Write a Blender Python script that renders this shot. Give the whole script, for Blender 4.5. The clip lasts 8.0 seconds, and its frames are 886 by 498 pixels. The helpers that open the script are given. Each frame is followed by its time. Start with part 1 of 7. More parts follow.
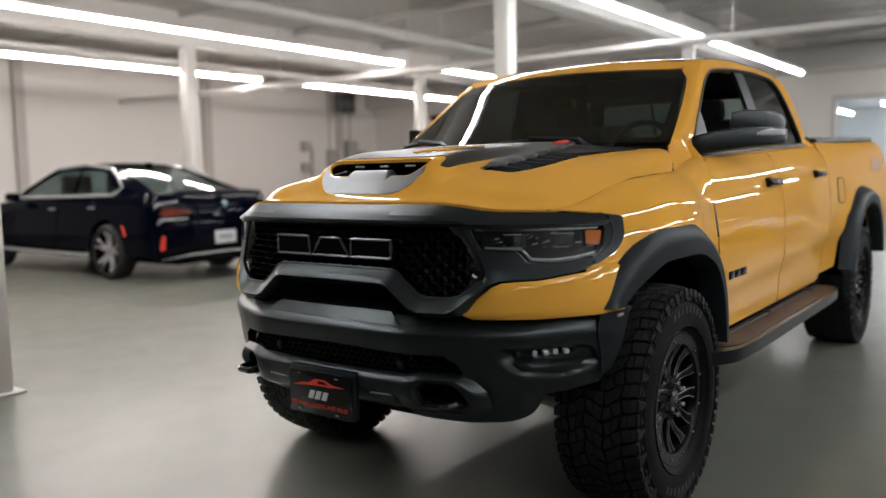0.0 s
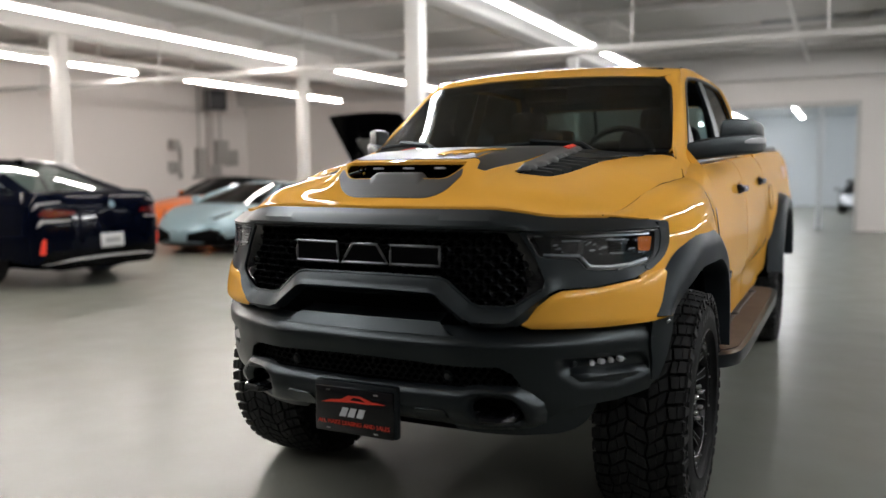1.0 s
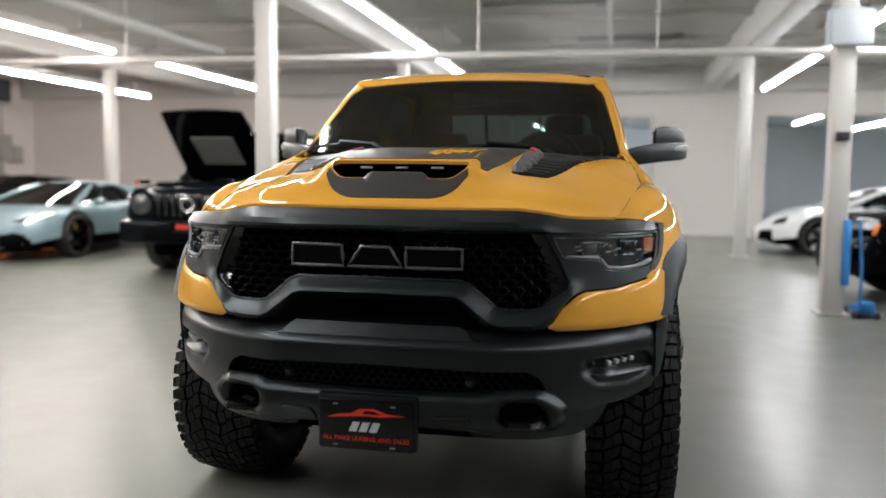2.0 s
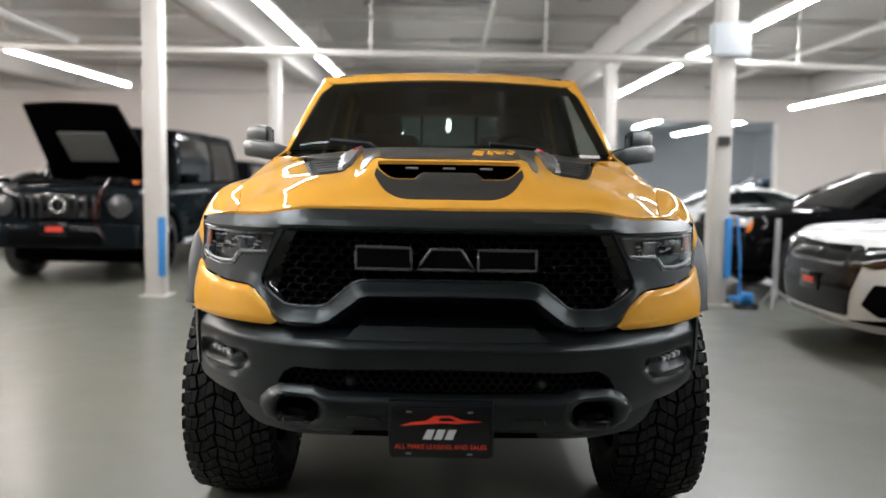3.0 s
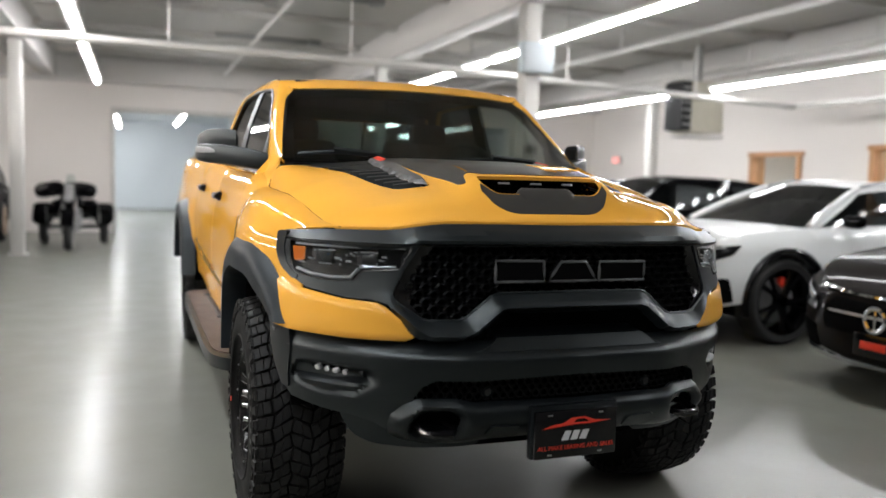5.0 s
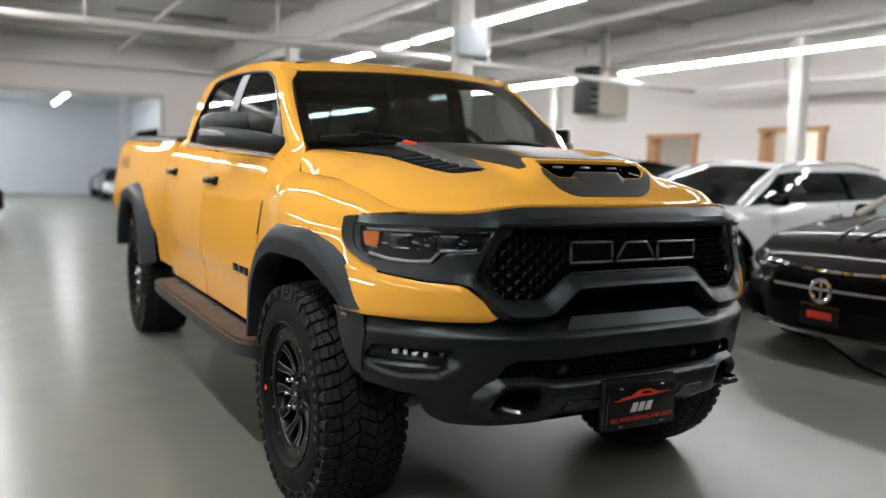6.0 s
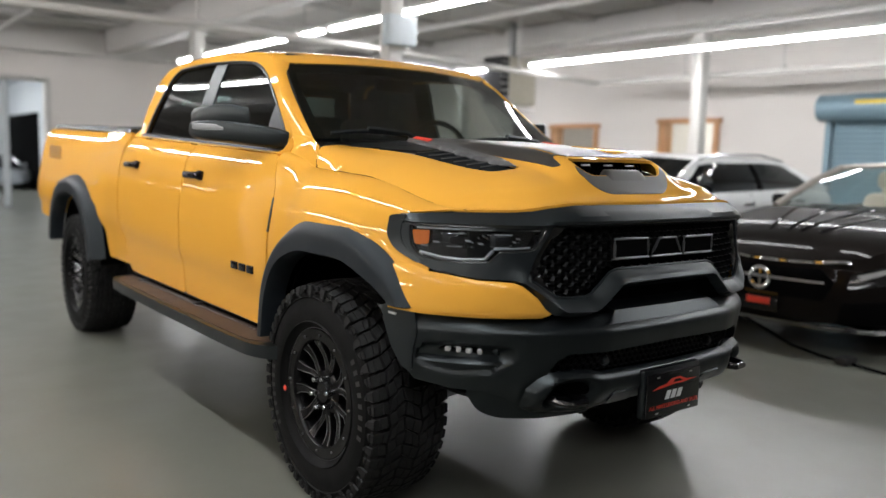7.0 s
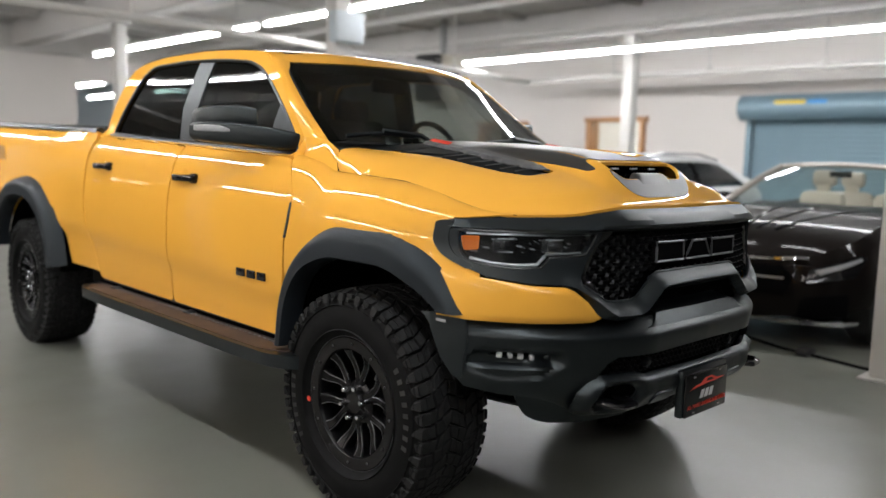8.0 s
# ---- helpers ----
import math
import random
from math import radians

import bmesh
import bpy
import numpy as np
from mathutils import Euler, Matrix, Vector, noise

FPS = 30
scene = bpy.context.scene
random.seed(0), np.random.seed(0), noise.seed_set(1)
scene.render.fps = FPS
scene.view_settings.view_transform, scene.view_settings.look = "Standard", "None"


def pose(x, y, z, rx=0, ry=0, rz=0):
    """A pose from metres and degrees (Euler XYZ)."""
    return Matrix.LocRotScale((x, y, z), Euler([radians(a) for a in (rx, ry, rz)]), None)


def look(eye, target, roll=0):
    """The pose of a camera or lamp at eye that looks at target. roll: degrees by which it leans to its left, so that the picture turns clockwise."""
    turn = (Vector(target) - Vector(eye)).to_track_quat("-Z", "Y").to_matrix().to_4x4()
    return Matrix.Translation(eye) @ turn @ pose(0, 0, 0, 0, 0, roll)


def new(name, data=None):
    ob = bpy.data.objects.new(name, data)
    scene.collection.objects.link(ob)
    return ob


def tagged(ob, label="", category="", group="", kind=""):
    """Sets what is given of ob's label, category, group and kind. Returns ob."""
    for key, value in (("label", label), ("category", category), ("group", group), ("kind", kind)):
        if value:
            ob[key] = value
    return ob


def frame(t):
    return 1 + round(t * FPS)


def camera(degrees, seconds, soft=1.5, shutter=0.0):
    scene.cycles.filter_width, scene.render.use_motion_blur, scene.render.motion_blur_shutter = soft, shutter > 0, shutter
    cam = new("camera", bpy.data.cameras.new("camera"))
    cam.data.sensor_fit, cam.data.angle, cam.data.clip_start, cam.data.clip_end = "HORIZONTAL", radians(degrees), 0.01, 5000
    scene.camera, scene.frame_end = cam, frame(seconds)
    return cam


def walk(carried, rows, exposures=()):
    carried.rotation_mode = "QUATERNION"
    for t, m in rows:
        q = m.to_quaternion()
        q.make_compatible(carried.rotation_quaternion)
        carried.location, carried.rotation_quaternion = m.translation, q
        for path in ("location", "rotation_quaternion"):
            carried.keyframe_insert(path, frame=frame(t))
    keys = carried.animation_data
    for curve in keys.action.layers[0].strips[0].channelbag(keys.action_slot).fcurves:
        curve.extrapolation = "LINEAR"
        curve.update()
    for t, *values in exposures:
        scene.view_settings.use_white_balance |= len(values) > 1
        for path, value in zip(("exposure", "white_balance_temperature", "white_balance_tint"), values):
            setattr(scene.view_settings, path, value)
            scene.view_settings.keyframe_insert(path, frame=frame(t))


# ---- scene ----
cam = camera(57.3, 8.0)
PATH = [
    (0, (2.089, -2.972, 1.324), (0.897, -1.377, 1.136), -1.1),
    (0.5, (1.815, -3.075, 1.335), (0.716, -1.415, 1.146), -0.7),
    (1, (1.465, -3.202, 1.335), (0.576, -1.421, 1.148), -0.3),
    (1.5, (1.111, -3.293, 1.322), (0.467, -1.408, 1.141), 0.3),
    (3, (-0.004, -3.394, 1.317), (-0.013, -1.401, 1.144), 0.9),
    (3.5, (-0.333, -3.369, 1.339), (-0.179, -1.383, 1.163), 1.2),
    (4, (-0.638, -3.303, 1.346), (-0.302, -1.339, 1.172), 1.4),
    (4.5, (-1.015, -3.29, 1.351), (-0.475, -1.371, 1.189), 1.6),
    (6, (-1.998, -3.007, 1.344), (-1.023, -1.273, 1.142), 1.3),
    (6.5, (-2.234, -2.869, 1.352), (-1.138, -1.211, 1.131), 1.4),
    (7, (-2.49, -2.715, 1.373), (-1.275, -1.142, 1.145), 1.5),
    (7.5, (-2.673, -2.517, 1.386), (-1.354, -1.031, 1.156), 1.6),
    (8, (-2.825, -2.373, 1.389), (-1.442, -0.948, 1.158), 1.5),
]
cam.data.dof.use_dof, cam.data.dof.focus_distance, cam.data.dof.aperture_fstop = True, 3.2, 1.25
walk(cam, [(t, look(eye, target, roll)) for t, eye, target, roll in PATH],
     [(0, -0.1), (1.5, 0.15), (3.5, 0.42), (4.5, 0.32), (6, 0.02), (8, -0.08)])

# ---- light ----
world = bpy.data.worlds.new("world")
scene.world = world
world.use_nodes = True
world.node_tree.nodes["Background"].inputs[0].default_value = (0.6, 0.65, 0.7, 1)
world.node_tree.nodes["Background"].inputs[1].default_value = 0.05
TUBE = 80.0     # strength of the fluorescent tubes

# ---- materials ----
def rgb(*c):
    return (*c, 1.0)


def mat(name, color, rough=0.5, metal=0.0, coat=0.0, var=0.08, scale=6.0, bump=0.0, bump_scale=300.0,
        rvar=0.06, spec=0.5, color2=None, coat_rough=0.03, sheen=(1.0, 1.0, 1.0)):
    """A surface with colour and gloss that vary at two scales, and a fine relief."""
    m = bpy.data.materials.new(name)
    m.use_nodes = True
    nt = m.node_tree
    p = nt.nodes["Principled BSDF"]
    tc = nt.nodes.new("ShaderNodeTexCoord")
    big = nt.nodes.new("ShaderNodeTexNoise")
    big.inputs["Scale"].default_value, big.inputs["Detail"].default_value = scale, 6
    fine = nt.nodes.new("ShaderNodeTexNoise")
    fine.inputs["Scale"].default_value, fine.inputs["Detail"].default_value = bump_scale, 3
    nt.links.new(tc.outputs["Object"], big.inputs["Vector"])
    nt.links.new(tc.outputs["Object"], fine.inputs["Vector"])
    mix = nt.nodes.new("ShaderNodeMix")
    mix.data_type = "RGBA"
    c2 = color2 or tuple(max(0.0, c * (1 - 2 * var)) for c in color)
    mix.inputs[6].default_value, mix.inputs[7].default_value = rgb(*color), rgb(*c2)
    nt.links.new(big.outputs["Fac"], mix.inputs[0])
    nt.links.new(mix.outputs[2], p.inputs["Base Color"])
    mr = nt.nodes.new("ShaderNodeMapRange")
    mr.inputs["To Min"].default_value, mr.inputs["To Max"].default_value = max(0, rough - rvar), min(1, rough + rvar)
    nt.links.new(big.outputs["Fac"], mr.inputs["Value"])
    nt.links.new(mr.outputs["Result"], p.inputs["Roughness"])
    p.inputs["Metallic"].default_value = metal
    p.inputs["Specular IOR Level"].default_value = spec
    p.inputs["Specular Tint"].default_value = rgb(*sheen)
    p.inputs["Coat Weight"].default_value = coat
    p.inputs["Coat Roughness"].default_value = coat_rough
    if bump:
        b = nt.nodes.new("ShaderNodeBump")
        b.inputs["Strength"].default_value, b.inputs["Distance"].default_value = bump, 0.002
        nt.links.new(fine.outputs["Fac"], b.inputs["Height"])
        nt.links.new(b.outputs["Normal"], p.inputs["Normal"])
    return m


def glass(name, tint, gloss_ior=1.5):
    m = bpy.data.materials.new(name)
    m.use_nodes = True
    nt = m.node_tree
    nt.nodes.remove(nt.nodes["Principled BSDF"])
    out = nt.nodes["Material Output"]
    tr = nt.nodes.new("ShaderNodeBsdfTransparent")
    tr.inputs[0].default_value = rgb(*tint)
    gl = nt.nodes.new("ShaderNodeBsdfGlossy")
    gl.inputs["Roughness"].default_value = 0.01
    f0 = ((gloss_ior - 1) / (gloss_ior + 1)) ** 2
    lw = nt.nodes.new("ShaderNodeLayerWeight")
    lw.inputs["Blend"].default_value = 0.5
    pw = nt.nodes.new("ShaderNodeMath")
    pw.operation, pw.inputs[1].default_value = "POWER", 5.0
    nt.links.new(lw.outputs["Facing"], pw.inputs[0])
    fr = nt.nodes.new("ShaderNodeMath")
    fr.operation, fr.inputs[1].default_value, fr.inputs[2].default_value = "MULTIPLY_ADD", 1 - f0, f0
    nt.links.new(pw.outputs[0], fr.inputs[0])
    mx = nt.nodes.new("ShaderNodeMixShader")
    nt.links.new(fr.outputs[0], mx.inputs[0])
    nt.links.new(tr.outputs[0], mx.inputs[1])
    nt.links.new(gl.outputs[0], mx.inputs[2])
    nt.links.new(mx.outputs[0], out.inputs[0])
    return m


def glow(name, color, strength):
    m = bpy.data.materials.new(name)
    m.use_nodes = True
    p = m.node_tree.nodes["Principled BSDF"]
    p.inputs["Base Color"].default_value = rgb(0.8, 0.8, 0.8)
    p.inputs["Emission Color"].default_value = rgb(*color)
    p.inputs["Emission Strength"].default_value = strength
    return m


YELLOW = mat("yellow_paint", (0.74, 0.372, 0.052), 0.5, 0.0, 0.75, var=0.015, scale=3, rvar=0.03, spec=0.0, coat_rough=0.012)
BLACKPL = mat("black_plastic", (0.0034, 0.0044, 0.0056), 0.34, bump=0.08, bump_scale=900, scale=9, var=0.15, spec=0.5, rvar=0.03, sheen=(0.84, 0.96, 1.0))
MESHBLK = mat("mesh_black", (0.006, 0.0066, 0.0075), 0.5, scale=20, spec=0.16)
SATIN = mat("satin_black_paint", (0.0045, 0.0062, 0.0078), 0.39, 0.0, bump=0.03, bump_scale=500, scale=5, spec=0.5, rvar=0.02, sheen=(0.86, 0.97, 1.0))
FLARE = mat("flare_plastic", (0.014, 0.017, 0.021), 0.45, bump=0.15, bump_scale=900, scale=7, spec=0.25, sheen=(0.84, 0.96, 1.0))
GLOSSBLK = mat("gloss_black", (0.005, 0.005, 0.006), 0.12, coat=0.2, scale=8, spec=0.35)
# near-black, with the shade of gaps and recesses put into the colour
DARKVOID = mat("cavity_shade_black", (0.003, 0.003, 0.0033), 0.85, spec=0.02)
# one rubber in two tones: lit tread blocks, and a carcass with groove shade
TREADRUB = mat("lit_tread_rubber", (0.014, 0.0145, 0.015), 0.6, bump=0.4, bump_scale=200, scale=14, var=0.2, rvar=0.1, spec=0.22)
RUBBER = mat("shaded_tyre_rubber", (0.0045, 0.0047, 0.005), 0.6, bump=0.3, bump_scale=250, scale=14, var=0.2, rvar=0.1, spec=0.1)
RIMBLK = mat("wheel_black", (0.003, 0.003, 0.0035), 0.22, 0.0, coat=0.0, spec=0.16, scale=12)
RIMEDGE = mat("machined_edge", (0.16, 0.165, 0.17), 0.3, 0.9, scale=20)
CHROME = mat("chrome", (0.75, 0.76, 0.78), 0.1, 1.0, scale=20, rvar=0.03)
DECAL = mat("graphite_decal", (0.024, 0.0235, 0.023), 0.36, 0.0, scale=4, bump=0.02, spec=0.9)
WINDSHIELD = glass("windshield_glass", (0.46, 0.50, 0.48), 1.32)
SIDEGLASS = glass("tinted_side_glass", (0.25, 0.27, 0.27), 1.45)
REARGLASS = glass("rear_glass", (0.48, 0.55, 0.53), 1.3)
CLEARGLASS = glass("clear_glass", (0.85, 0.88, 0.88))
LENS = glass("lamp_lens", (0.92, 0.94, 0.95), 1.5)
LAMPBOX = mat("lamp_housing", (0.008, 0.0085, 0.009), 0.2, 0.0, scale=30)
AMBER = mat("amber_reflector", (0.75, 0.18, 0.02), 0.25, coat=0.5)
REDLAMP = mat("red_lamp", (0.10, 0.005, 0.005), 0.2, coat=0.5)
SILVER = mat("lamp_silver", (0.55, 0.56, 0.58), 0.22, 0.45, scale=40)
CABIN = mat("cabin_trim", (0.009, 0.009, 0.0095), 0.65, bump=0.3, bump_scale=200)
STEPTOP = mat("step_tread", (0.075, 0.045, 0.032), 0.55, 0.2, bump=0.5, bump_scale=350, scale=10, var=0.25)
REDINK = mat("red_print", (0.75, 0.045, 0.02), 0.45)
WHITEINK = mat("silver_print", (0.62, 0.63, 0.64), 0.4)

WHITEWALL = mat("white_wall_paint", (0.75, 0.71, 0.68), 0.6, bump=0.35, bump_scale=40, scale=0.5, var=0.04)
WHITESTEEL = mat("white_painted_steel", (0.57, 0.555, 0.53), 0.45, bump=0.1, bump_scale=60, scale=2, var=0.06)
CEIL = mat("ceiling_paint", (0.58, 0.56, 0.54), 0.75, bump=0.3, bump_scale=30, scale=0.8, var=0.07)
BLUEPAD = mat("blue_foam", (0.03, 0.24, 0.62), 0.6, scale=8)
STEELBLUE = mat("blue_grey_shutter", (0.20, 0.30, 0.36), 0.45, 0.2, scale=3)
OAK = mat("oak_trim", (0.58, 0.30, 0.14), 0.45, scale=12, var=0.2)
GREYMETAL = mat("grey_metal", (0.34, 0.34, 0.34), 0.5, 0.3, scale=8)
# grey chosen for the unseen south wall, to dim what the truck's front reflects
DIMWALL = mat("dim_unseen_wall", (0.22, 0.215, 0.21), 0.7, scale=0.6, bump=0.3, bump_scale=40)
DARKMETAL = mat("dark_metal", (0.03, 0.03, 0.032), 0.5, 0.4, scale=8)
ROOMGREY = mat("far_room_paint", (0.60, 0.64, 0.67), 0.7, scale=0.6, var=0.05)


# ---- geometry tools ----
class Geo:
    def __init__(self):
        self.v, self.f = [], []

    def add(self, verts, faces):
        n = len(self.v)
        self.v += [Vector(p) for p in verts]
        self.f += [tuple(i + n for i in f) for f in faces]
        return self

    def join(self, g, m=None):
        return self.add([m @ p for p in g.v] if m else g.v, g.f)

    def mirrored(self):
        g = Geo()
        g.v = [Vector((-p.x, p.y, p.z)) for p in self.v]
        g.f = [tuple(reversed(f)) for f in self.f]
        return g

    def moved(self, m):
        g = Geo()
        g.v, g.f = [m @ p for p in self.v], list(self.f)
        return g

    def box(self, c, s, bevel=0.0, m=None, seg=2):
        bm = bmesh.new()
        bmesh.ops.create_cube(bm, size=1.0)
        for v in bm.verts:
            v.co = Vector((v.co.x * s[0], v.co.y * s[1], v.co.z * s[2]))
        if bevel:
            bmesh.ops.bevel(bm, geom=bm.edges[:], offset=min(bevel, min(s) * 0.45), segments=seg, affect="EDGES", profile=0.5)
        bm.verts.index_update()
        off = Vector(c)
        vs = [(m @ v.co if m else v.co) + off for v in bm.verts]
        fs = [tuple(v.index for v in f.verts) for f in bm.faces]
        bm.free()
        return self.add(vs, fs)

    def lathe(self, prof, o=(0, 0, 0), axis=(0, 0, 1), n=32, closed=False):
        """Turns (radius, height) round an axis."""
        q = Vector((0, 0, 1)).rotation_difference(Vector(axis)).to_matrix()
        o = Vector(o)
        vs, fs, k = [], [], len(prof)
        for i in range(n):
            a = 2 * math.pi * i / n
            for r, h in prof:
                vs.append(o + q @ Vector((r * math.cos(a), r * math.sin(a), h)))
        for i in range(n):
            j = (i + 1) % n
            for c in range(k if closed else k - 1):
                d = (c + 1) % k
                fs.append((i * k + c, j * k + c, j * k + d, i * k + d))
        if not closed:
            if prof[0][0] > 1e-6:
                fs.append(tuple(i * k for i in reversed(range(n))))
            if prof[-1][0] > 1e-6:
                fs.append(tuple(i * k + k - 1 for i in range(n)))
        return self.add(vs, fs)

    def cyl(self, p0, p1, r, n=16, r2=None, bevel=0.0):
        p0, p1 = Vector(p0), Vector(p1)
        h = (p1 - p0).length
        r2 = r if r2 is None else r2
        prof = [(r, 0), (r2, h)] if not bevel else [(r - bevel, 0), (r, bevel), (r2, h - bevel), (r2 - bevel, h)]
        return self.lathe(prof, p0, (p1 - p0).normalized(), n)

    def tube(self, pts, r, n=8, closed=False):
        pts = [Vector(p) for p in pts]
        vs, fs, k = [], [], len(pts)
        up = Vector((0, 0, 1))
        for i, p in enumerate(pts):
            a = pts[(i - 1) % k] if closed or i else pts[0]
            b = pts[(i + 1) % k] if closed or i < k - 1 else pts[-1]
            t = (b - a).normalized()
            u = t.cross(up if abs(t.dot(up)) < 0.95 else Vector((1, 0, 0))).normalized()
            w = u.cross(t)
            rr = r[i] if isinstance(r, (list, tuple)) else r
            for j in range(n):
                g = 2 * math.pi * j / n
                vs.append(p + u * (rr * math.cos(g)) + w * (rr * math.sin(g)))
        for i in range(k if closed else k - 1):
            for j in range(n):
                a, b = i * n + j, i * n + (j + 1) % n
                c, d = ((i + 1) % k) * n + (j + 1) % n, ((i + 1) % k) * n + j
                fs.append((a, b, c, d))
        if not closed:
            fs.append(tuple(reversed(range(n))))
            fs.append(tuple((k - 1) * n + j for j in range(n)))
        return self.add(vs, fs)

    def prism(self, poly, fn, depth):
        """A flat shape with thickness: poly in the plane, fn(u, v, d) to space."""
        n = len(poly)
        vs = [fn(u, v, 0) for u, v in poly] + [fn(u, v, depth) for u, v in poly]
        fs = [tuple(range(n)), tuple(reversed(range(n, 2 * n)))]
        for i in range(n):
            j = (i + 1) % n
            fs.append((i, i + n, j + n, j))
        return self.add(vs, fs)

    def grid(self, fn, nu, nv, thick=0.0, out=None):
        """A patch fn(u, v), u and v from 0 to 1, with thickness away from out."""
        vs = [Vector(fn(i / nu, j / nv)) for j in range(nv + 1) for i in range(nu + 1)]
        fs = [(j * (nu + 1) + i, j * (nu + 1) + i + 1, (j + 1) * (nu + 1) + i + 1, (j + 1) * (nu + 1) + i) for j in range(nv) for i in range(nu)]
        return self.shell(vs, fs, thick, out)

    def shell(self, vs, fs, thick, out):
        nrm = [Vector((0, 0, 0)) for _ in vs]
        for f in fs:
            a, b, c = vs[f[0]], vs[f[1]], vs[f[2]]
            k = (b - a).cross(c - a)
            if len(f) == 4:
                k = k + (c - a).cross(vs[f[3]] - a)
            for i in f:
                nrm[i] += k
        nrm = [k.normalized() for k in nrm]
        if out is not None:
            out = Vector(out)
            if sum(k.dot(out) for k in nrm) < 0:
                fs = [tuple(reversed(f)) for f in fs]
                nrm = [-k for k in nrm]
        if not thick:
            return self.add(vs, fs)
        n = len(vs)
        allv = list(vs) + [p - k * thick for p, k in zip(vs, nrm)]
        allf = list(fs) + [tuple(i + n for i in reversed(f)) for f in fs]
        seen = {}
        for f in fs:
            for i in range(len(f)):
                seen[(f[i], f[(i + 1) % len(f)])] = 1
        for a, b in seen:
            if (b, a) not in seen:
                allf.append((b, a, a + n, b + n))
        return self.add(allv, allf)


def resample(poly, step, closed=True):
    out = []
    n = len(poly)
    for i in range(n if closed else n - 1):
        a, b = Vector(poly[i]), Vector(poly[(i + 1) % n])
        k = max(1, int(math.ceil((b - a).length / step)))
        out += [tuple(a.lerp(b, j / k)) for j in range(k)]
    if not closed:
        out.append(tuple(poly[-1]))
    return out


def inside(p, poly):
    x, y = p
    r = False
    j = len(poly) - 1
    for i in range(len(poly)):
        (xi, yi), (xj, yj) = poly[i], poly[j]
        if (yi > y) != (yj > y) and x < (xj - xi) * (y - yi) / (yj - yi) + xi:
            r = not r
        j = i
    return r


def rounded(poly, r, n=4):
    """A polygon with its corners rounded; r is one radius or one for each corner."""
    out, k = [], len(poly)
    for i in range(k):
        a, p, b = Vector(poly[i - 1]), Vector(poly[i]), Vector(poly[(i + 1) % k])
        rr = r[i] if isinstance(r, (list, tuple)) else r
        da, db = (a - p), (b - p)
        d = min(rr, da.length * 0.45, db.length * 0.45)
        if d < 1e-4:
            out.append(tuple(p))
            continue
        s, e = p + da.normalized() * d, p + db.normalized() * d
        for j in range(n + 1):
            t = j / n
            out.append(tuple(s * (1 - t) ** 2 + p * (2 * t * (1 - t)) + e * t * t))
    return out


def curve(pts):
    """A smooth function through (t, value), with no overshoot."""
    xs, ys = [p[0] for p in pts], [p[1] for p in pts]
    n = len(xs)
    h = [xs[i + 1] - xs[i] for i in range(n - 1)]
    d = [(ys[i + 1] - ys[i]) / h[i] for i in range(n - 1)]
    m = [d[0]] + [0 if d[i - 1] * d[i] <= 0 else 2 * d[i - 1] * d[i] / (d[i - 1] + d[i]) for i in range(1, n - 1)] + [d[-1]]

    def fn(t):
        if t <= xs[0]:
            return ys[0] + 0 * m[0]
        if t >= xs[-1]:
            return ys[-1]
        i = 0
        while t > xs[i + 1]:
            i += 1
        s = (t - xs[i]) / h[i]
        return (ys[i] * (1 + 2 * s) * (1 - s) ** 2 + m[i] * h[i] * s * (1 - s) ** 2
                + ys[i + 1] * s * s * (3 - 2 * s) + m[i + 1] * h[i] * s * s * (s - 1))
    return fn


def smooth(a, b, t):
    t = min(1.0, max(0.0, (t - a) / (b - a)))
    return t * t * (3 - 2 * t)


def near(poly):
    """Distance from a place in the plane to the nearest edge of a polygon."""
    a = np.array(poly, float)
    d = np.roll(a, -1, axis=0) - a
    ll = np.maximum((d * d).sum(1), 1e-12)

    def fn(x, z):
        t = np.clip(((np.array((x, z)) - a) * d).sum(1) / ll, 0, 1)
        q = a + d * t[:, None] - (x, z)
        return float(np.sqrt((q * q).sum(1).min()))
    return fn


def sheet(outline, fn, holes=(), step=0.05, thick=0.004, out=(0, 0, 1), geo=None):
    """A curved panel: an outline with holes in the plane, carried into space by fn(u, v)."""
    from mathutils.geometry import delaunay_2d_cdt
    loops = [resample(outline, step)] + [resample(h, step) for h in holes]
    pts, edges = [], []
    for lp in loops:
        n = len(pts)
        pts += lp
        edges += [(n + i, n + (i + 1) % len(lp)) for i in range(len(lp))]
    bound = np.array(pts)
    us, vs = [p[0] for p in loops[0]], [p[1] for p in loops[0]]
    u0, u1, v0, v1 = min(us), max(us), min(vs), max(vs)
    nu, nv = max(1, round((u1 - u0) / step)), max(1, round((v1 - v0) / step))
    for i in range(1, nu):
        for j in range(1, nv):
            p = (u0 + (u1 - u0) * i / nu, v0 + (v1 - v0) * j / nv)
            if np.min(np.sum((bound - p) ** 2, axis=1)) < (0.4 * step) ** 2:
                continue
            if inside(p, loops[0]) and not any(inside(p, h) for h in loops[1:]):
                pts.append(p)
    rv, _, rf, *_ = delaunay_2d_cdt([Vector(p) for p in pts], edges, [], 0, 1e-5)
    keep = []
    for f in rf:
        c = sum((rv[i] for i in f), Vector((0, 0))) / len(f)
        if inside(c, loops[0]) and not any(inside(c, h) for h in loops[1:]):
            keep.append(tuple(f))
    used = sorted({i for f in keep for i in f})
    at = {i: k for k, i in enumerate(used)}
    v3 = [Vector(fn(rv[i].x, rv[i].y)) for i in used]
    g = geo or Geo()
    return g.shell(v3, [tuple(at[i] for i in f) for f in keep], thick, out)


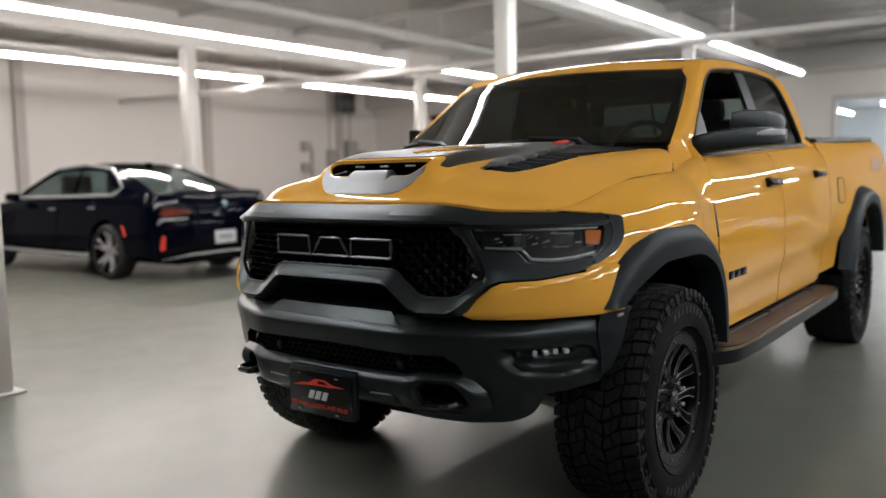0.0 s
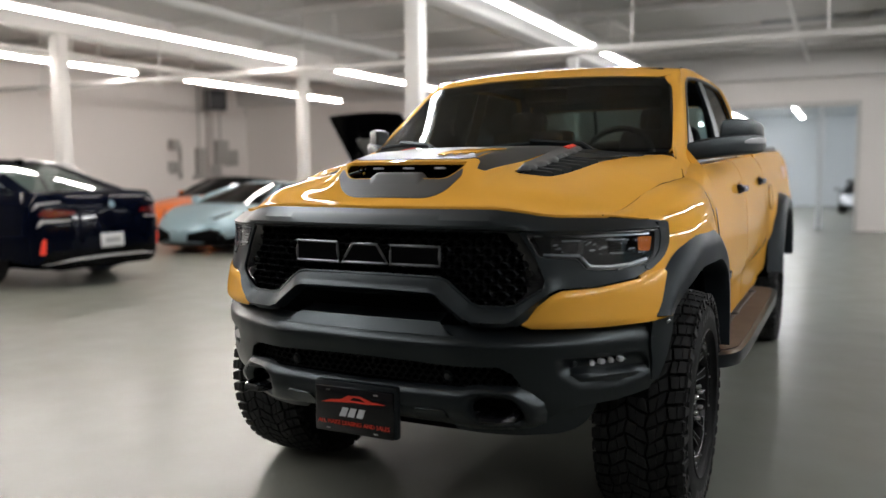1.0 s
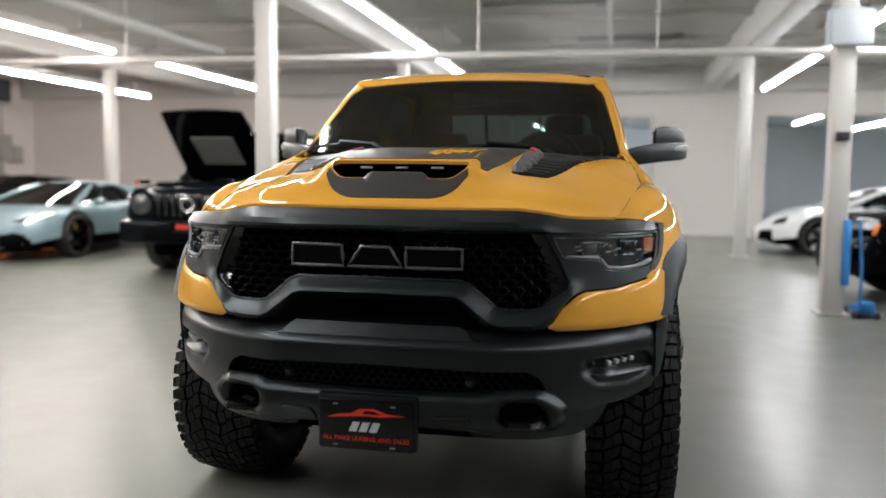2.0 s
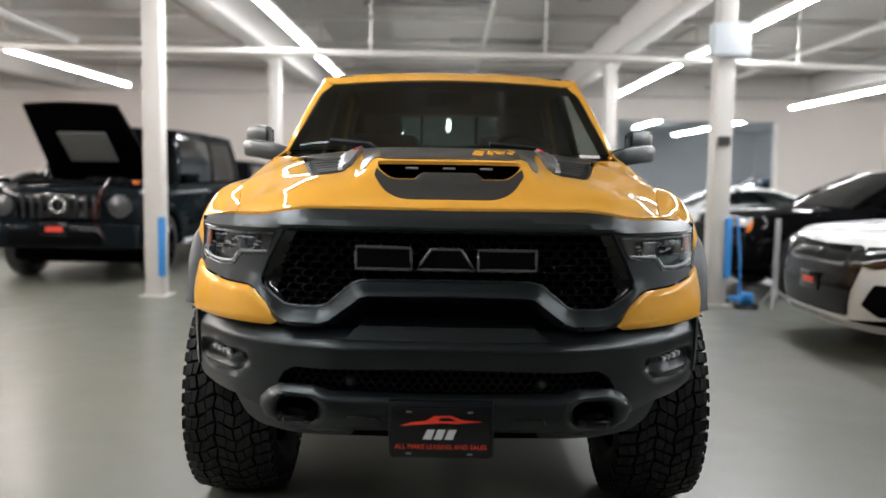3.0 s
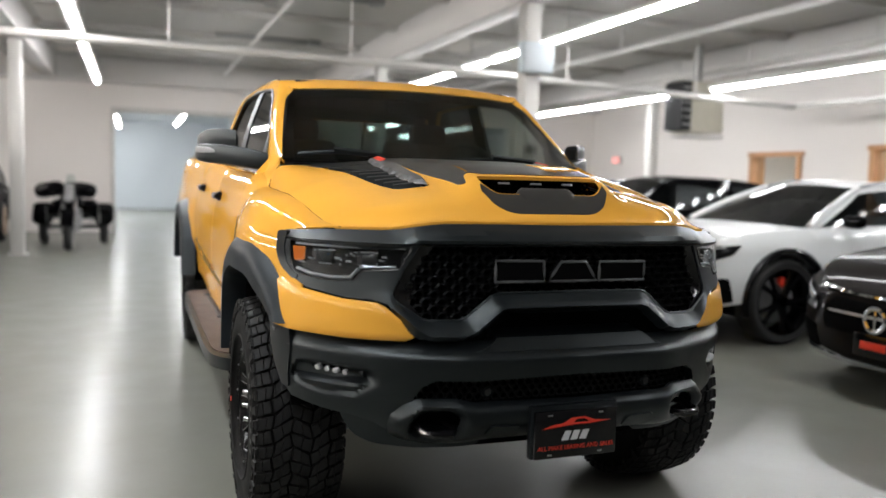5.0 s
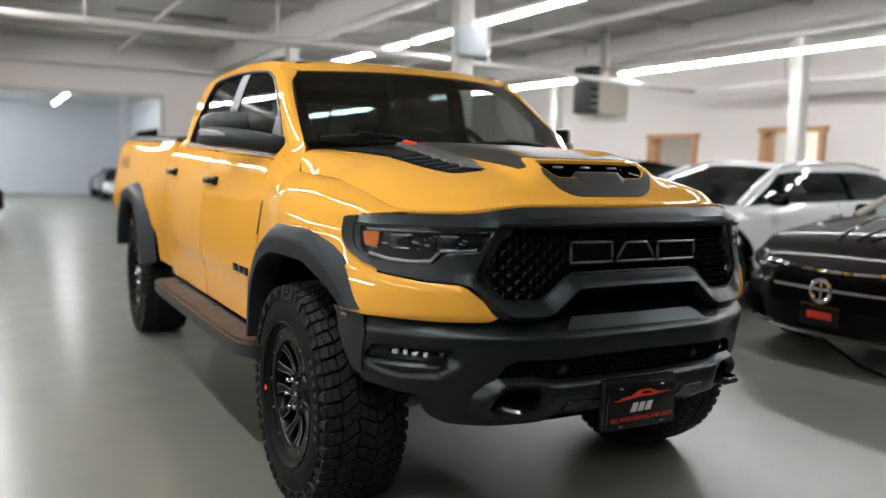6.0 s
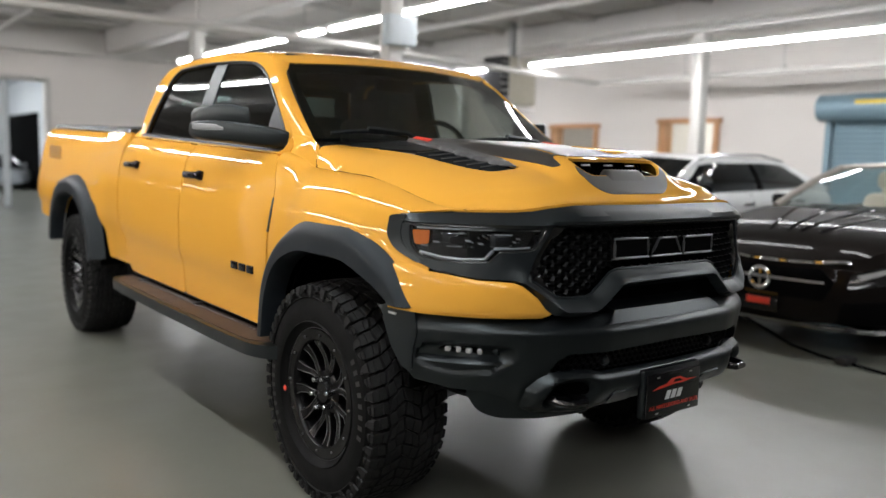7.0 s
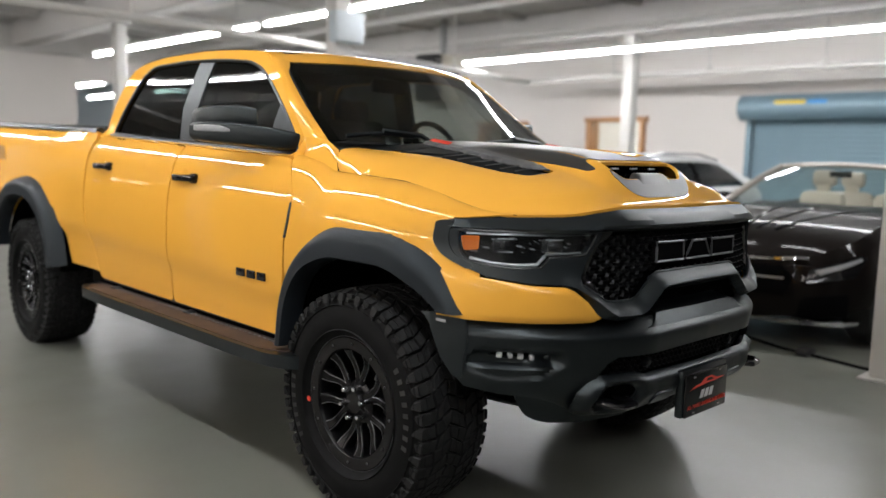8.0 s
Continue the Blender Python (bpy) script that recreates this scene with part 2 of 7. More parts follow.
def mesh_of(name, geo, material, angle=38.0, flat=False):
    me = bpy.data.meshes.new(name)
    me.from_pydata([tuple(p) for p in geo.v], [], geo.f)
    mats = material if isinstance(material, (list, tuple)) else [material]
    for m in mats:
        me.materials.append(m)
    if not flat:
        me.shade_smooth()
        me.set_sharp_from_angle(angle=radians(angle))
    me.update()
    return me


def part(name, geo, material, parent=None, label="", angle=38.0, m=None):
    ob = new(name, mesh_of(name, geo, material, angle))
    if parent is not None:
        ob.parent = parent
    if m is not None:
        ob.matrix_basis = m
    if label:
        ob["label"] = label
    return ob


def child(name, me, parent, m, label=""):
    o = new(name, me)
    o.parent, o.matrix_basis = parent, m
    if label:
        o["label"] = label
    return o


def thing(name, label, category, m=None, group="", kind=""):
    ob = new(name)
    ob.empty_display_size = 0.1
    if m is not None:
        ob.matrix_basis = m
    return tagged(ob, label, category, group, kind)


def struct(name, geo, material, label, category="", angle=38.0):
    return tagged(new(name, mesh_of(name, geo, material, angle)), label, category or name.split("_")[0], kind="structure")


def text_mesh(body, size, extrude=0.0):
    """Letters from the built-in font as a Geo, centred, in the xy plane."""
    cu = bpy.data.curves.new("letters", "FONT")
    cu.body, cu.size, cu.extrude, cu.align_x, cu.align_y, cu.resolution_u = body, size, extrude, "CENTER", "CENTER", 3
    ob = bpy.data.objects.new("letters", cu)
    me = bpy.data.meshes.new_from_object(ob)
    g = Geo()
    g.add([v.co.copy() for v in me.vertices], [tuple(p.vertices) for p in me.polygons])
    bpy.data.objects.remove(ob)
    bpy.data.curves.remove(cu)
    bpy.data.meshes.remove(me)
    return g

# ---- the hall ----
X0, X1, Y0, Y1, ZC = -15.5, 10.8, -11.0, 17.0, 3.95
COLX, COLY = (-9.25, -3.15, 2.9, 8.9), (-6.7, -0.7, 5.35, 11.45)


def floor_material():
    m = bpy.data.materials.new("polished_concrete")
    m.use_nodes = True
    nt = m.node_tree
    p = nt.nodes["Principled BSDF"]
    tc = nt.nodes.new("ShaderNodeTexCoord")

    def noise_tex(scale, detail):
        n = nt.nodes.new("ShaderNodeTexNoise")
        n.inputs["Scale"].default_value, n.inputs["Detail"].default_value = scale, detail
        nt.links.new(tc.outputs["Object"], n.inputs["Vector"])
        return n
    big, mid, fine = noise_tex(0.35, 5), noise_tex(3.0, 8), noise_tex(60.0, 4)
    mix = nt.nodes.new("ShaderNodeMix")
    mix.data_type = "RGBA"
    mix.inputs[6].default_value, mix.inputs[7].default_value = rgb(0.110, 0.123, 0.106), rgb(0.190, 0.186, 0.156)
    nt.links.new(big.outputs["Fac"], mix.inputs[0])
    mix2 = nt.nodes.new("ShaderNodeMix")
    mix2.data_type, mix2.blend_type = "RGBA", "MULTIPLY"
    mix2.inputs[0].default_value = 0.08
    nt.links.new(mix.outputs[2], mix2.inputs[6])
    nt.links.new(mid.outputs["Color"], mix2.inputs[7])
    nt.links.new(mix2.outputs[2], p.inputs["Base Color"])
    add = nt.nodes.new("ShaderNodeMath")
    add.operation = "ADD"
    nt.links.new(big.outputs["Fac"], add.inputs[0])
    nt.links.new(mid.outputs["Fac"], add.inputs[1])
    mr = nt.nodes.new("ShaderNodeMapRange")
    mr.inputs["From Min"].default_value, mr.inputs["From Max"].default_value = 0.6, 1.4
    mr.inputs["To Min"].default_value, mr.inputs["To Max"].default_value = 0.40, 0.56
    nt.links.new(add.outputs[0], mr.inputs["Value"])
    nt.links.new(mr.outputs["Result"], p.inputs["Roughness"])
    p.inputs["Specular IOR Level"].default_value = 0.35
    p.inputs["Coat Weight"].default_value = 0.5
    p.inputs["Coat IOR"].default_value = 1.5
    p.inputs["Coat Roughness"].default_value = 0.24
    b = nt.nodes.new("ShaderNodeBump")
    b.inputs["Strength"].default_value, b.inputs["Distance"].default_value = 0.05, 0.002
    nt.links.new(fine.outputs["Fac"], b.inputs["Height"])
    wave = nt.nodes.new("ShaderNodeBump")
    wave.inputs["Strength"].default_value, wave.inputs["Distance"].default_value = 0.2, 0.01
    nt.links.new(mid.outputs["Fac"], wave.inputs["Height"])
    nt.links.new(b.outputs["Normal"], wave.inputs["Normal"])
    nt.links.new(wave.outputs["Normal"], p.inputs["Normal"])
    return m


def wall_along_x(name, y, x0, x1, openings, thick, label, z1=ZC):
    """A wall that faces the hall, with openings (x0, x1, z0, z1) right through it."""
    g = Geo()
    xs = x0
    for a, b, c, d in sorted(openings):
        g.box(((xs + a) / 2, y + thick / 2, z1 / 2), (a - xs, thick, z1))
        g.box(((a + b) / 2, y + thick / 2, (d + z1) / 2), (b - a, thick, z1 - d))
        if c > 0:
            g.box(((a + b) / 2, y + thick / 2, c / 2), (b - a, thick, c))
        xs = b
    g.box(((xs + x1) / 2, y + thick / 2, z1 / 2), (x1 - xs, thick, z1))
    return struct(name, g, WHITEWALL, label, "wall")


def wall_along_y(name, x, y0, y1, openings, thick, label, z1=ZC):
    g = Geo()
    ys = y0
    for a, b, c, d in sorted(openings):
        g.box((x + thick / 2, (ys + a) / 2, z1 / 2), (abs(thick), a - ys, z1))
        g.box((x + thick / 2, (a + b) / 2, (d + z1) / 2), (abs(thick), b - a, z1 - d))
        if c > 0:
            g.box((x + thick / 2, (a + b) / 2, c / 2), (abs(thick), b - a, c))
        ys = b
    g.box((x + thick / 2, (ys + y1) / 2, z1 / 2), (abs(thick), y1 - ys, z1))
    return struct(name, g, WHITEWALL, label, "wall")


FLOOR = floor_material()
struct("floor", Geo().box((0, 14, -0.1), (46, 60, 0.2)), FLOOR, "polished grey-green concrete floor with a soft shine", "floor")
OPEN_L, OPEN_R = (-1.8, 1.58, 0.0, 2.78), (4.2, 8.2, 0.0, 2.85)
wall_along_x("wall_north", Y1, X0, X1, [OPEN_L, OPEN_R], 0.3, "white painted block wall with two wide openings")
# out of view; darkened so that black trim facing it stays dark
wall_along_x("wall_south", Y0 - 0.3, X0, X1, [], 0.3, "plain unseen wall, dim grey to darken reflections").data.materials[0] = DIMWALL
wall_along_y("wall_west", X0 - 0.3, Y0, Y1, [], 0.3, "white painted block wall with pilasters")
wall_along_y("wall_east", X1, Y0, Y1, [(-0.6, 4.1, 0.0, 2.12), (6.25, 7.5, 0.9, 2.16), (9.2, 10.5, 0.9, 2.10)], 0.3, "white painted wall with windows and a roller shutter")
struct("ceiling", Geo().box(((X0 + X1) / 2, (Y0 + Y1) / 2, ZC + 0.1), (X1 - X0 + 0.6, Y1 - Y0 + 0.6, 0.2)), CEIL, "white painted flat ceiling", "ceiling")

# beams over the columns, and one at the back wall
for i, x in enumerate(COLX):
    struct("beam_%d" % (i + 1), Geo().box((x, (Y0 + Y1) / 2, 3.69), (0.34, Y1 - Y0 - 0.02, 0.52), 0.015), CEIL, "white painted ceiling beam", "beam")
struct("beam_5", Geo().box(((X0 + X1) / 2, Y1 - 0.22, 3.66), (X1 - X0 - 0.02, 0.42, 0.56), 0.015), CEIL, "white painted beam along the wall", "beam")

# columns
COLUMNS = {}
for x in COLX:
    for y in COLY:
        if (x, y) in ((-3.15, -6.7), (2.9, -6.7)):
            continue
        c = thing("column", "white painted square steel column on a small base plate", "column", pose(x, y, 0), "hall columns", "structure")
        part("shaft", Geo().box((0, 0, 1.72), (0.2, 0.2, 3.42), 0.02), WHITESTEEL, c)
        part("base_plate", Geo().box((0, 0, 0.008), (0.3, 0.3, 0.016), 0.004), WHITESTEEL, c)
        COLUMNS[(x, y)] = c

# fluorescent rows: x, height, start, end of each run
WARM, COOL = glow("tube_warm", (1.0, 0.93, 0.88), TUBE * 1.2), glow("tube_cool", (0.97, 0.98, 1.0), TUBE)


def light_row(x, z, y0, y1, tube):
    """One run of a bare fluorescent fitting, on rods from the ceiling."""
    t = thing("fluorescent_light", "long white fluorescent batten light hung on thin rods", "ceiling light", pose(x, (y0 + y1) / 2, z), "fluorescent rows")
    n = y1 - y0
    part("housing", Geo().box((0, 0, 0.055), (0.17, n, 0.05), 0.012), WHITESTEEL, t)
    part("tube", Geo().box((0, 0, 0.005), (0.062, n - 0.06, 0.04), 0.018), tube, t, "glowing white tube")
    for k in (-0.4, 0.4):
        part("rod", Geo().cyl((0, n * k, 0.08), (0, n * k, ZC - z), 0.012, 8), WHITESTEEL, t)


for x, z, tube, runs in ((-6.6, 3.12, WARM, ((-6.0, -0.4), (-0.3, 7.65), (8.35, 13.5))),
                         (-9.95, 3.12, WARM, ((-0.7, 7.5), (8.3, 14.0))),
                         (-2.08, 3.2, COOL, ((-4.2, 1.2), (1.5, 9.05), (9.3, 15.05))),
                         (3.7, 3.2, COOL, ((-4.2, 1.2), (1.5, 8.2), (8.4, 14.6))),
                         (7.65, 3.0, COOL, ((-0.5, 8.03), (9.2, 15.0)))):
    for a, b in runs:
        light_row(x, z, a, b, tube)

# ---- pipes, heaters, shutter, windows, far rooms ----
g = Geo().tube([(-14.2, 7.2, 2.98), (-4.0, 7.0, 2.88), (2.0, 7.0, 2.86), (9.3, 7.9, 2.82), (9.35, 7.75, 2.82), (9.4, 1.6, 2.80), (9.42, 1.2, 2.95)], 0.05, 10)
pipe = tagged(new("sprinkler_pipe", mesh_of("sprinkler_pipe", g, WHITESTEEL)), "white painted pipe hung below the ceiling on rods", "pipe")
for x, y in ((-12, 7.15), (-9, 7.1), (-6, 7.03), (-1, 7.0), (1.2, 7.0), (4.5, 7.3), (7, 7.6), (9.37, 6.0), (9.38, 4.2), (9.39, 2.4)):
    part("hanger", Geo().cyl((x, y, 2.85), (x, y, ZC), 0.014, 8).lathe([(0.05, -0.02), (0.064, -0.02), (0.064, 0.02), (0.05, 0.02)], (x, y, 2.86), (1, 0, 0) if x < 9 else (0, 1, 0), 16, True), WHITESTEEL, pipe)
for x, z, r, a, b in ((-6.2, 3.5, 0.08, -10, 10.2), (-11.6, 3.55, 0.06, -10, 15), (0.6, 3.72, 0.035, -10, 16.5), (6.2, 3.6, 0.05, -10, 16.5), (8.3, 3.5, 0.05, -10, 12.0), (-3.6, 3.55, 0.04, -10, 16.0)):
    p = tagged(new("ceiling_pipe", mesh_of("ceiling_pipe", Geo().cyl((x, a, z), (x, b, z), r, 12), WHITESTEEL)), "white painted pipe along the ceiling", "pipe", "ceiling pipes")
    for k in range(5):
        y = a + (b - a) * (k + 0.5) / 5
        part("strap", Geo().box((x, y, (z + ZC) / 2), (0.03, 0.03, ZC - z), 0.004), WHITESTEEL, p)
for x, y in ((-0.5, 9.0), (0.8, 12.2), (0.9, 8.3)):
    c = tagged(new("ceiling_conduit", mesh_of("ceiling_conduit", Geo().cyl((x - 0.8, y, 3.91), (x + 0.9, y, 3.91), 0.035, 8).box((x + 1.0, y, 3.90), (0.2, 0.2, 0.1), 0.02), GREYMETAL)), "short grey conduit with a junction box on the ceiling", "conduit", "ceiling conduits")
# flat white panels on the ceiling
for x, y in ((-2.55, 11.8), (-2.55, 15.2), (4.4, 11.0)):
    tagged(new("ceiling_panel", mesh_of("ceiling_panel", Geo().box((x, y, ZC - 0.02), (0.6, 1.7, 0.04), 0.01), WHITEWALL)), "flat white panel fixed to the ceiling", "panel", "ceiling panels")
# joists across the ceiling
for i in range(11):
    y = -9.5 + i * 2.44
    struct("joist_%d" % (i + 1), Geo().box(((X0 + X1) / 2, y, ZC - 0.05), (X1 - X0 - 0.04, 0.10, 0.10), 0.008), CEIL, "shallow white ceiling joist", "joist")

# unit heaters
for m, label in ((pose(8.03, 8.95, 2.82), "cream unit heater with a black louvred front hung from the ceiling"), (pose(-14.85, 14.9, 3.45, 0, 0, 55), "dark unit heater high on the wall")):
    h = thing("unit_heater", label, "heater", m)
    k = 1.0 if m.translation.x > 0 else 0.62
    part("casing", Geo().box((0.21 * k, 0.2, 0), (0.74 * k, 0.6 * k, 0.9 * k), 0.03), mat("cream_casing", (0.55, 0.52, 0.43), 0.5) if k == 1 else DARKMETAL, h)
    part("louvre_box", Geo().box((-0.275 * k, 0.1, 0.0), (0.22 * k, 0.5 * k, 0.86 * k), 0.02), DARKMETAL, h)
    for i in range(6):
        part("slat", Geo().box((-0.275 * k, -0.17 * k, -0.33 * k + i * 0.13 * k), (0.19 * k, 0.05, 0.02), 0.004, Euler((0.5, 0, 0)).to_matrix()), GREYMETAL, h)
    part("vent_pipe", Geo().cyl((0.2 * k, 0.2, 0.44 * k), (0.2 * k, 0.2, ZC - m.translation.z), 0.07, 14), GREYMETAL, h)
    part("drip_tray", Geo().box((0.2 * k, 0.15, -0.52 * k), (0.8 * k, 0.5 * k, 0.04), 0.01), WHITESTEEL, h)

# roller shutter
s = thing("roller_shutter", "closed blue-grey roller shutter with a round housing", "shutter", pose(X1, 1.75, 0), "", "structure")
part("housing", Geo().cyl((-0.22, -2.6, 2.31), (-0.22, 2.45, 2.31), 0.215, 28, bevel=0.02), STEELBLUE, s, "blue-grey round housing")
part("sticker", Geo().box((-0.425, 1.55, 2.36), (0.012, 0.5, 0.10), 0.004), mat("yellow_sticker", (0.7, 0.5, 0.05), 0.5), s, "plain yellow sticker")
part("sticker", Geo().box((-0.425, 1.12, 2.36), (0.012, 0.3, 0.10), 0.004), mat("blue_sticker", (0.05, 0.3, 0.7), 0.5), s, "plain blue sticker")
SLAT = mesh_of("slat", Geo().grid(lambda u, v: (0.03 - 0.012 * math.sin(math.pi * v), -2.33 + 4.66 * u, 0.0 + 0.08 * v), 1, 4, 0.004, (-1, 0, 0)), STEELBLUE)
for i in range(26):
    child("slat", SLAT, s, pose(0, 0, 0.02 + i * 0.081))
for y in (-2.38, 2.38):
    part("guide_rail", Geo().box((-0.03, y, 1.06), (0.1, 0.09, 2.12), 0.01), STEELBLUE, s)

# office windows in the east wall, with a lit office behind
for n, (a, b, c, d) in enumerate(((6.25, 7.5, 0.9, 2.16), (9.2, 10.5, 0.9, 2.10))):
    w = thing("window_%d" % (n + 1), "interior window with an oak frame", "window", pose(X1, (a + b) / 2, (c + d) / 2), "", "structure")
    hw, hh = (b - a) / 2, (d - c) / 2
    for y0, z0, sy, sz in ((0, hh, 2 * hw + 0.2, 0.10), (0, -hh, 2 * hw + 0.2, 0.10), (-hw, 0, 0.11, 2 * hh), (hw, 0, 0.11, 2 * hh)):
        part("window_frame", Geo().box((-0.03, y0, z0), (0.08, sy, sz), 0.012), OAK, w, "oak frame")
        part("window_lining", Geo().box((0.16, y0 * 0.985, z0 * 0.985), (0.28, sy * 0.9, 0.03) if sy > 0.3 else (0.28, 0.03, sz), 0.004), OAK, w)
    part("pane", Geo().box((0.1, 0, 0), (0.006, 2 * hw, 2 * hh)), CLEARGLASS, w).visible_shadow = False
g = Geo().box((13.55, 8.2, 1.4), (0.1, 6.4, 2.8)).box((12.3, 5.0, 1.4), (2.4, 0.1, 2.8)).box((12.3, 11.4, 1.4), (2.4, 0.1, 2.8)).box((12.3, 8.2, 2.75), (2.4, 6.4, 0.1))
struct("wall_office", g, WHITEWALL, "white walls of the small office", "wall")
o = thing("office_light", "square office ceiling light", "ceiling light", pose(12.2, 7.6, 2.66))
part("diffuser", Geo().box((0, 0, 0), (0.6, 2.4, 0.06), 0.01), glow("office_diffuser", (1.0, 0.96, 0.9), 22.0), o)
for y, m, lb in ((6.8, STEELBLUE, "blue-grey metal office cabinet by the wall"), (9.7, STEELBLUE, "blue-grey metal office cabinet by the wall"), (7.7, OAK, "oak veneer office cabinet by the wall")):
    c = thing("cabinet", lb, "cabinet", pose(13.1, y, 0))
    part("body", Geo().box((0, 0, 0.7), (0.5, 0.8, 1.4), 0.01), m, c)
    part("door", Geo().box((-0.26, 0, 0.7), (0.02, 0.76, 1.34), 0.004), m, c)

# room beyond the north wall
g = Geo().box((-6.2, 24.2, 1.7), (0.2, 13.7, 3.4)).box((13.0, 24.2, 1.7), (0.2, 13.7, 3.4)).box((3.4, 31.1, 1.7), (19.4, 0.2, 3.4))
struct("wall_far_room", g, ROOMGREY, "blue-grey walls of the far room", "wall")
struct("ceiling_far_room", Geo().box((3.4, 24.2, 3.5), (19.6, 13.8, 0.2)), ROOMGREY, "grey ceiling of the far room", "ceiling")
struct("wall_far_divider", Geo().box((3.0, 26.0, 1.7), (0.2, 10.0, 3.4)), ROOMGREY, "blue-grey dividing wall of the far room", "wall")
# no opening is cut: a near-black slab gives the unlit inside
d = thing("door_1", "open doorway in the far room, its dark inside painted on a slab", "door", pose(2.88, 26.7, 0), "", "structure")
part("doorway_shade", Geo().box((0, 0, 1.12), (0.06, 4.6, 2.5), 0.01), DARKVOID, d)
light_row(0.0, 3.1, 19.5, 27.0, COOL)
light_row(6.2, 3.1, 19.0, 24.0, COOL)
light_row(-3.6, 3.1, 19.0, 29.0, COOL)
light_row(8.6, 3.1, 18.5, 28.0, COOL)
light_row(-1.9, 3.1, 24.0, 30.0, COOL)
post = tagged(new("steel_post", mesh_of("steel_post", Geo().box((0.86, 17.6, 1.65), (0.13, 0.13, 3.3), 0.01), ROOMGREY)), "slim white steel post just beyond the opening", "post")
struct("trim_opening_1", Geo().box((-1.84, Y1 - 0.03, 1.39), (0.09, 0.05, 2.78), 0.006).box((1.62, Y1 - 0.03, 1.39), (0.09, 0.05, 2.78), 0.006).box((-0.11, Y1 - 0.03, 2.83), (3.55, 0.05, 0.09), 0.006), WHITESTEEL, "white steel edge round the opening", "trim")

# things on the columns
for key, s, z0, z1 in (((-3.15, 5.35), 1, 0.22, 0.86), ((-3.15, -0.7), 1, 0.36, 1.0), ((2.9, 5.35), 1, 0.3, 0.95)):
    c = COLUMNS[key]
    part("corner_pad", Geo().box((0.095 * s, -0.1, (z0 + z1) / 2), (0.07, 0.07, z1 - z0), 0.015), BLUEPAD, c, "bright blue foam corner pad")
jk = thing("floor_jack", "blue trolley jack with an upright lever beside the column", "jack", pose(3.16, 5.25, 0))
part("base", Geo().box((0, 0, 0.07), (0.17, 0.36, 0.06), 0.02).box((0, -0.16, 0.13), (0.12, 0.12, 0.08), 0.02), BLUEPAD, jk)
part("lever", Geo().tube([(0, 0.05, 0.12), (0.01, 0.10, 0.5), (-0.02, 0.14, 0.95)], 0.014, 8), BLUEPAD, jk)
for x, y in ((-0.1, -0.16), (0.1, -0.16), (-0.1, 0.16), (0.1, 0.16)):
    part("wheel", Geo().cyl((x - 0.02, y, 0.035), (x + 0.02, y, 0.035), 0.035, 14), DARKMETAL, jk)
st = thing("support_stand", "thin grey support stand on splayed feet", "stand", pose(3.5, 5.2, 0))
part("pole", Geo().cyl((0, 0, 0.1), (0, 0, 0.95), 0.03, 12), GREYMETAL, st)
for k in range(3):
    part("foot", Geo().tube([(0, 0, 0.22), (0.18 * math.cos(k * 2.1), 0.18 * math.sin(k * 2.1), 0.014)], 0.014, 6), GREYMETAL, st)
bx = thing("junction_box", "pale grey box fixed to the column", "electrical box", pose(2.9, 5.2, 2.62))
part("case", Geo().box((0, -0.02, 0.17), (0.40, 0.14, 0.34), 0.012), mat("pale_grey_box", (0.55, 0.62, 0.66), 0.5), bx)
part("lid", Geo().box((0, -0.094, 0.17), (0.36, 0.012, 0.30), 0.005), mat("pale_grey_lid", (0.6, 0.66, 0.70), 0.5), bx)
sw = thing("wall_switch", "small black switch box on the column", "switch", pose(2.9, 5.22, 1.76))
part("case", Geo().box((0, 0.0, 0), (0.12, 0.07, 0.09), 0.01), DARKMETAL, sw)
ex = thing("exit_sign", "small lit red sign on the wall", "sign", pose(X1 - 0.05, 15.6, 2.07))
part("case", Geo().box((0, 0, 0), (0.08, 0.34, 0.2), 0.01), WHITESTEEL, ex)
part("face", Geo().box((-0.045, 0, 0), (0.012, 0.28, 0.13), 0.004), glow("red_sign", (1.0, 0.05, 0.04), 1.2), ex)

PANELGREY = mat("panel_grey_paint", (0.40, 0.385, 0.36), 0.5, scale=4)
# pilasters and equipment on the west wall
for i, y in enumerate((-4.6, 0.6, 5.6, 10.4, 15.3)):
    struct("pilaster_%d" % (i + 1), Geo().box((X0 + 0.06, y, ZC / 2), (0.12, 0.22, ZC - 0.02), 0.01), mat("grey_pilaster", (0.52, 0.48, 0.455), 0.6, scale=1.0), "grey painted wall pilaster", "pilaster")
for y, z, sy, sz in ((13.83, 2.15, 0.28, 0.29), (13.83, 1.53, 0.34, 0.30), (14.85, 1.69, 0.26, 0.78), (15.75, 1.98, 0.47, 0.74), (15.44, 1.45, 0.38, 0.31), (16.19, 1.82, 0.38, 0.48)):
    c = thing("electrical_panel", "grey metal electrical panel on the wall", "electrical panel", pose(X0, y, z), "wall panels")
    part("case", Geo().box((0.1, 0, 0), (0.2, sy, sz), 0.015), PANELGREY, c)
    part("door", Geo().box((0.205, 0, 0), (0.012, sy * 0.9, sz * 0.9), 0.004), PANELGREY, c)
    if sz > 0.7:
        part("conduit", Geo().cyl((0.06, 0.0, sz / 2), (0.06, 0.0, ZC - z), 0.025, 8), PANELGREY, c)
tagged(new("wall_conduit", mesh_of("wall_conduit", Geo().cyl((X0 + 0.06, 14.1, 1.2), (X0 + 0.06, 14.1, 2.15), 0.045, 10).box((X0 + 0.05, 15.28, 1.24), (0.10, 1.35, 0.12), 0.02), PANELGREY)), "grey conduit and trunking on the wall", "conduit")
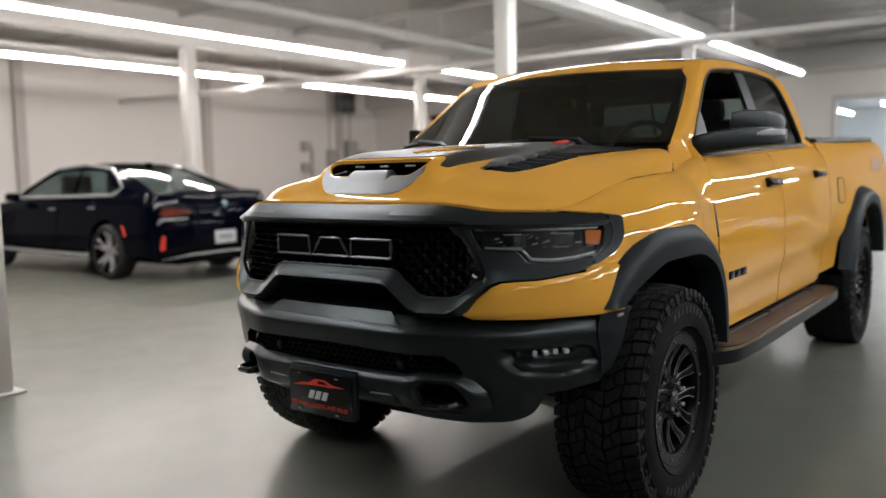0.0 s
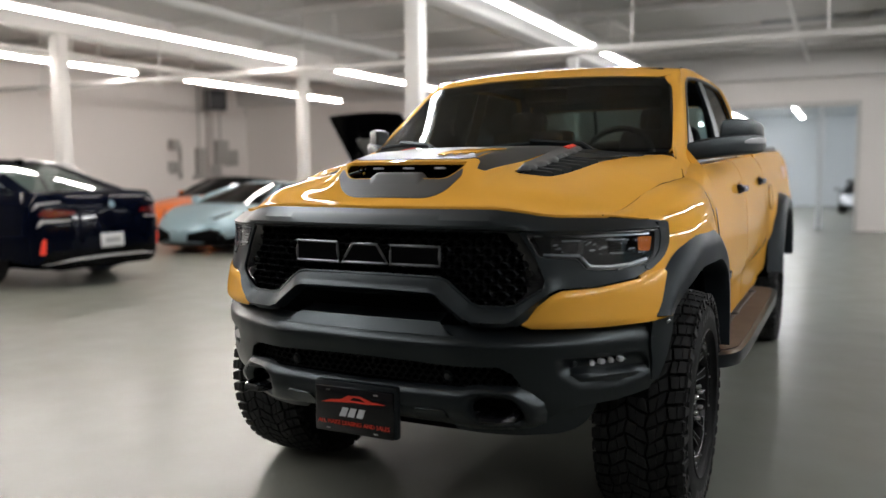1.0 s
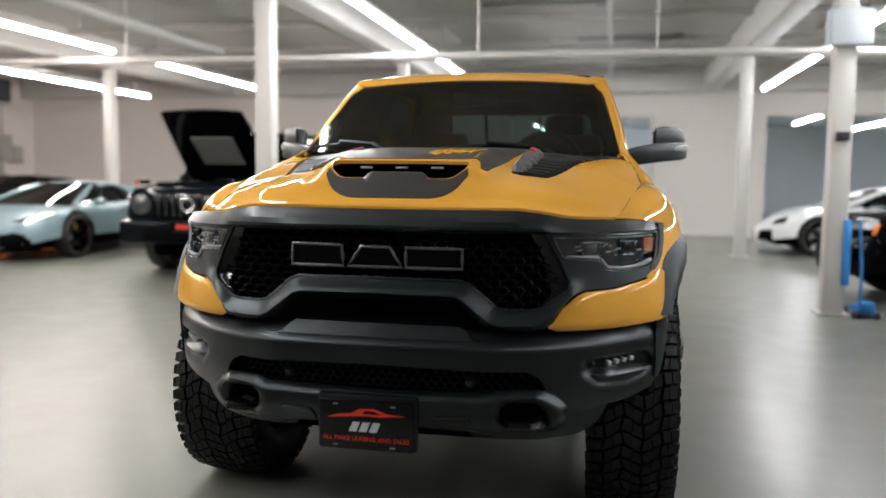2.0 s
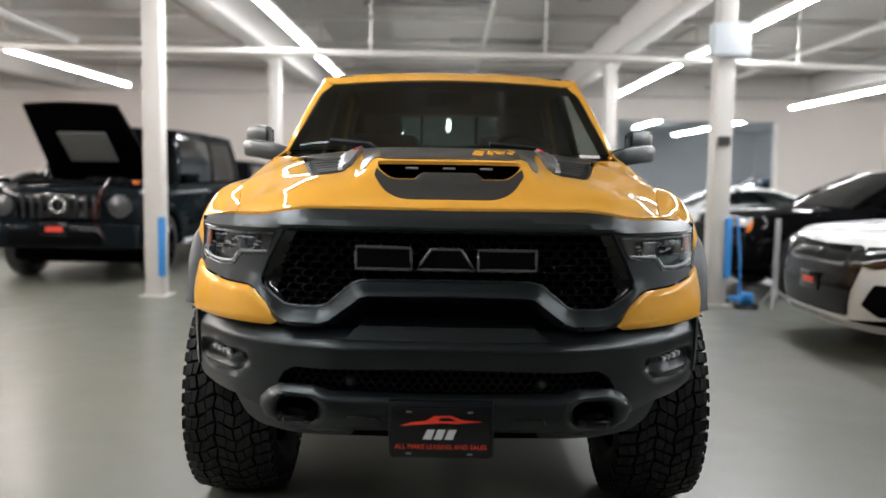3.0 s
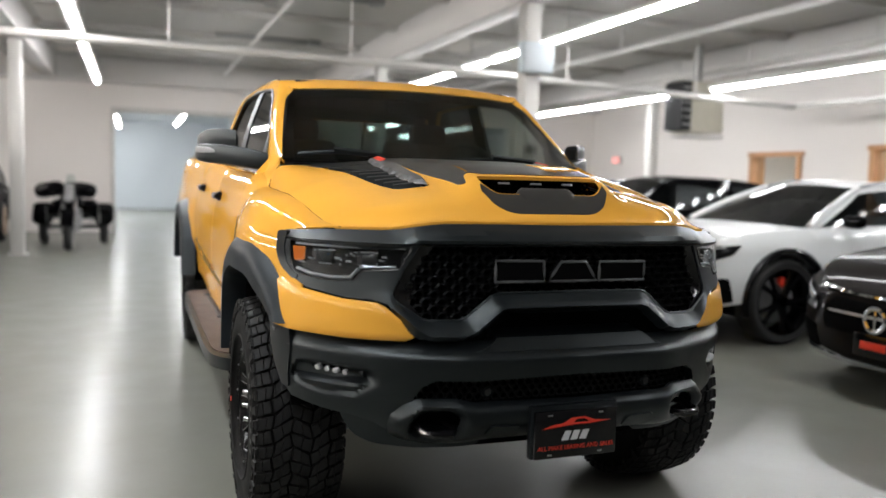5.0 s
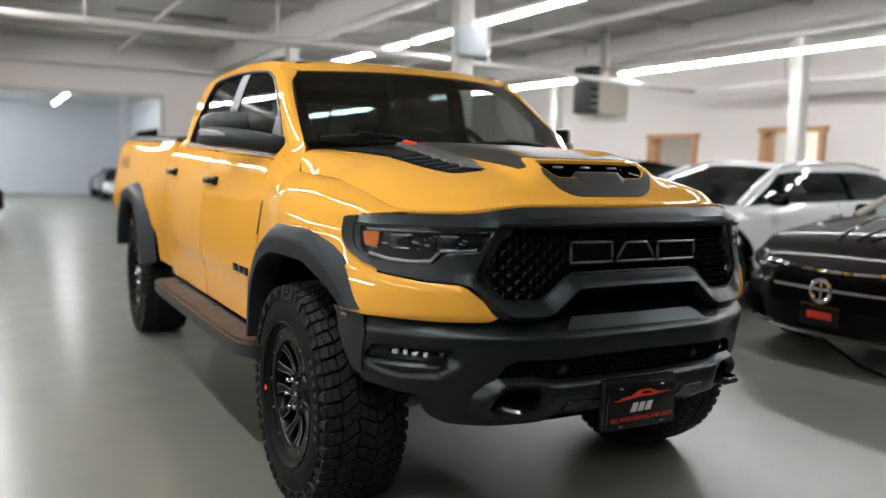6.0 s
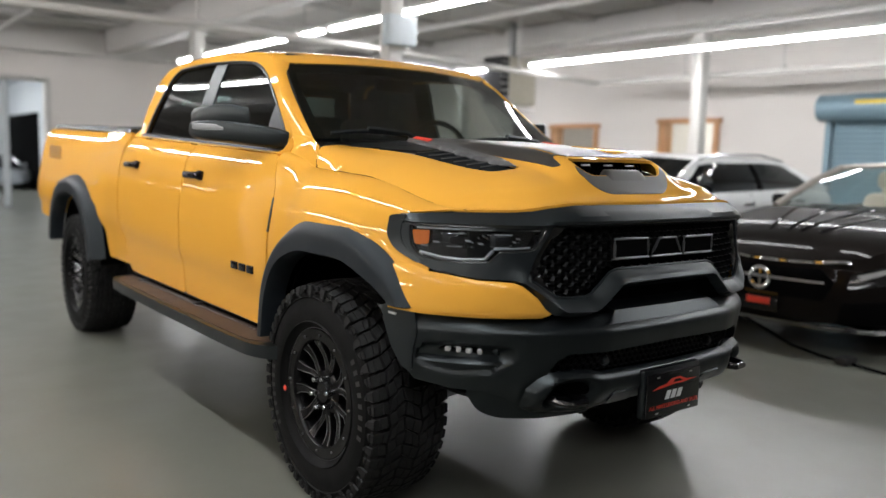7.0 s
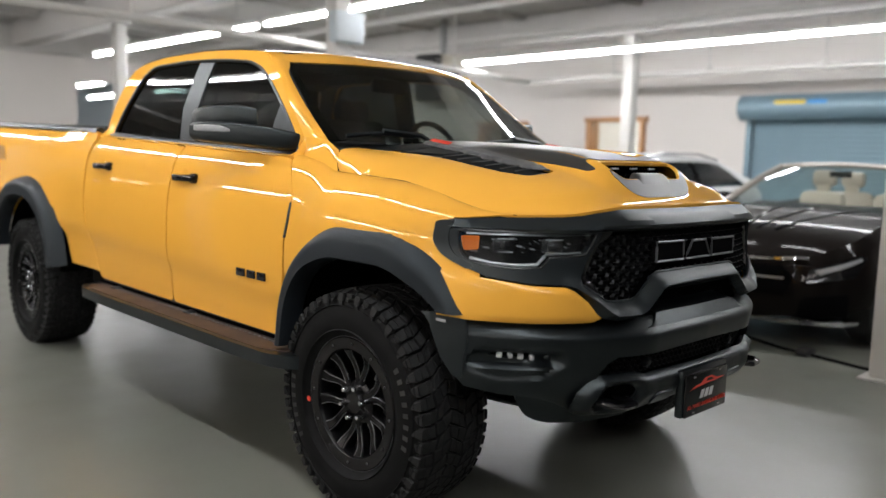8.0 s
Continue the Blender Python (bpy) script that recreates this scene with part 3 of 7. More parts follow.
cab = tagged(new("floor_cable", mesh_of("floor_cable", Geo().tube([(4.05, 1.3, 0.012), (3.6, 0.75, 0.01), (3.35, 0.46, 0.01), (3.2, 0.15, 0.01), (3.14, -0.08, 0.012), (3.06, -0.43, 0.01), (2.9, -1.1, 0.01), (2.2, -2.6, 0.01)], 0.011, 6), DARKVOID)), "thin black cable lying on the floor", "cable")
plug = tagged(new("cable_plug", mesh_of("cable_plug", Geo().box((3.14, -0.06, 0.03), (0.16, 0.10, 0.06), 0.02), DARKMETAL)), "black plug box lying on the floor", "plug")

# ---- the yellow pickup: front axle at y = 0, nose towards -y ----
truck = thing("pickup_truck", "glossy yellow crew cab pickup truck with black trim and off-road tyres", "pickup truck")
WB = 3.686


def sgn(x):
    return -1.0 if x < 0 else 1.0


FRONT = curve([(0, -0.845), (0.25, -0.84), (0.4, -0.825), (0.5, -0.80), (0.6, -0.755), (0.7, -0.685), (0.8, -0.585), (0.87, -0.48), (0.91, -0.38), (0.95, -0.22), (1.0, 0.1)])


FRONT_X = curve([(-0.685, 0.7), (-0.585, 0.8), (-0.48, 0.87), (-0.38, 0.91), (-0.22, 0.95), (0.1, 1.0)])


def front_y(x, z):
    return FRONT(abs(x) - 0.045 * smooth(1.1, 0.85, z))


EDGE_Y = curve([(0, -0.778), (0.46, -0.772), (0.54, -0.745), (0.615, -0.69), (0.741, -0.573), (0.9, -0.385)])
EDGE_Z = curve([(0, 1.222), (0.43, 1.224), (0.52, 1.215), (0.615, 1.198), (0.741, 1.193), (0.9, 1.18)])
HOOD_C = curve([(-0.78, 1.222), (-0.7, 1.265), (-0.6, 1.308), (-0.45, 1.348), (-0.2, 1.385), (0, 1.42), (0.2, 1.447), (0.4, 1.468)])
HOOD_X = curve([(-0.78, 0.70), (-0.573, 0.741), (-0.4, 0.773), (-0.23, 0.806), (-0.1, 0.836), (0.05, 0.848), (0.28, 0.847), (0.4, 0.838), (0.6, 0.82)])
HOOD_S = curve([(-0.78, 1.19), (-0.573, 1.193), (-0.45, 1.203), (-0.35, 1.225), (-0.23, 1.262), (-0.1, 1.288), (0.05, 1.299), (0.28, 1.312), (0.4, 1.345), (0.6, 1.38)])


def hood_z(x, y):
    a = abs(x)
    hx, zc = HOOD_X(y), HOOD_C(y)
    r, k = min(1.02, a / hx), smooth(-0.1, 0.3, y)
    z = zc - (zc - HOOD_S(y)) * ((1 - k) * r ** 4 + k * min(r ** 4, 0.38 + 0.62 * r ** 34))
    z += 0.055 * smooth(-0.70, -0.565, y) * (1 - smooth(-0.45, 0.3, y)) * (1 - smooth(0.25, 0.35, a))
    z -= 0.012 * smooth(0.36, 0.42, a) * (1 - smooth(0.5, 0.7, a)) * smooth(-0.6, -0.3, y)
    t = smooth(-0.005, 0.13, y - EDGE_Y(a))
    return EDGE_Z(a) * (1 - t) + z * t


def belt(y):
    return 1.358 + 0.039 * (y - 0.55)


SIDE = curve([(0.50, 0.93), (0.60, 0.943), (0.73, 0.951), (0.745, 0.955), (0.79, 0.972), (0.82, 0.974), (0.95, 0.975), (1.10, 0.966), (1.20, 0.95), (1.27, 0.932), (1.315, 0.912), (1.345, 0.886), (1.37, 0.868)])


def side_x(y, z):
    zb = z - (belt(y) - 1.36)
    x = SIDE(zb)
    if zb > 1.37:
        d = zb - 1.37
        x = 0.815 - 0.19 * d - 0.24 * d * d- 4.0 * max(0.0, z - 1.84) ** 2
    return x


FEND = curve([(-0.55, 0.915), (-0.45, 0.94), (-0.35, 0.965), (-0.2, 1.0), (0, 1.015), (0.15, 1.01), (0.3, 0.985), (0.42, 0.972), (0.6, 0.97)])


def fender_p(y, w):
    """w is the height up to 1.0 m, then the turn over the shoulder to the bonnet line at 1.3."""
    xs, hx, hz = FEND(y) - 0.045 * smooth(-0.15, -0.42, y) * smooth(0.86, 1.0, w), HOOD_X(y), HOOD_S(y)
    k = smooth(-0.28, -0.40, y)
    xs = xs * (1 - k) + (FRONT_X(y) + 0.045 * smooth(1.1, 0.85, w) - 0.004) * k
    if w <= 1.0:
        return (xs - 0.02 * (1 - smooth(0.6, 0.95, w)), y, w)
    a = (w - 1.0) / 0.3 * math.pi / 2
    k = math.cos(a) ** 0.8
    return (hx + (xs - hx) * k, y, 1.0 + (hz - 1.0) * math.sin(a))


def both(name, geo, material, parent, label="", angle=38.0):
    """A part on the passenger's side and its mirror image."""
    return [part(name, geo, material, parent, label, angle), part(name, geo.mirrored(), material, parent, label, angle)]


# bonnet
side_line = [(HOOD_X(y), y) for y in (-0.573, -0.45, -0.3, -0.15, 0.0, 0.14, 0.26)] + [(0.846, 0.285), (0.836, 0.303), (0.803, 0.335)]
front_line = [(x, EDGE_Y(abs(x))) for x in np.linspace(-0.738, 0.738, 33)]
rear_line = [(0.76, 0.330), (0.68, 0.313), (0.6, 0.292), (0.4, 0.25), (0.2, 0.215), (0, 0.205), (-0.2, 0.215), (-0.4, 0.25), (-0.6, 0.292), (-0.68, 0.313), (-0.76, 0.330)]
hood_outline = front_line + side_line + rear_line + [(-x, y) for x, y in reversed(side_line)]
scoop_hole = rounded([(-0.25, -0.556), (0.25, -0.556), (0.245, -0.6), (0.2, -0.64), (-0.2, -0.64), (-0.245, -0.6)], [.02, .02, .03, .03, .03, .03])
vent_hole = rounded([(0.375, -0.455), (0.50, -0.43), (0.548, -0.25), (0.605, 0.0), (0.645, 0.16), (0.635, 0.21), (0.41, 0.18), (0.39, -0.05)], 0.03)
hood = part("hood", sheet(hood_outline, lambda x, y: (x, y, hood_z(x, y)), [scoop_hole, vent_hole, [(-x, y) for x, y in reversed(vent_hole)]], 0.022, 0.012), YELLOW, truck, "yellow bonnet with a scoop")

gap = [(0.741, -0.58)] + [p for p in side_line if p[1] > -0.57][:-1]
both("bonnet_gap", Geo().tube([(x + 0.001, y, hood_z(x, y) - 0.0005) for x, y in resample(gap, 0.03, False)], 0.0013, 5), DARKVOID, hood)

# scoop mouth: dark throat, mesh bars, ramp
part("scoop_throat", Geo().grid(lambda u, v: ((u - 0.5) * 0.56, -0.66 + 0.28 * v, 1.275 - 0.03 * v), 12, 4, 0.01, (0, 0, 1)), DARKVOID, hood)
part("scoop_back", Geo().grid(lambda u, v: ((u - 0.5) * 0.56, -0.44 + 0.06 * v, 1.24 + 0.16 * v), 12, 4, 0.01, (0, -1, 0)), DARKVOID, hood)
g = Geo()
for i in range(-11, 12):
    for j in range(3):
        x = i * 0.021 + (0.0105 if j % 2 else 0)
        g.lathe([(0.0125, -0.004), (0.0125, 0.004), (0.009, 0.004), (0.009, -0.004)], (x, -0.51, 1.315 + j * 0.018), (0, -1, 0.2), 6, True)
part("scoop_mesh", g, DARKVOID, hood)


def ramp_p(u, v):
    """A raised tongue that runs up into the scoop mouth, with sloped flanks."""
    s = 2 * u - 1
    y = -0.70 + 0.10 * v
    x = s * (0.15 - 0.03 * v)
    z0, z1 = hood_z(x, -0.70) + 0.004, hood_z(x, -0.642) + 0.024
    return (x, y, z0 + (z1 - z0) * smooth(0, 0.8, v) - 0.034 * v * smooth(0.70, 1.0, abs(s)))


part("scoop_ramp", Geo().grid(ramp_p, 20, 8, 0.006, (0, 0, 1)), DECAL, hood, "raised graphite tongue in the scoop")
for x in (-0.13, 0, 0.13):
    part("marker_lamp", Geo().box((x, -0.548, 1.352), (0.045, 0.012, 0.008), 0.003), SILVER, hood, "small clear marker lamp")

# satin dark decals over and in front of the scoop
decal_front = rounded([(-0.249, -0.604), (-0.203, -0.644), (0.203, -0.644), (0.249, -0.604), (0.255, -0.63), (0.22, -0.675), (0.155, -0.706), (-0.155, -0.706), (-0.22, -0.675), (-0.255, -0.63)], [.005, .03, .03, .005, .01, .03, .03, .03, .03, .01])
part("hood_decal", sheet(decal_front, lambda x, y: (x, y, hood_z(x, y) + 0.0025), (), 0.025, 0.002), DECAL, hood, "satin graphite decal")
stripe = rounded([(-0.275, -0.50), (-0.22, -0.532), (0.22, -0.532), (0.275, -0.50), (0.29, -0.575), (0.31, -0.55), (0.325, -0.40), (0.345, -0.1), (0.385, 0.225),
                  (0, 0.195), (-0.385, 0.225), (-0.345, -0.1), (-0.325, -0.40), (-0.31, -0.55), (-0.29, -0.575)], [.03, .02, .02, .03, .01, .02, .02, .02, 0, .05, 0, .02, .02, .02, .01])
part("hood_decal", sheet(stripe, lambda x, y: (x, y, hood_z(x, y) + 0.0025), (), 0.035, 0.002), DECAL, hood, "satin graphite decal")
for x, w, y0, y1 in ((0.10, 0.036, -0.49, -0.24), (0.145, 0.022, -0.475, -0.22), (0.18, 0.03, -0.46, -0.22), (0.22, 0.02, -0.45, -0.21)):
    bar = [(x - w / 2, y0 + 0.02), (x + w / 2, y0), (x + w / 2 + 0.03, y1 - 0.02), (x - w / 2 + 0.03, y1)]
    part("decal_mark", sheet(bar, lambda u, v: (u, v, hood_z(u, v) + 0.007), (), 0.03, 0.003), YELLOW, hood, "plain yellow bar on the decal")

LOUVRE = mat("louvre_grey", (0.09, 0.092, 0.095), 0.35, spec=0.6)
# heat vents with louvres
g = sheet(vent_hole, lambda x, y: (x, y, hood_z(x, y) - 0.018), (), 0.04, 0.006)
gl = Geo()
for i in range(6):
    y = -0.40 + i * 0.062
    x0, x1 = curve([(-0.455, 0.395), (-0.05, 0.41), (0.18, 0.43)])(y), curve([(-0.43, 0.485), (-0.25, 0.536), (0.16, 0.628)])(y)
    gl.add([(x0, y, hood_z(x0, y) - 0.014), (x1, y + 0.02, hood_z(x1, y) - 0.014), (x1, y + 0.055, hood_z(x1, y + 0.05) + 0.002), (x0, y + 0.035, hood_z(x0, y + 0.03) + 0.002)], [(0, 1, 2, 3)])
    gl.add([(x0, y + 0.035, hood_z(x0, y + 0.03) - 0.002), (x1, y + 0.055, hood_z(x1, y + 0.05) - 0.002), (x1, y + 0.055, hood_z(x1, y + 0.05) - 0.012), (x0, y + 0.035, hood_z(x0, y + 0.03) - 0.012)], [(0, 1, 2, 3)])
both("hood_vent", g, BLACKPL, hood, "black louvred heat vent")
both("louvre", gl, SATIN, hood)
for i in range(6):
    y = -0.40 + i * 0.062
    x0, x1 = curve([(-0.455, 0.40), (-0.05, 0.415), (0.18, 0.435)])(y), curve([(-0.43, 0.48), (-0.25, 0.528), (0.16, 0.62)])(y)
    both("louvre_edge", Geo().tube([(x0 + (x1 - x0) * k, y + 0.035 + 0.02 * k, hood_z(x0 + (x1 - x0) * k, y + 0.04) + 0.004) for k in (0, 0.33, 0.67, 1)], 0.0032, 5), LOUVRE, hood)
cap = rounded([(0.395, -0.02), (0.53, -0.0), (0.608, 0.10), (0.622, 0.175), (0.405, 0.155)], 0.02)
both("vent_cap", sheet(cap, lambda x, y: (x, y, hood_z(x, y) + 0.002), (), 0.05, 0.01), SATIN, hood)
# gloss black rail; the bright reflection on it is put into the grey
rail = [(0.385, -0.43), (0.366, -0.33), (0.370, 0.0), (0.376, 0.24), (0.425, 0.25), (0.452, 0.06), (0.436, 0.0), (0.450, -0.04), (0.432, -0.095), (0.444, -0.135), (0.426, -0.19), (0.436, -0.23), (0.414, -0.285), (0.424, -0.33), (0.412, -0.38)]
rail_edge = near(rail)
both("vent_rail", sheet(rail, lambda x, y: (x, y, hood_z(x, y) + 0.004 + 0.012 * min(1.0, rail_edge(x, y) / 0.010)), (), 0.012, 0.008), LOUVRE, hood, "raised toothed rail beside the vent, its reflection painted grey")
both("vent_badge", sheet(rounded([(0.384, 0.10), (0.412, 0.10), (0.408, 0.22), (0.386, 0.22)], 0.008), lambda x, y: (x, y, hood_z(x, y) + 0.019), (), 0.03, 0.004), REDINK, hood, "small red badge")
both("vent_rear", sheet(rounded([(0.405, 0.14), (0.62, 0.16), (0.642, 0.19), (0.678, 0.325), (0.6, 0.296), (0.41, 0.249)], 0.012), lambda x, y: (x, y, hood_z(x, y) + 0.003), (), 0.04, 0.003), BLACKPL, hood, "black panel behind the vent")

# front wings with the wheel opening cut out
fender = [(-0.573, 1.3), (-0.50, 1.236), (-0.44, 1.205), (-0.395, 1.186), (-0.40, 1.12), (-0.42, 1.06), (-0.475, 1.03), (-0.525, 1.008), (-0.525, 0.96), (-0.50, 0.862), (-0.46, 0.865), (-0.43, 0.925), (-0.34, 0.99), (-0.14, 1.06), (0.08, 1.06), (0.23, 1.02),
          (0.36, 0.92), (0.49, 0.86), (0.484, 1.0), (0.474, 1.05), (0.456, 1.10), (0.463, 1.131), (0.512, 1.188), (0.552, 1.236), (0.572, 1.3), (0.48, 1.3), (0.38, 1.3), (0.285, 1.3), (0.14, 1.3), (0, 1.3), (-0.2, 1.3), (-0.4, 1.3)]
both("fender", sheet(fender, fender_p, (), 0.024, 0.006, (1, 0, 0.3)), YELLOW, truck, "yellow front wing")
# cowl corner between bonnet, wing and windscreen pillar
COWL_X = curve([(0.335, 0.805), (0.43, 0.781), (0.475, 0.774), (0.53, 0.787), (0.585, 0.802), (0.60, 0.804)])
COWL_Z = curve([(0.335, hood_z(0.803, 0.335) + 0.002), (0.43, 1.428), (0.475, 1.443), (0.60, 1.450)])


def cowl_p(u, v):
    """From the wing's shoulder up to the bonnet's corner, the windscreen and the foot of the pillar."""
    low = Vector(fender_p(0.28 + 0.292 * u, 1.298))
    y = 0.335 + 0.265 * u
    return low.lerp(Vector((COWL_X(y), y, COWL_Z(y))), v) - Vector((0.006, 0, 0.004)) * math.sin(math.pi * v)


both("cowl_side", Geo().grid(cowl_p, 20, 10, 0.006, (1, 0, 0.5)), YELLOW, truck)
both("bonnet_gap", Geo().tube([Vector(cowl_p(0.004, v)) + Vector((0.001, -0.004, 0.0)) for v in np.linspace(0, 1, 9)], 0.0018, 5), DARKVOID, truck)

# doors and bed sides
front_door = rounded([(0.496, 0.9), (0.490, 1.044), (0.464, 1.184), (0.472, 1.233), (0.521, 1.31), (0.570, 1.352), (0.60, belt(0.6)), (1.0, belt(1.0)), (1.54, belt(1.54)), (1.555, 1.1), (1.555, 0.60), (0.55, 0.60), (0.50, 0.72)], [0, 0.03, 0.02, 0.02, 0.03, 0.01, 0.005, 0, 0.01, 0.05, 0.03, 0.02, 0.05])
rear_door = rounded([(1.552, belt(1.55)), (2.63, belt(2.63)), (2.665, 1.30), (2.67, 1.0), (2.62, 0.85), (2.52, 0.60), (1.567, 0.60), (1.567, 1.1)], [0.01, 0.02, 0.05, 0.1, 0.1, 0.04, 0.03, 0.05])


def door_p(y, z):
    return (side_x(y, z), y, z)


doors_f = both("front_door", sheet(front_door, door_p, (), 0.045, 0.02, (1, 0, 0)), YELLOW, truck)
doors_r = both("rear_door", sheet(rear_door, door_p, (), 0.045, 0.02, (1, 0, 0)), YELLOW, truck)
bed = [(2.68, belt(2.68) + 0.03), (3.3, 1.475), (4.0, 1.495), (4.84, 1.515), (4.88, 1.3), (4.88, 0.80), (4.42, 0.78), (4.33, 0.95), (4.12, 1.07), (3.86, 1.115), (3.6, 1.115), (3.36, 1.08), (3.15, 0.98), (3.02, 0.80), (2.98, 0.64), (2.54, 0.64), (2.63, 0.85), (2.682, 1.0), (2.68, 1.3)]


def bed_p(y, z):
    return (side_x(y, min(z, belt(y))) - 0.12 * max(0, z - belt(y)) + 0.03 * smooth(2.9, 3.4, y) * smooth(1.3, 1.0, z), y, z)


both("bed_side", sheet(bed, bed_p, (), 0.05, 0.02, (1, 0, 0)), YELLOW, truck)
both("bed_mark", sheet(rounded([(4.2, 1.27), (4.6, 1.28), (4.66, 1.38), (4.28, 1.37)], 0.01), lambda y, z: (bed_p(y, z)[0] + 0.002, y, z), (), 0.06, 0.002, (1, 0, 0)), mat("dull_gold_print", (0.36, 0.17, 0.02), 0.4), truck, "dull plain shape printed on the bed side")
flap = rounded([(2.91, 1.07), (3.09, 1.07), (3.09, 1.24), (2.91, 1.24)], 0.06)
part("fuel_flap", sheet(flap, lambda y, z: (bed_p(y, z)[0] + 0.0025, y, z), (), 0.04, 0.003, (1, 0, 0)), YELLOW, truck, "rounded yellow fuel flap")
part("flap_gap", Geo().tube([(bed_p(y, z)[0] + 0.002, y, z) for y, z in resample(flap, 0.03)], 0.003, 5, True), DARKVOID, truck)
both("bed_rail", Geo().tube([(0.845, 2.72, 1.47), (0.835, 3.5, 1.497), (0.83, 4.84, 1.528)], 0.03, 8), BLACKPL, truck, "black bed rail cap")
part("tonneau_cover", Geo().box((0, 3.78, 1.505), (1.64, 2.1, 0.05), 0.015, Euler((0.018, 0, 0)).to_matrix()), BLACKPL, truck, "black bed cover")
part("tailgate", Geo().box((0, 4.87, 1.16), (1.74, 0.05, 0.72), 0.02), YELLOW, truck)

# cab frame over the belt, with the window openings
TOP = curve([(1.0, 1.842), (1.2, 1.872), (1.45, 1.895), (1.8, 1.912), (2.2, 1.905), (2.45, 1.875), (2.6, 1.80)])
frame_out = [(0.572, belt(0.572) + 0.006)] + [(0.585 + 0.47 * v, 1.445 + 0.395 * v + 0.006 * math.sin(math.pi * v)) for v in (0, 0.15, 0.3, 0.45, 0.6, 0.75, 0.9)] + [(y, TOP(y)) for y in (1.10, 1.2, 1.4, 1.6, 1.8, 2.0, 2.2, 2.38, 2.5)] + [(2.58, 1.80), (2.66, 1.64), (2.70, 1.50), (2.715, belt(2.7) + 0.006)]
win_hole = rounded([(0.622, belt(0.622) + 0.018), (0.648, 1.44), (0.77, 1.553), (0.91, 1.662), (1.0, 1.725), (1.09, 1.778), (1.21, 1.818), (1.5, 1.845), (1.9, 1.86), (2.27, 1.852), (2.37, 1.80), (2.52, 1.58), (2.585, belt(2.58) + 0.022)], [.02, .03, .1, .1, .1, .08, .1, .1, .1, .09, .08, .1, .03])
both("cab_side", sheet(frame_out, door_p, [win_hole], 0.045, 0.03, (1, 0, 0)), YELLOW, truck, "yellow door frames and pillars")


def glass_p(y, z):
    return (side_x(y, z) - 0.012, y, z)


front_glass = [p for p in resample(win_hole, 0.03) if p[0] < 1.60]
rear_glass = [p for p in resample(win_hole, 0.03) if p[0] > 1.75]
# the window of one front door is wound down
part("door_window", sheet(front_glass, glass_p, (), 0.08, 0.004, (1, 0, 0)).mirrored(), SIDEGLASS, doors_f[1], "tinted window")
for d, g in zip(doors_r, (sheet(rear_glass, glass_p, (), 0.08, 0.004, (1, 0, 0)), sheet(rear_glass, glass_p, (), 0.08, 0.004, (1, 0, 0)).mirrored())):
    part("door_window", g, SIDEGLASS, d, "tinted window")
pillar = [(1.57, belt(1.57) + 0.02), (1.62, 1.6), (1.59, 1.852), (1.745, 1.858), (1.78, 1.6), (1.74, belt(1.74) + 0.02)]
both("pillar", sheet(pillar, lambda y, z: (side_x(y, z) - 0.006, y, z), (), 0.06, 0.02, (1, 0, 0)), SATIN, truck, "satin black door pillar")
seal = resample(win_hole, 0.04)
both("window_seal", Geo().tube([(side_x(y, z) - 0.002, y, z) for y, z in seal], 0.009, 6, True), BLACKPL, truck)
quarter = rounded([(0.640, belt(0.64) + 0.025), (0.662, 1.44), (0.772, 1.543), (0.845, 1.600), (0.862, 1.52), (0.868, belt(0.87) + 0.025)], [.01, .02, .02, .01, .02, .01])
both("mirror_patch", sheet(quarter, lambda y, z: (side_x(y, z) - 0.004, y, z), (), 0.05, 0.01, (1, 0, 0)), BLACKPL, truck, "black triangular mirror patch")


# windscreen, pillars, roof, rear wall of the cab
def ws_edge(v):
    return Vector((0.764 - 0.108 * v - 0.035 * smooth(0.82, 1.0, v), 0.47 + 0.51 * v + 0.025 * math.sin(math.pi * v), 1.440 + 0.368 * v + 0.004 * math.sin(math.pi * v)))


def ws_p(u, v):
    s = 2 * u - 1
    e = ws_edge(v)
    q = 1 - s * s
    return (e.x * s, e.y - (0.2 - 0.09 * v) * q, e.z + 0.016 * v * q)


part("windshield", Geo().grid(ws_p, 26, 16, 0.005, (0, -1, 0.5)), WINDSHIELD, truck, "tinted windscreen")
part("windshield_band", Geo().grid(lambda u, v: Vector(ws_p(u, 0.87 + 0.13 * v)) + Vector((0, 0.008, -0.006)), 26, 2, 0.002, (0, -1, 0.5)), DARKVOID, truck, "dark band along the windscreen top")


for u0 in (0.0, 0.965):
    part("windshield_border", Geo().grid(lambda u, v: Vector(ws_p(u0 + 0.035 * u, v)) + Vector((0, 0.008, -0.006)), 2, 14, 0.002, (0, -1, 0.5)), DARKVOID, truck, "black border of the windscreen")


def pil_side(v):
    y = 0.585 + 0.47 * v
    z = 1.445 + 0.395 * v + 0.006 * math.sin(math.pi * v)
    return Vector((side_x(y, z), y, z))


both("windscreen_pillar", Geo().grid(lambda u, v: ws_edge(1.04 * v - 0.04).lerp(pil_side(1.04 * v - 0.04), u) + Vector((0.008, -0.012, 0.0)) * math.sin(math.pi * u) * smooth(0.0, 0.3, v), 8, 14, 0.02, (0.5, -1, 0.3)), YELLOW, truck)


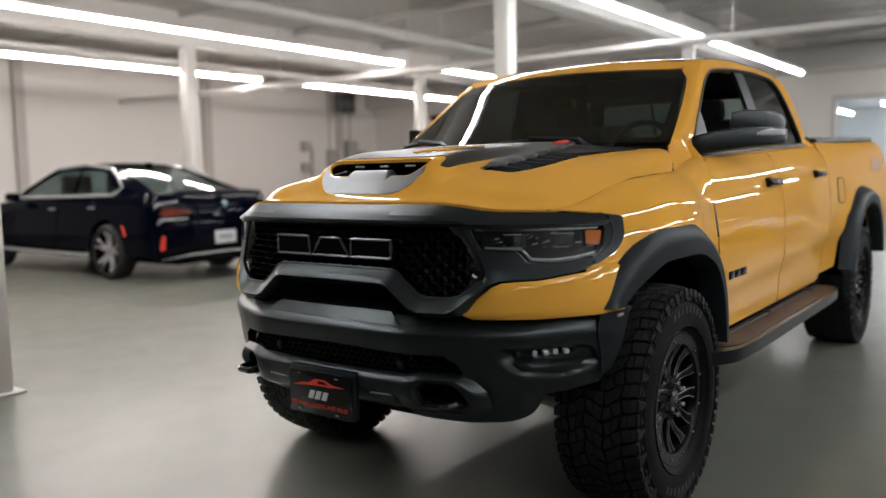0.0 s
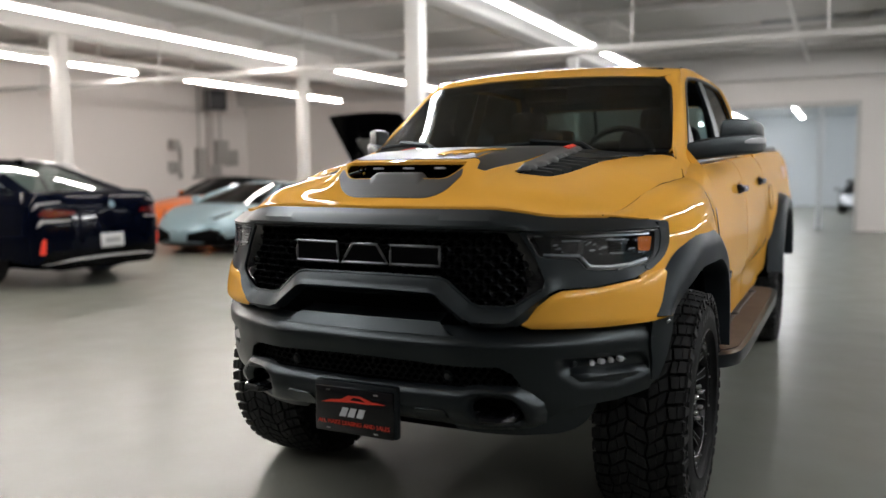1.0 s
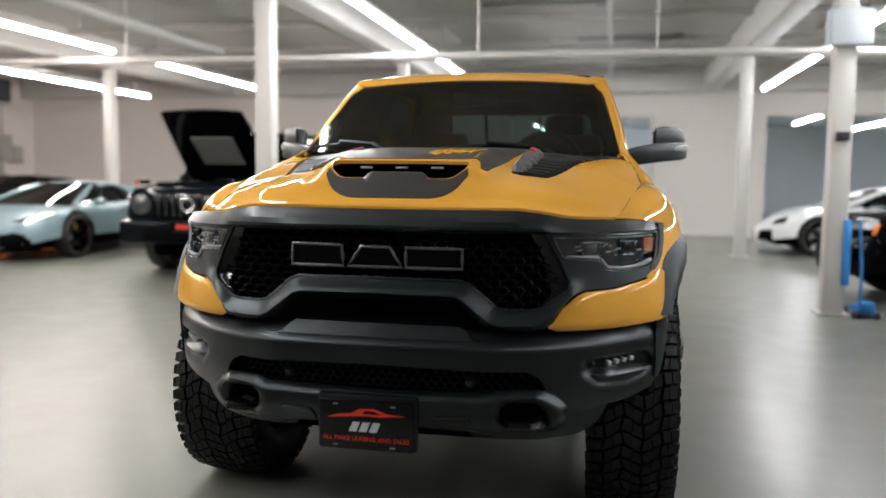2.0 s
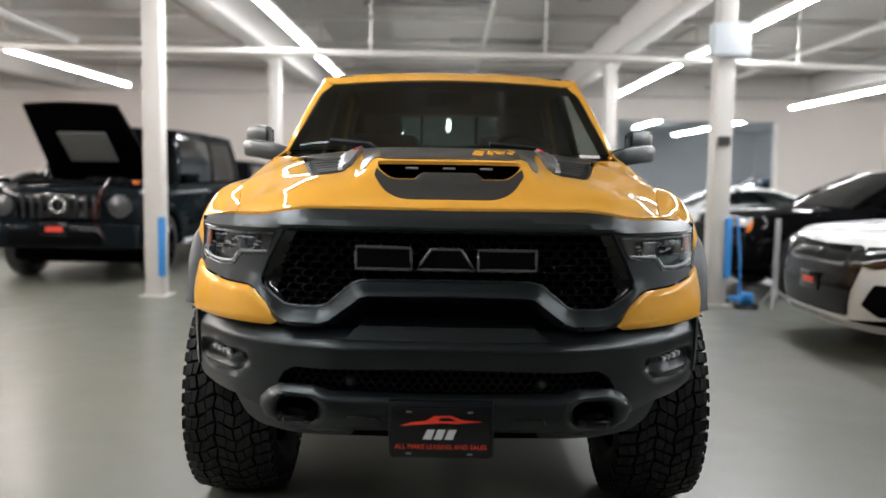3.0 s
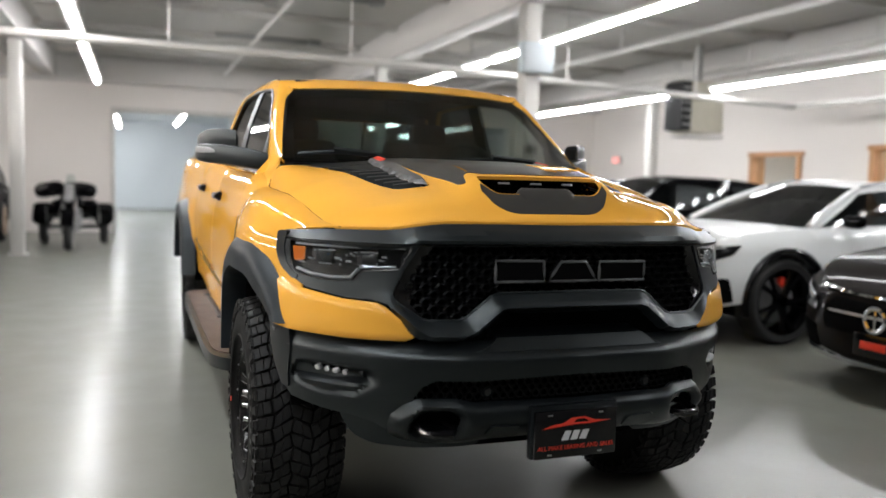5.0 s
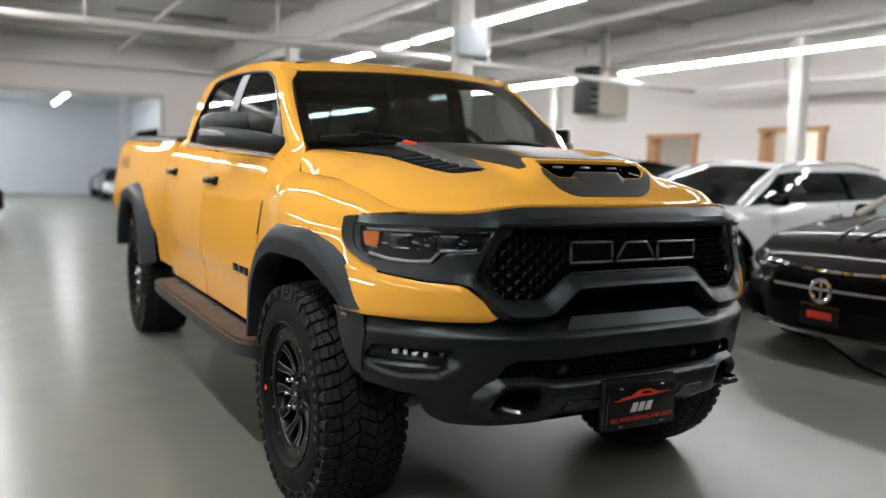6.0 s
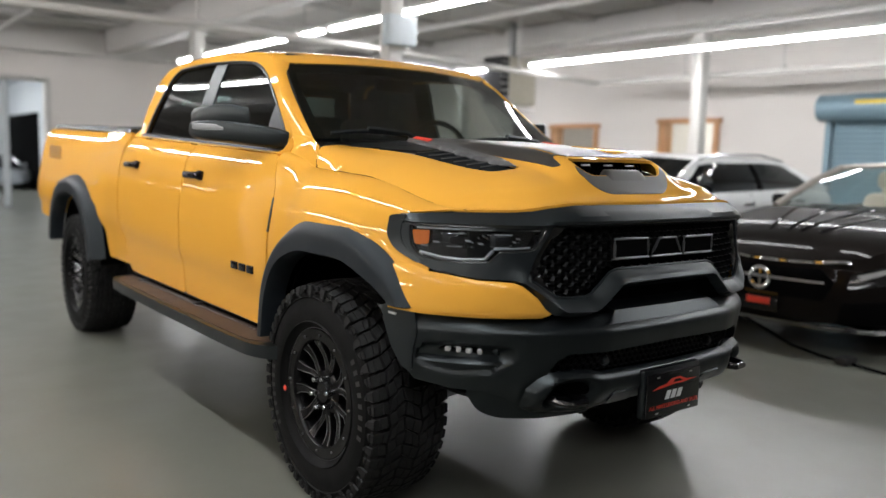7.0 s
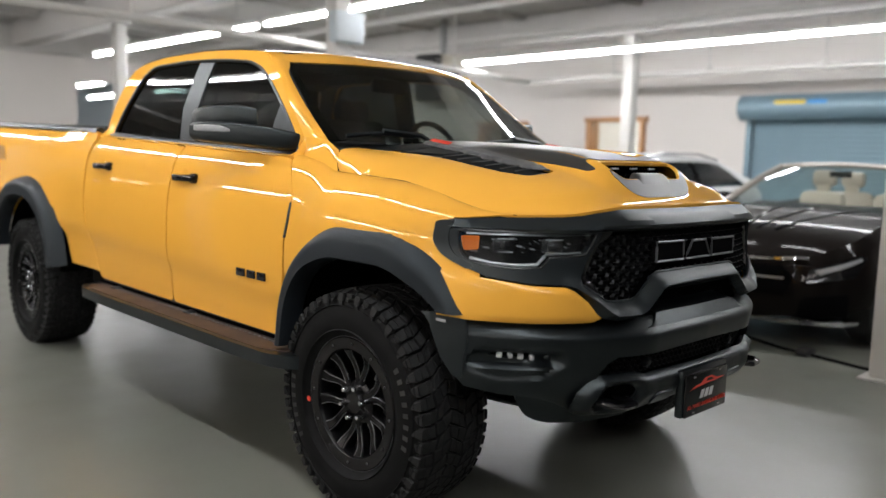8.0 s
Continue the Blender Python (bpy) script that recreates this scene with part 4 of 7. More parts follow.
def roof_p(u, v):
    s = 2 * u - 1
    a = abs(s)
    y1 = 0.99 + 1.56 * v
    ex = side_x(max(1.0, y1), TOP(max(1.0, y1)))
    f = Vector(ws_p(0.5 + 0.5 * max(-1, min(1, s / 0.9)), 1.0))
    if a > 0.9:
        q = ws_edge(1.0).lerp(pil_side(1.0), (a - 0.9) / 0.1)
        f = Vector((sgn(s) * q.x, q.y, q.z))
    y = y1 - (1 - v) ** 2 * (1 - s * s) * 0.07
    crown = curve([(0.9, 0.02), (1.3, 0.028), (1.8, 0.04), (2.3, 0.04), (2.6, 0.025)])(y1)
    p = Vector((ex * s, y, TOP(max(1.0, y1)) + crown * (1 - a ** 2.5)))
    k = smooth(0.0, 0.06, v)
    return f * (1 - k) + p * k


part("roof", Geo().grid(roof_p, 30, 24, 0.015, (0, 0, 1)), YELLOW, truck)
both("belt_trim", Geo().tube([(side_x(y, belt(y) + 0.03) + 0.012, y, belt(y) + 0.006) for y in np.linspace(0.632, 2.68, 24)], 0.022, 8), SATIN, truck, "black belt moulding")
both("roof_ditch", Geo().tube([(side_x(y, TOP(y)) - 0.004, y, TOP(y) + 0.001) for y in np.linspace(1.2, 2.45, 20)], 0.005, 6), BLACKPL, truck)
rear_out = rounded([(-0.78, 1.42), (0.78, 1.42), (0.67, 1.84), (-0.67, 1.84)], 0.04)
rear_hole = rounded([(-0.62, 1.47), (0.62, 1.47), (0.57, 1.78), (-0.57, 1.78)], 0.05)
rear_f = lambda x, z: (x, 2.72 - 0.35 * (z - 1.42) + 0.01, z)
part("cab_back", sheet(rear_out, rear_f, [rear_hole], 0.06, 0.02, (0, 1, 0)), YELLOW, truck)
part("rear_window", sheet(rear_hole, rear_f, (), 0.1, 0.004, (0, 1, 0)), REARGLASS, truck, "rear window")
for x in (-0.2, 0.2):
    part("window_divider", Geo().tube([rear_f(x, 1.47), rear_f(x, 1.78)], 0.012, 6), BLACKPL, truck)
# solid near-black body behind the skin: painted shade, so that gaps read dark
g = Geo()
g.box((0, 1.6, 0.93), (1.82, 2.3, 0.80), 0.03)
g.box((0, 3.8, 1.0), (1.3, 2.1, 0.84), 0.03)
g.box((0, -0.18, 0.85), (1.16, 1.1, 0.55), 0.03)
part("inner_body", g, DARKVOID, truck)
# underside, unseen, added to block light: frame rails, transmission, tank, spare wheel
both("frame_rail_blocker", Geo().box((0.46, 2.2, 0.52), (0.10, 5.2, 0.16), 0.02), DARKVOID, truck)
part("gearbox_blocker", Geo().box((0, 1.5, 0.50), (0.50, 1.6, 0.26), 0.06), DARKVOID, truck)
part("fuel_tank_blocker", Geo().box((-0.28, 2.55, 0.55), (0.50, 1.2, 0.30), 0.06), DARKVOID, truck)
part("spare_wheel_blocker", Geo().lathe([(0.0, -0.10), (0.33, -0.12), (0.42, -0.06), (0.42, 0.06), (0.33, 0.12), (0.0, 0.10)], (0, 4.45, 0.66), (0, 0, 1), 28), RUBBER, truck)
part("cowl_panel", Geo().grid(lambda u, v: ((2 * u - 1) * 0.77, 0.16 + 0.2 * v + 0.2 * (2 * u - 1) ** 2, 1.39 + 0.035 * v), 20, 4, 0.01, (0, 0, 1)), BLACKPL, truck, "black cowl panel")
for x0, x1, v in ((-0.70, -0.40, 0.03), (-0.02, 0.38, 0.0)):
    q = [Vector(ws_p(0.5 + (x0 + (x1 - x0) * k) / 1.53, v + 0.01 * k)) + Vector((0, -0.022, 0.008 + 0.012 * math.sin(math.pi * k))) for k in (0, 0.25, 0.5, 0.75, 1)]
    w = part("wiper", Geo().tube(q, 0.010, 6), BLACKPL, truck, "black windscreen wiper")
    part("wiper_arm", Geo().tube([q[2] + Vector((0, -0.008, 0.012)), q[4] + Vector((0.03, -0.012, 0.006)), q[4] + Vector((0.09, -0.03, -0.03))], 0.012, 6), SATIN, w)
    part("wiper_joint", Geo().lathe([(0.0, 0.014), (0.016, 0.010), (0.02, -0.02)], q[4] + Vector((0.09, -0.03, -0.03)), (0, -0.4, 1), 10), SATIN, w)

# cabin
lining = [(0.50, belt(0.5)), (0.64, 1.55), (0.84, 1.70), (1.0, 1.82)] + [(y, TOP(y) - 0.02) for y in (1.2, 1.5, 1.8, 2.1, 2.38, 2.5)] + [(2.60, 1.70), (2.68, belt(2.68))]
both("side_lining", sheet(lining, lambda y, z: (side_x(y, z) - 0.045, y, z), [win_hole], 0.06, 0.008, (1, 0, 0)), CABIN, truck, "dark door and pillar lining")
part("headliner", Geo().grid(lambda u, v: Vector(roof_p(0.03 + 0.94 * u, 0.05 + 0.93 * v)) - Vector((0, 0, 0.035)), 12, 12, 0.008, (0, 0, 1)), CABIN, truck, "dark headliner")
both("pillar_lining", Geo().grid(lambda u, v: ws_edge(v).lerp(pil_side(v), u) + Vector((-0.02, 0.03, -0.01)), 4, 10, 0.008, (0.5, -1, 0.3)), CABIN, truck)
part("back_lining", sheet(rear_out, lambda x, z: (x * 0.97, rear_f(x, z)[1] - 0.03, z), [rear_hole], 0.06, 0.008, (0, 1, 0)), CABIN, truck)
for x in (-0.38, 0.38):
    part("seat", Geo().box((x, 1.55, 1.05), (0.52, 0.5, 0.18), 0.06).box((x * 1.12, 1.80, 1.33), (0.48, 0.14, 0.54), 0.06, Euler((-0.2, 0, 0)).to_matrix()).box((x * 1.12, 1.86, 1.65), (0.25, 0.10, 0.15), 0.045), CABIN, truck, "dark front seat")
part("seat", Geo().box((0, 2.45, 1.3), (1.4, 0.14, 0.5), 0.05).box((-0.42, 2.46, 1.57), (0.24, 0.1, 0.13), 0.04).box((0.42, 2.46, 1.57), (0.24, 0.1, 0.13), 0.04), CABIN, truck, "dark rear bench")
part("dashboard", Geo().box((0, 0.62, 1.36), (1.5, 0.42, 0.12), 0.05).box((0, 0.80, 1.25), (0.4, 0.1, 0.3), 0.04), CABIN, truck)
part("steering_wheel", Geo().tube([(0.38 + 0.18 * math.cos(a), 1.02 + 0.07 * math.sin(a), 1.40 + 0.165 * math.sin(a)) for a in np.linspace(0, 2 * math.pi, 24, endpoint=False)], 0.016, 8, True), CABIN, truck)
part("inside_mirror", Geo().box((0, 0.98, 1.74), (0.24, 0.03, 0.07), 0.012), CABIN, truck)
part("cabin_floor", Geo().box((0, 1.6, 1.2), (1.6, 2.1, 0.05)).box((0, 1.7, 1.855), (1.2, 1.3, 0.02), 0.01), CABIN, truck)

# ---- the truck's face ----
def bent(x, z, d=0.0):
    return (x, front_y(x, z) - d, z)


brow_out = [(x, EDGE_Z(abs(x)) - 0.008) for x in np.linspace(-0.892, 0.892, 41)] + [(0.902, 1.163), (0.902, 1.150), (0.87, 1.147), (0.7, 1.149), (0.5, 1.152), (0.3, 1.154), (0, 1.154), (-0.3, 1.154), (-0.5, 1.152), (-0.7, 1.149), (-0.87, 1.147), (-0.902, 1.150), (-0.902, 1.163)]


def brow_p(x, z):
    k = (EDGE_Z(abs(x)) - z) / 0.072
    top = EDGE_Y(abs(x)) - 0.004
    low = front_y(x, 1.15) - 0.012
    return (x, top * (1 - smooth(0, 0.8, k)) + low * smooth(0, 0.8, k) - 0.012 * math.sin(math.pi * min(1, k)), z)


grille = part("grille_surround", Geo(), SATIN, truck, "satin black grille surround")
part("grille_brow", sheet(brow_out, brow_p, (), 0.016, 0.03, (0, -1, 0.3)), SATIN, truck, "satin black bar over the grille")

half = [(0.905, 1.142), (0.904, 1.06), (0.888, 1.018), (0.85, 0.988), (0.752, 0.968), (0.657, 0.963), (0.631, 0.955), (0.535, 0.872), (0.512, 0.860), (0.40, 0.858), (0.372, 0.868), (0.275, 0.942), (0.25, 0.948)]
surround = [(0, 1.150)] + half + [(0, 0.950)] + [(-x, z) for x, z in reversed(half)]
hex_half = [(0.532, 1.143), (0.583, 1.054), (0.610, 0.99), (0.604, 0.963), (0.528, 0.910), (0.50, 0.904), (0.41, 0.904), (0.385, 0.912), (0.30, 0.982), (0.27, 0.992)]
hex_hole = [(0, 1.145)] + hex_half + [(0, 0.994)] + [(-x, z) for x, z in reversed(hex_half)]
lamp_hole = rounded([(0.886, 1.140), (0.552, 1.136), (0.590, 1.064), (0.693, 1.055), (0.719, 1.022), (0.79, 1.017), (0.872, 1.031), (0.884, 1.06)], [.01, .008, .012, .008, .008, .012, .02, .02])
hex_edge = near(hex_hole)


def surround_p(x, z):
    """The bar below the mesh leans outwards from the edge of the opening, so that it faces up a little."""
    w = smooth(1.0, 0.96, z) * smooth(0.68, 0.56, abs(x))
    d = hex_edge(x, z)
    return (x, front_y(x, z) - 0.042 * w * min(1.0, d / 0.040) - 0.004 * w * smooth(0, 0.006, d), z)


grille.data = mesh_of("grille_surround", sheet(surround, surround_p, [hex_hole, lamp_hole, [(-x, z) for x, z in reversed(lamp_hole)]], 0.014, 0.04, (0, -1, 0)), SATIN)
# glossy cheeks between the surround and the mesh
cheek = [(0.540, 1.143), (0.590, 1.054), (0.616, 0.99), (0.610, 0.955), (0.535, 0.905), (0.520, 0.912), (0.556, 0.952), (0.545, 0.985), (0.528, 1.06), (0.488, 1.143)]
both("grille_cheek", sheet(cheek, lambda x, z: (x, front_y(x, z) + 0.006 + 0.032 * smooth(0.0, 0.06, hex_edge(x, z)), z), (), 0.02, 0.006, (0, -1, 0)), GLOSSBLK, grille, "gloss black cheek beside the mesh")
# thin rolled edge round the mesh
pts = [(x, surround_p(x, z)[1] - 0.001, z) for x, z in resample([(-0.604, 0.963), (-0.528, 0.910), (-0.50, 0.904), (-0.41, 0.904), (-0.385, 0.912), (-0.30, 0.982), (-0.27, 0.992), (0, 0.994), (0.27, 0.992), (0.30, 0.982), (0.385, 0.912), (0.41, 0.904), (0.5, 0.904), (0.528, 0.910), (0.604, 0.963)], 0.03, False)]
part("grille_edge", Geo().tube(pts, 0.0045, 6), SATIN, grille)
# backing sheet behind the mesh, its depth of shade given by near-black colour
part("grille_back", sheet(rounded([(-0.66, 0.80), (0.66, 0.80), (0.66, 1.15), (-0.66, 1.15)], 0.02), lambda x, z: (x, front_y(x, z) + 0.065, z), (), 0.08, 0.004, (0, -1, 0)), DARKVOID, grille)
# honeycomb of flattened cells
g = Geo()
for j in range(11):
    for i in range(-11, 12):
        x, z = i * 0.05 + (0.025 if j % 2 else 0), 0.912 + j * 0.0238
        if not inside((x, z), hex_hole):
            continue
        y = front_y(x, z) + 0.035
        outer = [(-0.0250, 0), (-0.0125, 0.0155), (0.0125, 0.0155), (0.0250, 0), (0.0125, -0.0155), (-0.0125, -0.0155)]
        inner = [(a * 0.76, b * 0.74) for a, b in outer]
        vs = [(x + a, y, z + b) for a, b in outer] + [(x + a, y - 0.010, z + b) for a, b in inner] + [(x + a * 0.9, y + 0.02, z + b * 0.9) for a, b in inner]
        fs = [(k, (k + 1) % 6, (k + 1) % 6 + 6, k + 6) for k in range(6)] + [(k + 6, (k + 1) % 6 + 6, (k + 1) % 6 + 12, k + 12) for k in range(6)]
        g.add(vs, fs)
part("grille_mesh", g, MESHBLK, grille, "black honeycomb mesh", 20)
BADGEEDGE = mat("badge_grey", (0.11, 0.114, 0.118), 0.3, 0.5)
# three plain raised blocks where the maker's name stands
for poly in ([(-0.290, 1.030), (-0.290, 1.100), (-0.118, 1.098), (-0.112, 1.030)],
             [(-0.099, 1.030), (-0.053, 1.095), (0.042, 1.095), (0.086, 1.030)],
             [(0.096, 1.030), (0.096, 1.094), (0.279, 1.094), (0.279, 1.030)]):
    b = part("badge_block", Geo().prism(poly, lambda u, v, d: (u, front_y(u, v) - 0.012 + d, v), 0.02), DARKVOID, grille, "plain black badge block")
    part("badge_edge", Geo().tube([(u, front_y(u, v) - 0.012, v) for u, v in resample(poly, 0.03)], 0.005, 6, True), BADGEEDGE, b, "grey edge")

# headlamps
PROJECTOR, LIGHTPIPE, LENSRIM = mat("projector_dark", (0.03, 0.031, 0.033), 0.25, 0.4), mat("light_pipe_grey", (0.30, 0.31, 0.32), 0.3, 0.2), mat("lens_rim_dark", (0.03, 0.031, 0.033), 0.25, 0.3)
for s in (1, -1):
    sparkle = random.Random(7)
    box_g = sheet(lamp_hole, lambda x, z: (x, front_y(x, z) + 0.05, z), (), 0.03, 0.004, (0, -1, 0))
    hl = part("headlight", box_g if s == 1 else box_g.mirrored(), LAMPBOX, truck, "projector headlight with clear lens")

    def side_part(name, g, m, label=""):
        return part(name, g if s == 1 else g.mirrored(), m, hl, label)
    side_part("lens", sheet(lamp_hole, lambda x, z: (x, front_y(x, z) - 0.004, z), (), 0.03, 0.003, (0, -1, 0)), LENS, "clear lens")
    # two squarish projectors in dark bezels
    for x, w in ((0.792, 0.062), (0.672, 0.072)):
        z, y = 1.092, front_y(x, 1.092)
        turn_l = Matrix.Rotation(math.atan2(front_y(x + 0.02, z) - front_y(x - 0.02, z), 0.04), 3, "Z")
        side_part("projector", Geo().box((x, y + 0.034, z), (w, 0.03, 0.056), 0.012, turn_l), PROJECTOR, "dark projector lamp")
        side_part("projector_glass", Geo().grid(lambda u, v: tuple(Vector((x, y + 0.016, z)) + turn_l @ Vector(((u - 0.5) * w * 0.72, -0.010 * math.sin(math.pi * u) * math.sin(math.pi * v), (v - 0.5) * 0.036))), 8, 6, 0.003, (0, -1, 0)), GLOSSBLK)
        for k in (-1, 1):
            side_part("projector_bezel", Geo().tube([tuple(Vector((x, y + 0.016, z)) + turn_l @ Vector((a * w * 0.42, 0, k * 0.022))) for a in (-1, -0.3, 0.4, 1)], 0.0022, 5), SILVER)
    side_part("side_marker", sheet(rounded([(0.878, 1.120), (0.846, 1.122), (0.848, 1.075), (0.874, 1.070)], 0.006), lambda x, z: (x, front_y(x, z) + 0.012, z), (), 0.02, 0.004, (0, -1, 0)), AMBER, "amber side marker")
    side_part("light_bar", Geo().tube([bent(x, 1.131 - 0.002 * math.sin(9 * x), -0.010) for x in np.linspace(0.57, 0.87, 14)], 0.0042, 6), SILVER, "bright strip along the lamp's top")
    side_part("light_bar", Geo().tube([bent(0.868, 1.046, -0.008), bent(0.83, 1.032, -0.006), bent(0.78, 1.027, -0.006), bent(0.727, 1.031, -0.006), bent(0.703, 1.060, -0.008)], 0.0065, 6), LIGHTPIPE, "grey light pipe")
    side_part("light_bar", Geo().tube([bent(0.70, 1.064, -0.012), bent(0.64, 1.069, -0.012), bent(0.598, 1.072, -0.012)], 0.004, 6), LIGHTPIPE)
    side_part("lens_rim", Geo().tube([bent(x, z, 0.0) for x, z in resample(lamp_hole, 0.03)], 0.003, 6, True), LENSRIM, "dark rim of the lens")
    # small bright facets round the projectors
    for i in range(26):
        x, z = 0.62 + 0.24 * sparkle.random(), 1.066 + 0.052 * sparkle.random()
        a, c = 0.004 + 0.006 * sparkle.random(), 0.0015 + 0.003 * sparkle.random()
        side_part("facet", Geo().add([bent(x - a, z - c, -0.02), bent(x + a, z - c * 0.3, -0.012), bent(x + a * 0.8, z + c, -0.02), bent(x - a, z + c * 0.6, -0.028)], [(0, 1, 2, 3)]), SILVER)

lamp_frame = rounded([(0.893, 1.172), (0.916, 1.168), (0.920, 1.10), (0.912, 1.045), (0.884, 1.008), (0.868, 1.020), (0.897, 1.055), (0.902, 1.12)], [.01, .012, .02, .02, .008, .008, .02, .02])
both("lamp_frame", sheet(lamp_frame, lambda x, z: bent(x, z, 0.007), (), 0.012, 0.012, (0.6, -1, 0)), SATIN, truck, "satin black frame round the lamp's outer end")
# yellow corners under the lamps
corner = [(0.910, 1.012), (0.86, 0.984), (0.752, 0.962), (0.657, 0.956), (0.632, 0.944), (0.541, 0.862), (0.545, 0.852), (0.573, 0.836), (0.75, 0.836), (0.90, 0.842), (0.948, 0.850), (0.945, 0.93), (0.932, 0.985)]
corner_top = near([(0.93, 1.02), (0.86, 0.984), (0.752, 0.962), (0.657, 0.956), (0.632, 0.944), (0.541, 0.862), (0.53, 0.86), (0.53, 1.02)])


def corner_p(x, z):
    """A flat panel with a narrow bevel along its upper edge and a rolled lower edge."""
    k = min(1.0, corner_top(x, z) / 0.013) + 0.25 * smooth(0.013, 0.10, corner_top(x, z))
    return (x, front_y(x, z) - 0.010 * k + 0.012 * (1 - smooth(0.834, 0.852, z)) * smooth(0.93, 0.85, x), z)


both("bumper_corner", sheet(corner, corner_p, (), 0.014, 0.02, (0.4, -1, 0)), YELLOW, truck, "yellow corner panel under the headlight")

# bumper
BUMP = curve([(0, -0.915), (0.33, -0.905), (0.5, -0.85), (0.6, -0.80), (0.66, -0.76), (0.73, -0.705), (0.825, -0.60), (0.87, -0.54), (0.905, -0.48), (0.925, -0.42), (0.936, -0.37)])
BUMP_Z = curve([(0.50, 0.11), (0.55, 0.07), (0.60, 0.04), (0.66, 0.02), (0.72, 0.010), (0.76, 0.002), (0.782, 0.0), (0.790, 0.004), (0.815, 0.034), (0.83, 0.052), (0.845, 0.078)])
mir = lambda poly: [(-x, z) for x, z in reversed(poly)]
pocket = rounded([(0.892, 0.712), (0.895, 0.660), (0.82, 0.628), (0.70, 0.634), (0.640, 0.69), (0.652, 0.742), (0.76, 0.752), (0.872, 0.750)], 0.025)
pocket_edge = near(pocket)


def bump_p(x, z):
    a = abs(x)
    y = BUMP(a) + BUMP_Z(z) * (1 - 0.3 * smooth(0.6, 0.95, a))
    if inside((a, z), pocket):
        # a deep hollow round the lamp over a wide sill
        zl = 0.698 - 0.05 * (a - 0.76)
        d = pocket_edge(a, z)
        y += 0.018 * smooth(0, 0.022, d) + 0.030 * smooth(0.004, 0.034, d) * smooth(zl - 0.022, zl, z)
        y -= 0.014 * smooth(0.018, 0.036, d) * (1 - smooth(zl - 0.022, zl, z))
    return (x, y, z)


bhalf = [(0.35, 0.838), (0.50, 0.840), (0.535, 0.828), (0.65, 0.830), (0.80, 0.836), (0.934, 0.846), (0.932, 0.78), (0.922, 0.70), (0.905, 0.64), (0.884, 0.605), (0.805, 0.583), (0.722, 0.574), (0.652, 0.552), (0.612, 0.528),
         (0.57, 0.52), (0.555, 0.60), (0.545, 0.655), (0.524, 0.690), (0.485, 0.712)]
bump_out = [(0, 0.838)] + bhalf + [(0, 0.722)] + mir(bhalf)
fog_hole = rounded([(0.724, 0.704), (0.726, 0.728), (0.816, 0.734), (0.826, 0.712)], 0.008)
bumper = part("front_bumper", sheet(bump_out, bump_p, [fog_hole, mir(fog_hole)], 0.0095, 0.03, (0, -1, 0)), BLACKPL, truck, "satin black front bumper")
# lower beam that carries the tow hooks, with rounded edges
chalf = [(0.156, 0.638), (0.361, 0.642), (0.417, 0.654), (0.540, 0.648), (0.578, 0.625), (0.612, 0.592), (0.618, 0.56), (0.606, 0.516), (0.567, 0.498), (0.505, 0.492), (0.426, 0.491), (0.3, 0.498)]
carrier_out = [(0, 0.636)] + chalf + [(0, 0.502)] + mir(chalf)
hook_hole = rounded([(0.548, 0.572), (0.522, 0.606), (0.436, 0.614), (0.404, 0.594), (0.407, 0.560), (0.436, 0.530), (0.515, 0.516), (0.553, 0.538)], 0.018)
carrier_edge, hook_edge = near(carrier_out), near(hook_hole)


def carrier_p(x, z):
    a = abs(x)
    d, h = carrier_edge(x, z), hook_edge(a, z)
    roll = 0.034 * (1 - min(1.0, d / 0.030)) ** 2 + 0.028 * (1 - min(1.0, h / 0.026)) ** 2
    return (x, BUMP(a) - 0.012 * smooth(0.30, 0.42, a) + 0.006 + roll + 0.05 * smooth(0.585, 0.49, z), z)


carrier = part("hook_beam", sheet(carrier_out, carrier_p, [hook_hole, mir(hook_hole)], 0.012, 0.045, (0, -1, 0)), BLACKPL, bumper, "black lower beam with two tow hook openings")


def shelf_p(u, v):
    """A stepped shelf over the bumper's middle: a low face, bevelled ends and a top that runs back under the grille."""
    s = 2 * u - 1
    k = min(1.0, v / 0.2)
    x = s * (0.365 - 0.055 * k - 0.02 * max(0.0, v - 0.2))
    e = smooth(1.0, 0.90, abs(s))
    y = BUMP(abs(x)) + 0.915 + (-0.892 + 0.030 * k if v < 0.2 else -0.862 + 0.15 * (v - 0.2))
    return (x, y, 0.808 + 0.040 * k * e + 0.022 * smooth(0.2, 1.0, v) * e)


part("bumper_shelf", Geo().grid(shelf_p, 40, 20, 0.02, (0, -0.5, 1)), BLACKPL, bumper)
part("bumper_back", sheet(rounded([(-0.62, 0.46), (0.62, 0.46), (0.62, 0.9), (-0.62, 0.9)], 0.02), lambda x, z: (x, BUMP(abs(x)) + 0.15, z), (), 0.1, 0.004, (0, -1, 0)), DARKVOID, bumper)
g = Geo()
for i in range(-17, 18):
    for j in range(4):
        x, z = i * 0.03 + (0.015 if j % 2 else 0), 0.65 + j * 0.02
        g.lathe([(0.0165, -0.004), (0.0165, 0.006), (0.012, 0.006), (0.012, -0.004)], (x, BUMP(abs(x)) + 0.075, z), (0, -1, 0), 6, True)
part("lower_mesh", g, MESHBLK, bumper, "black lower mesh")
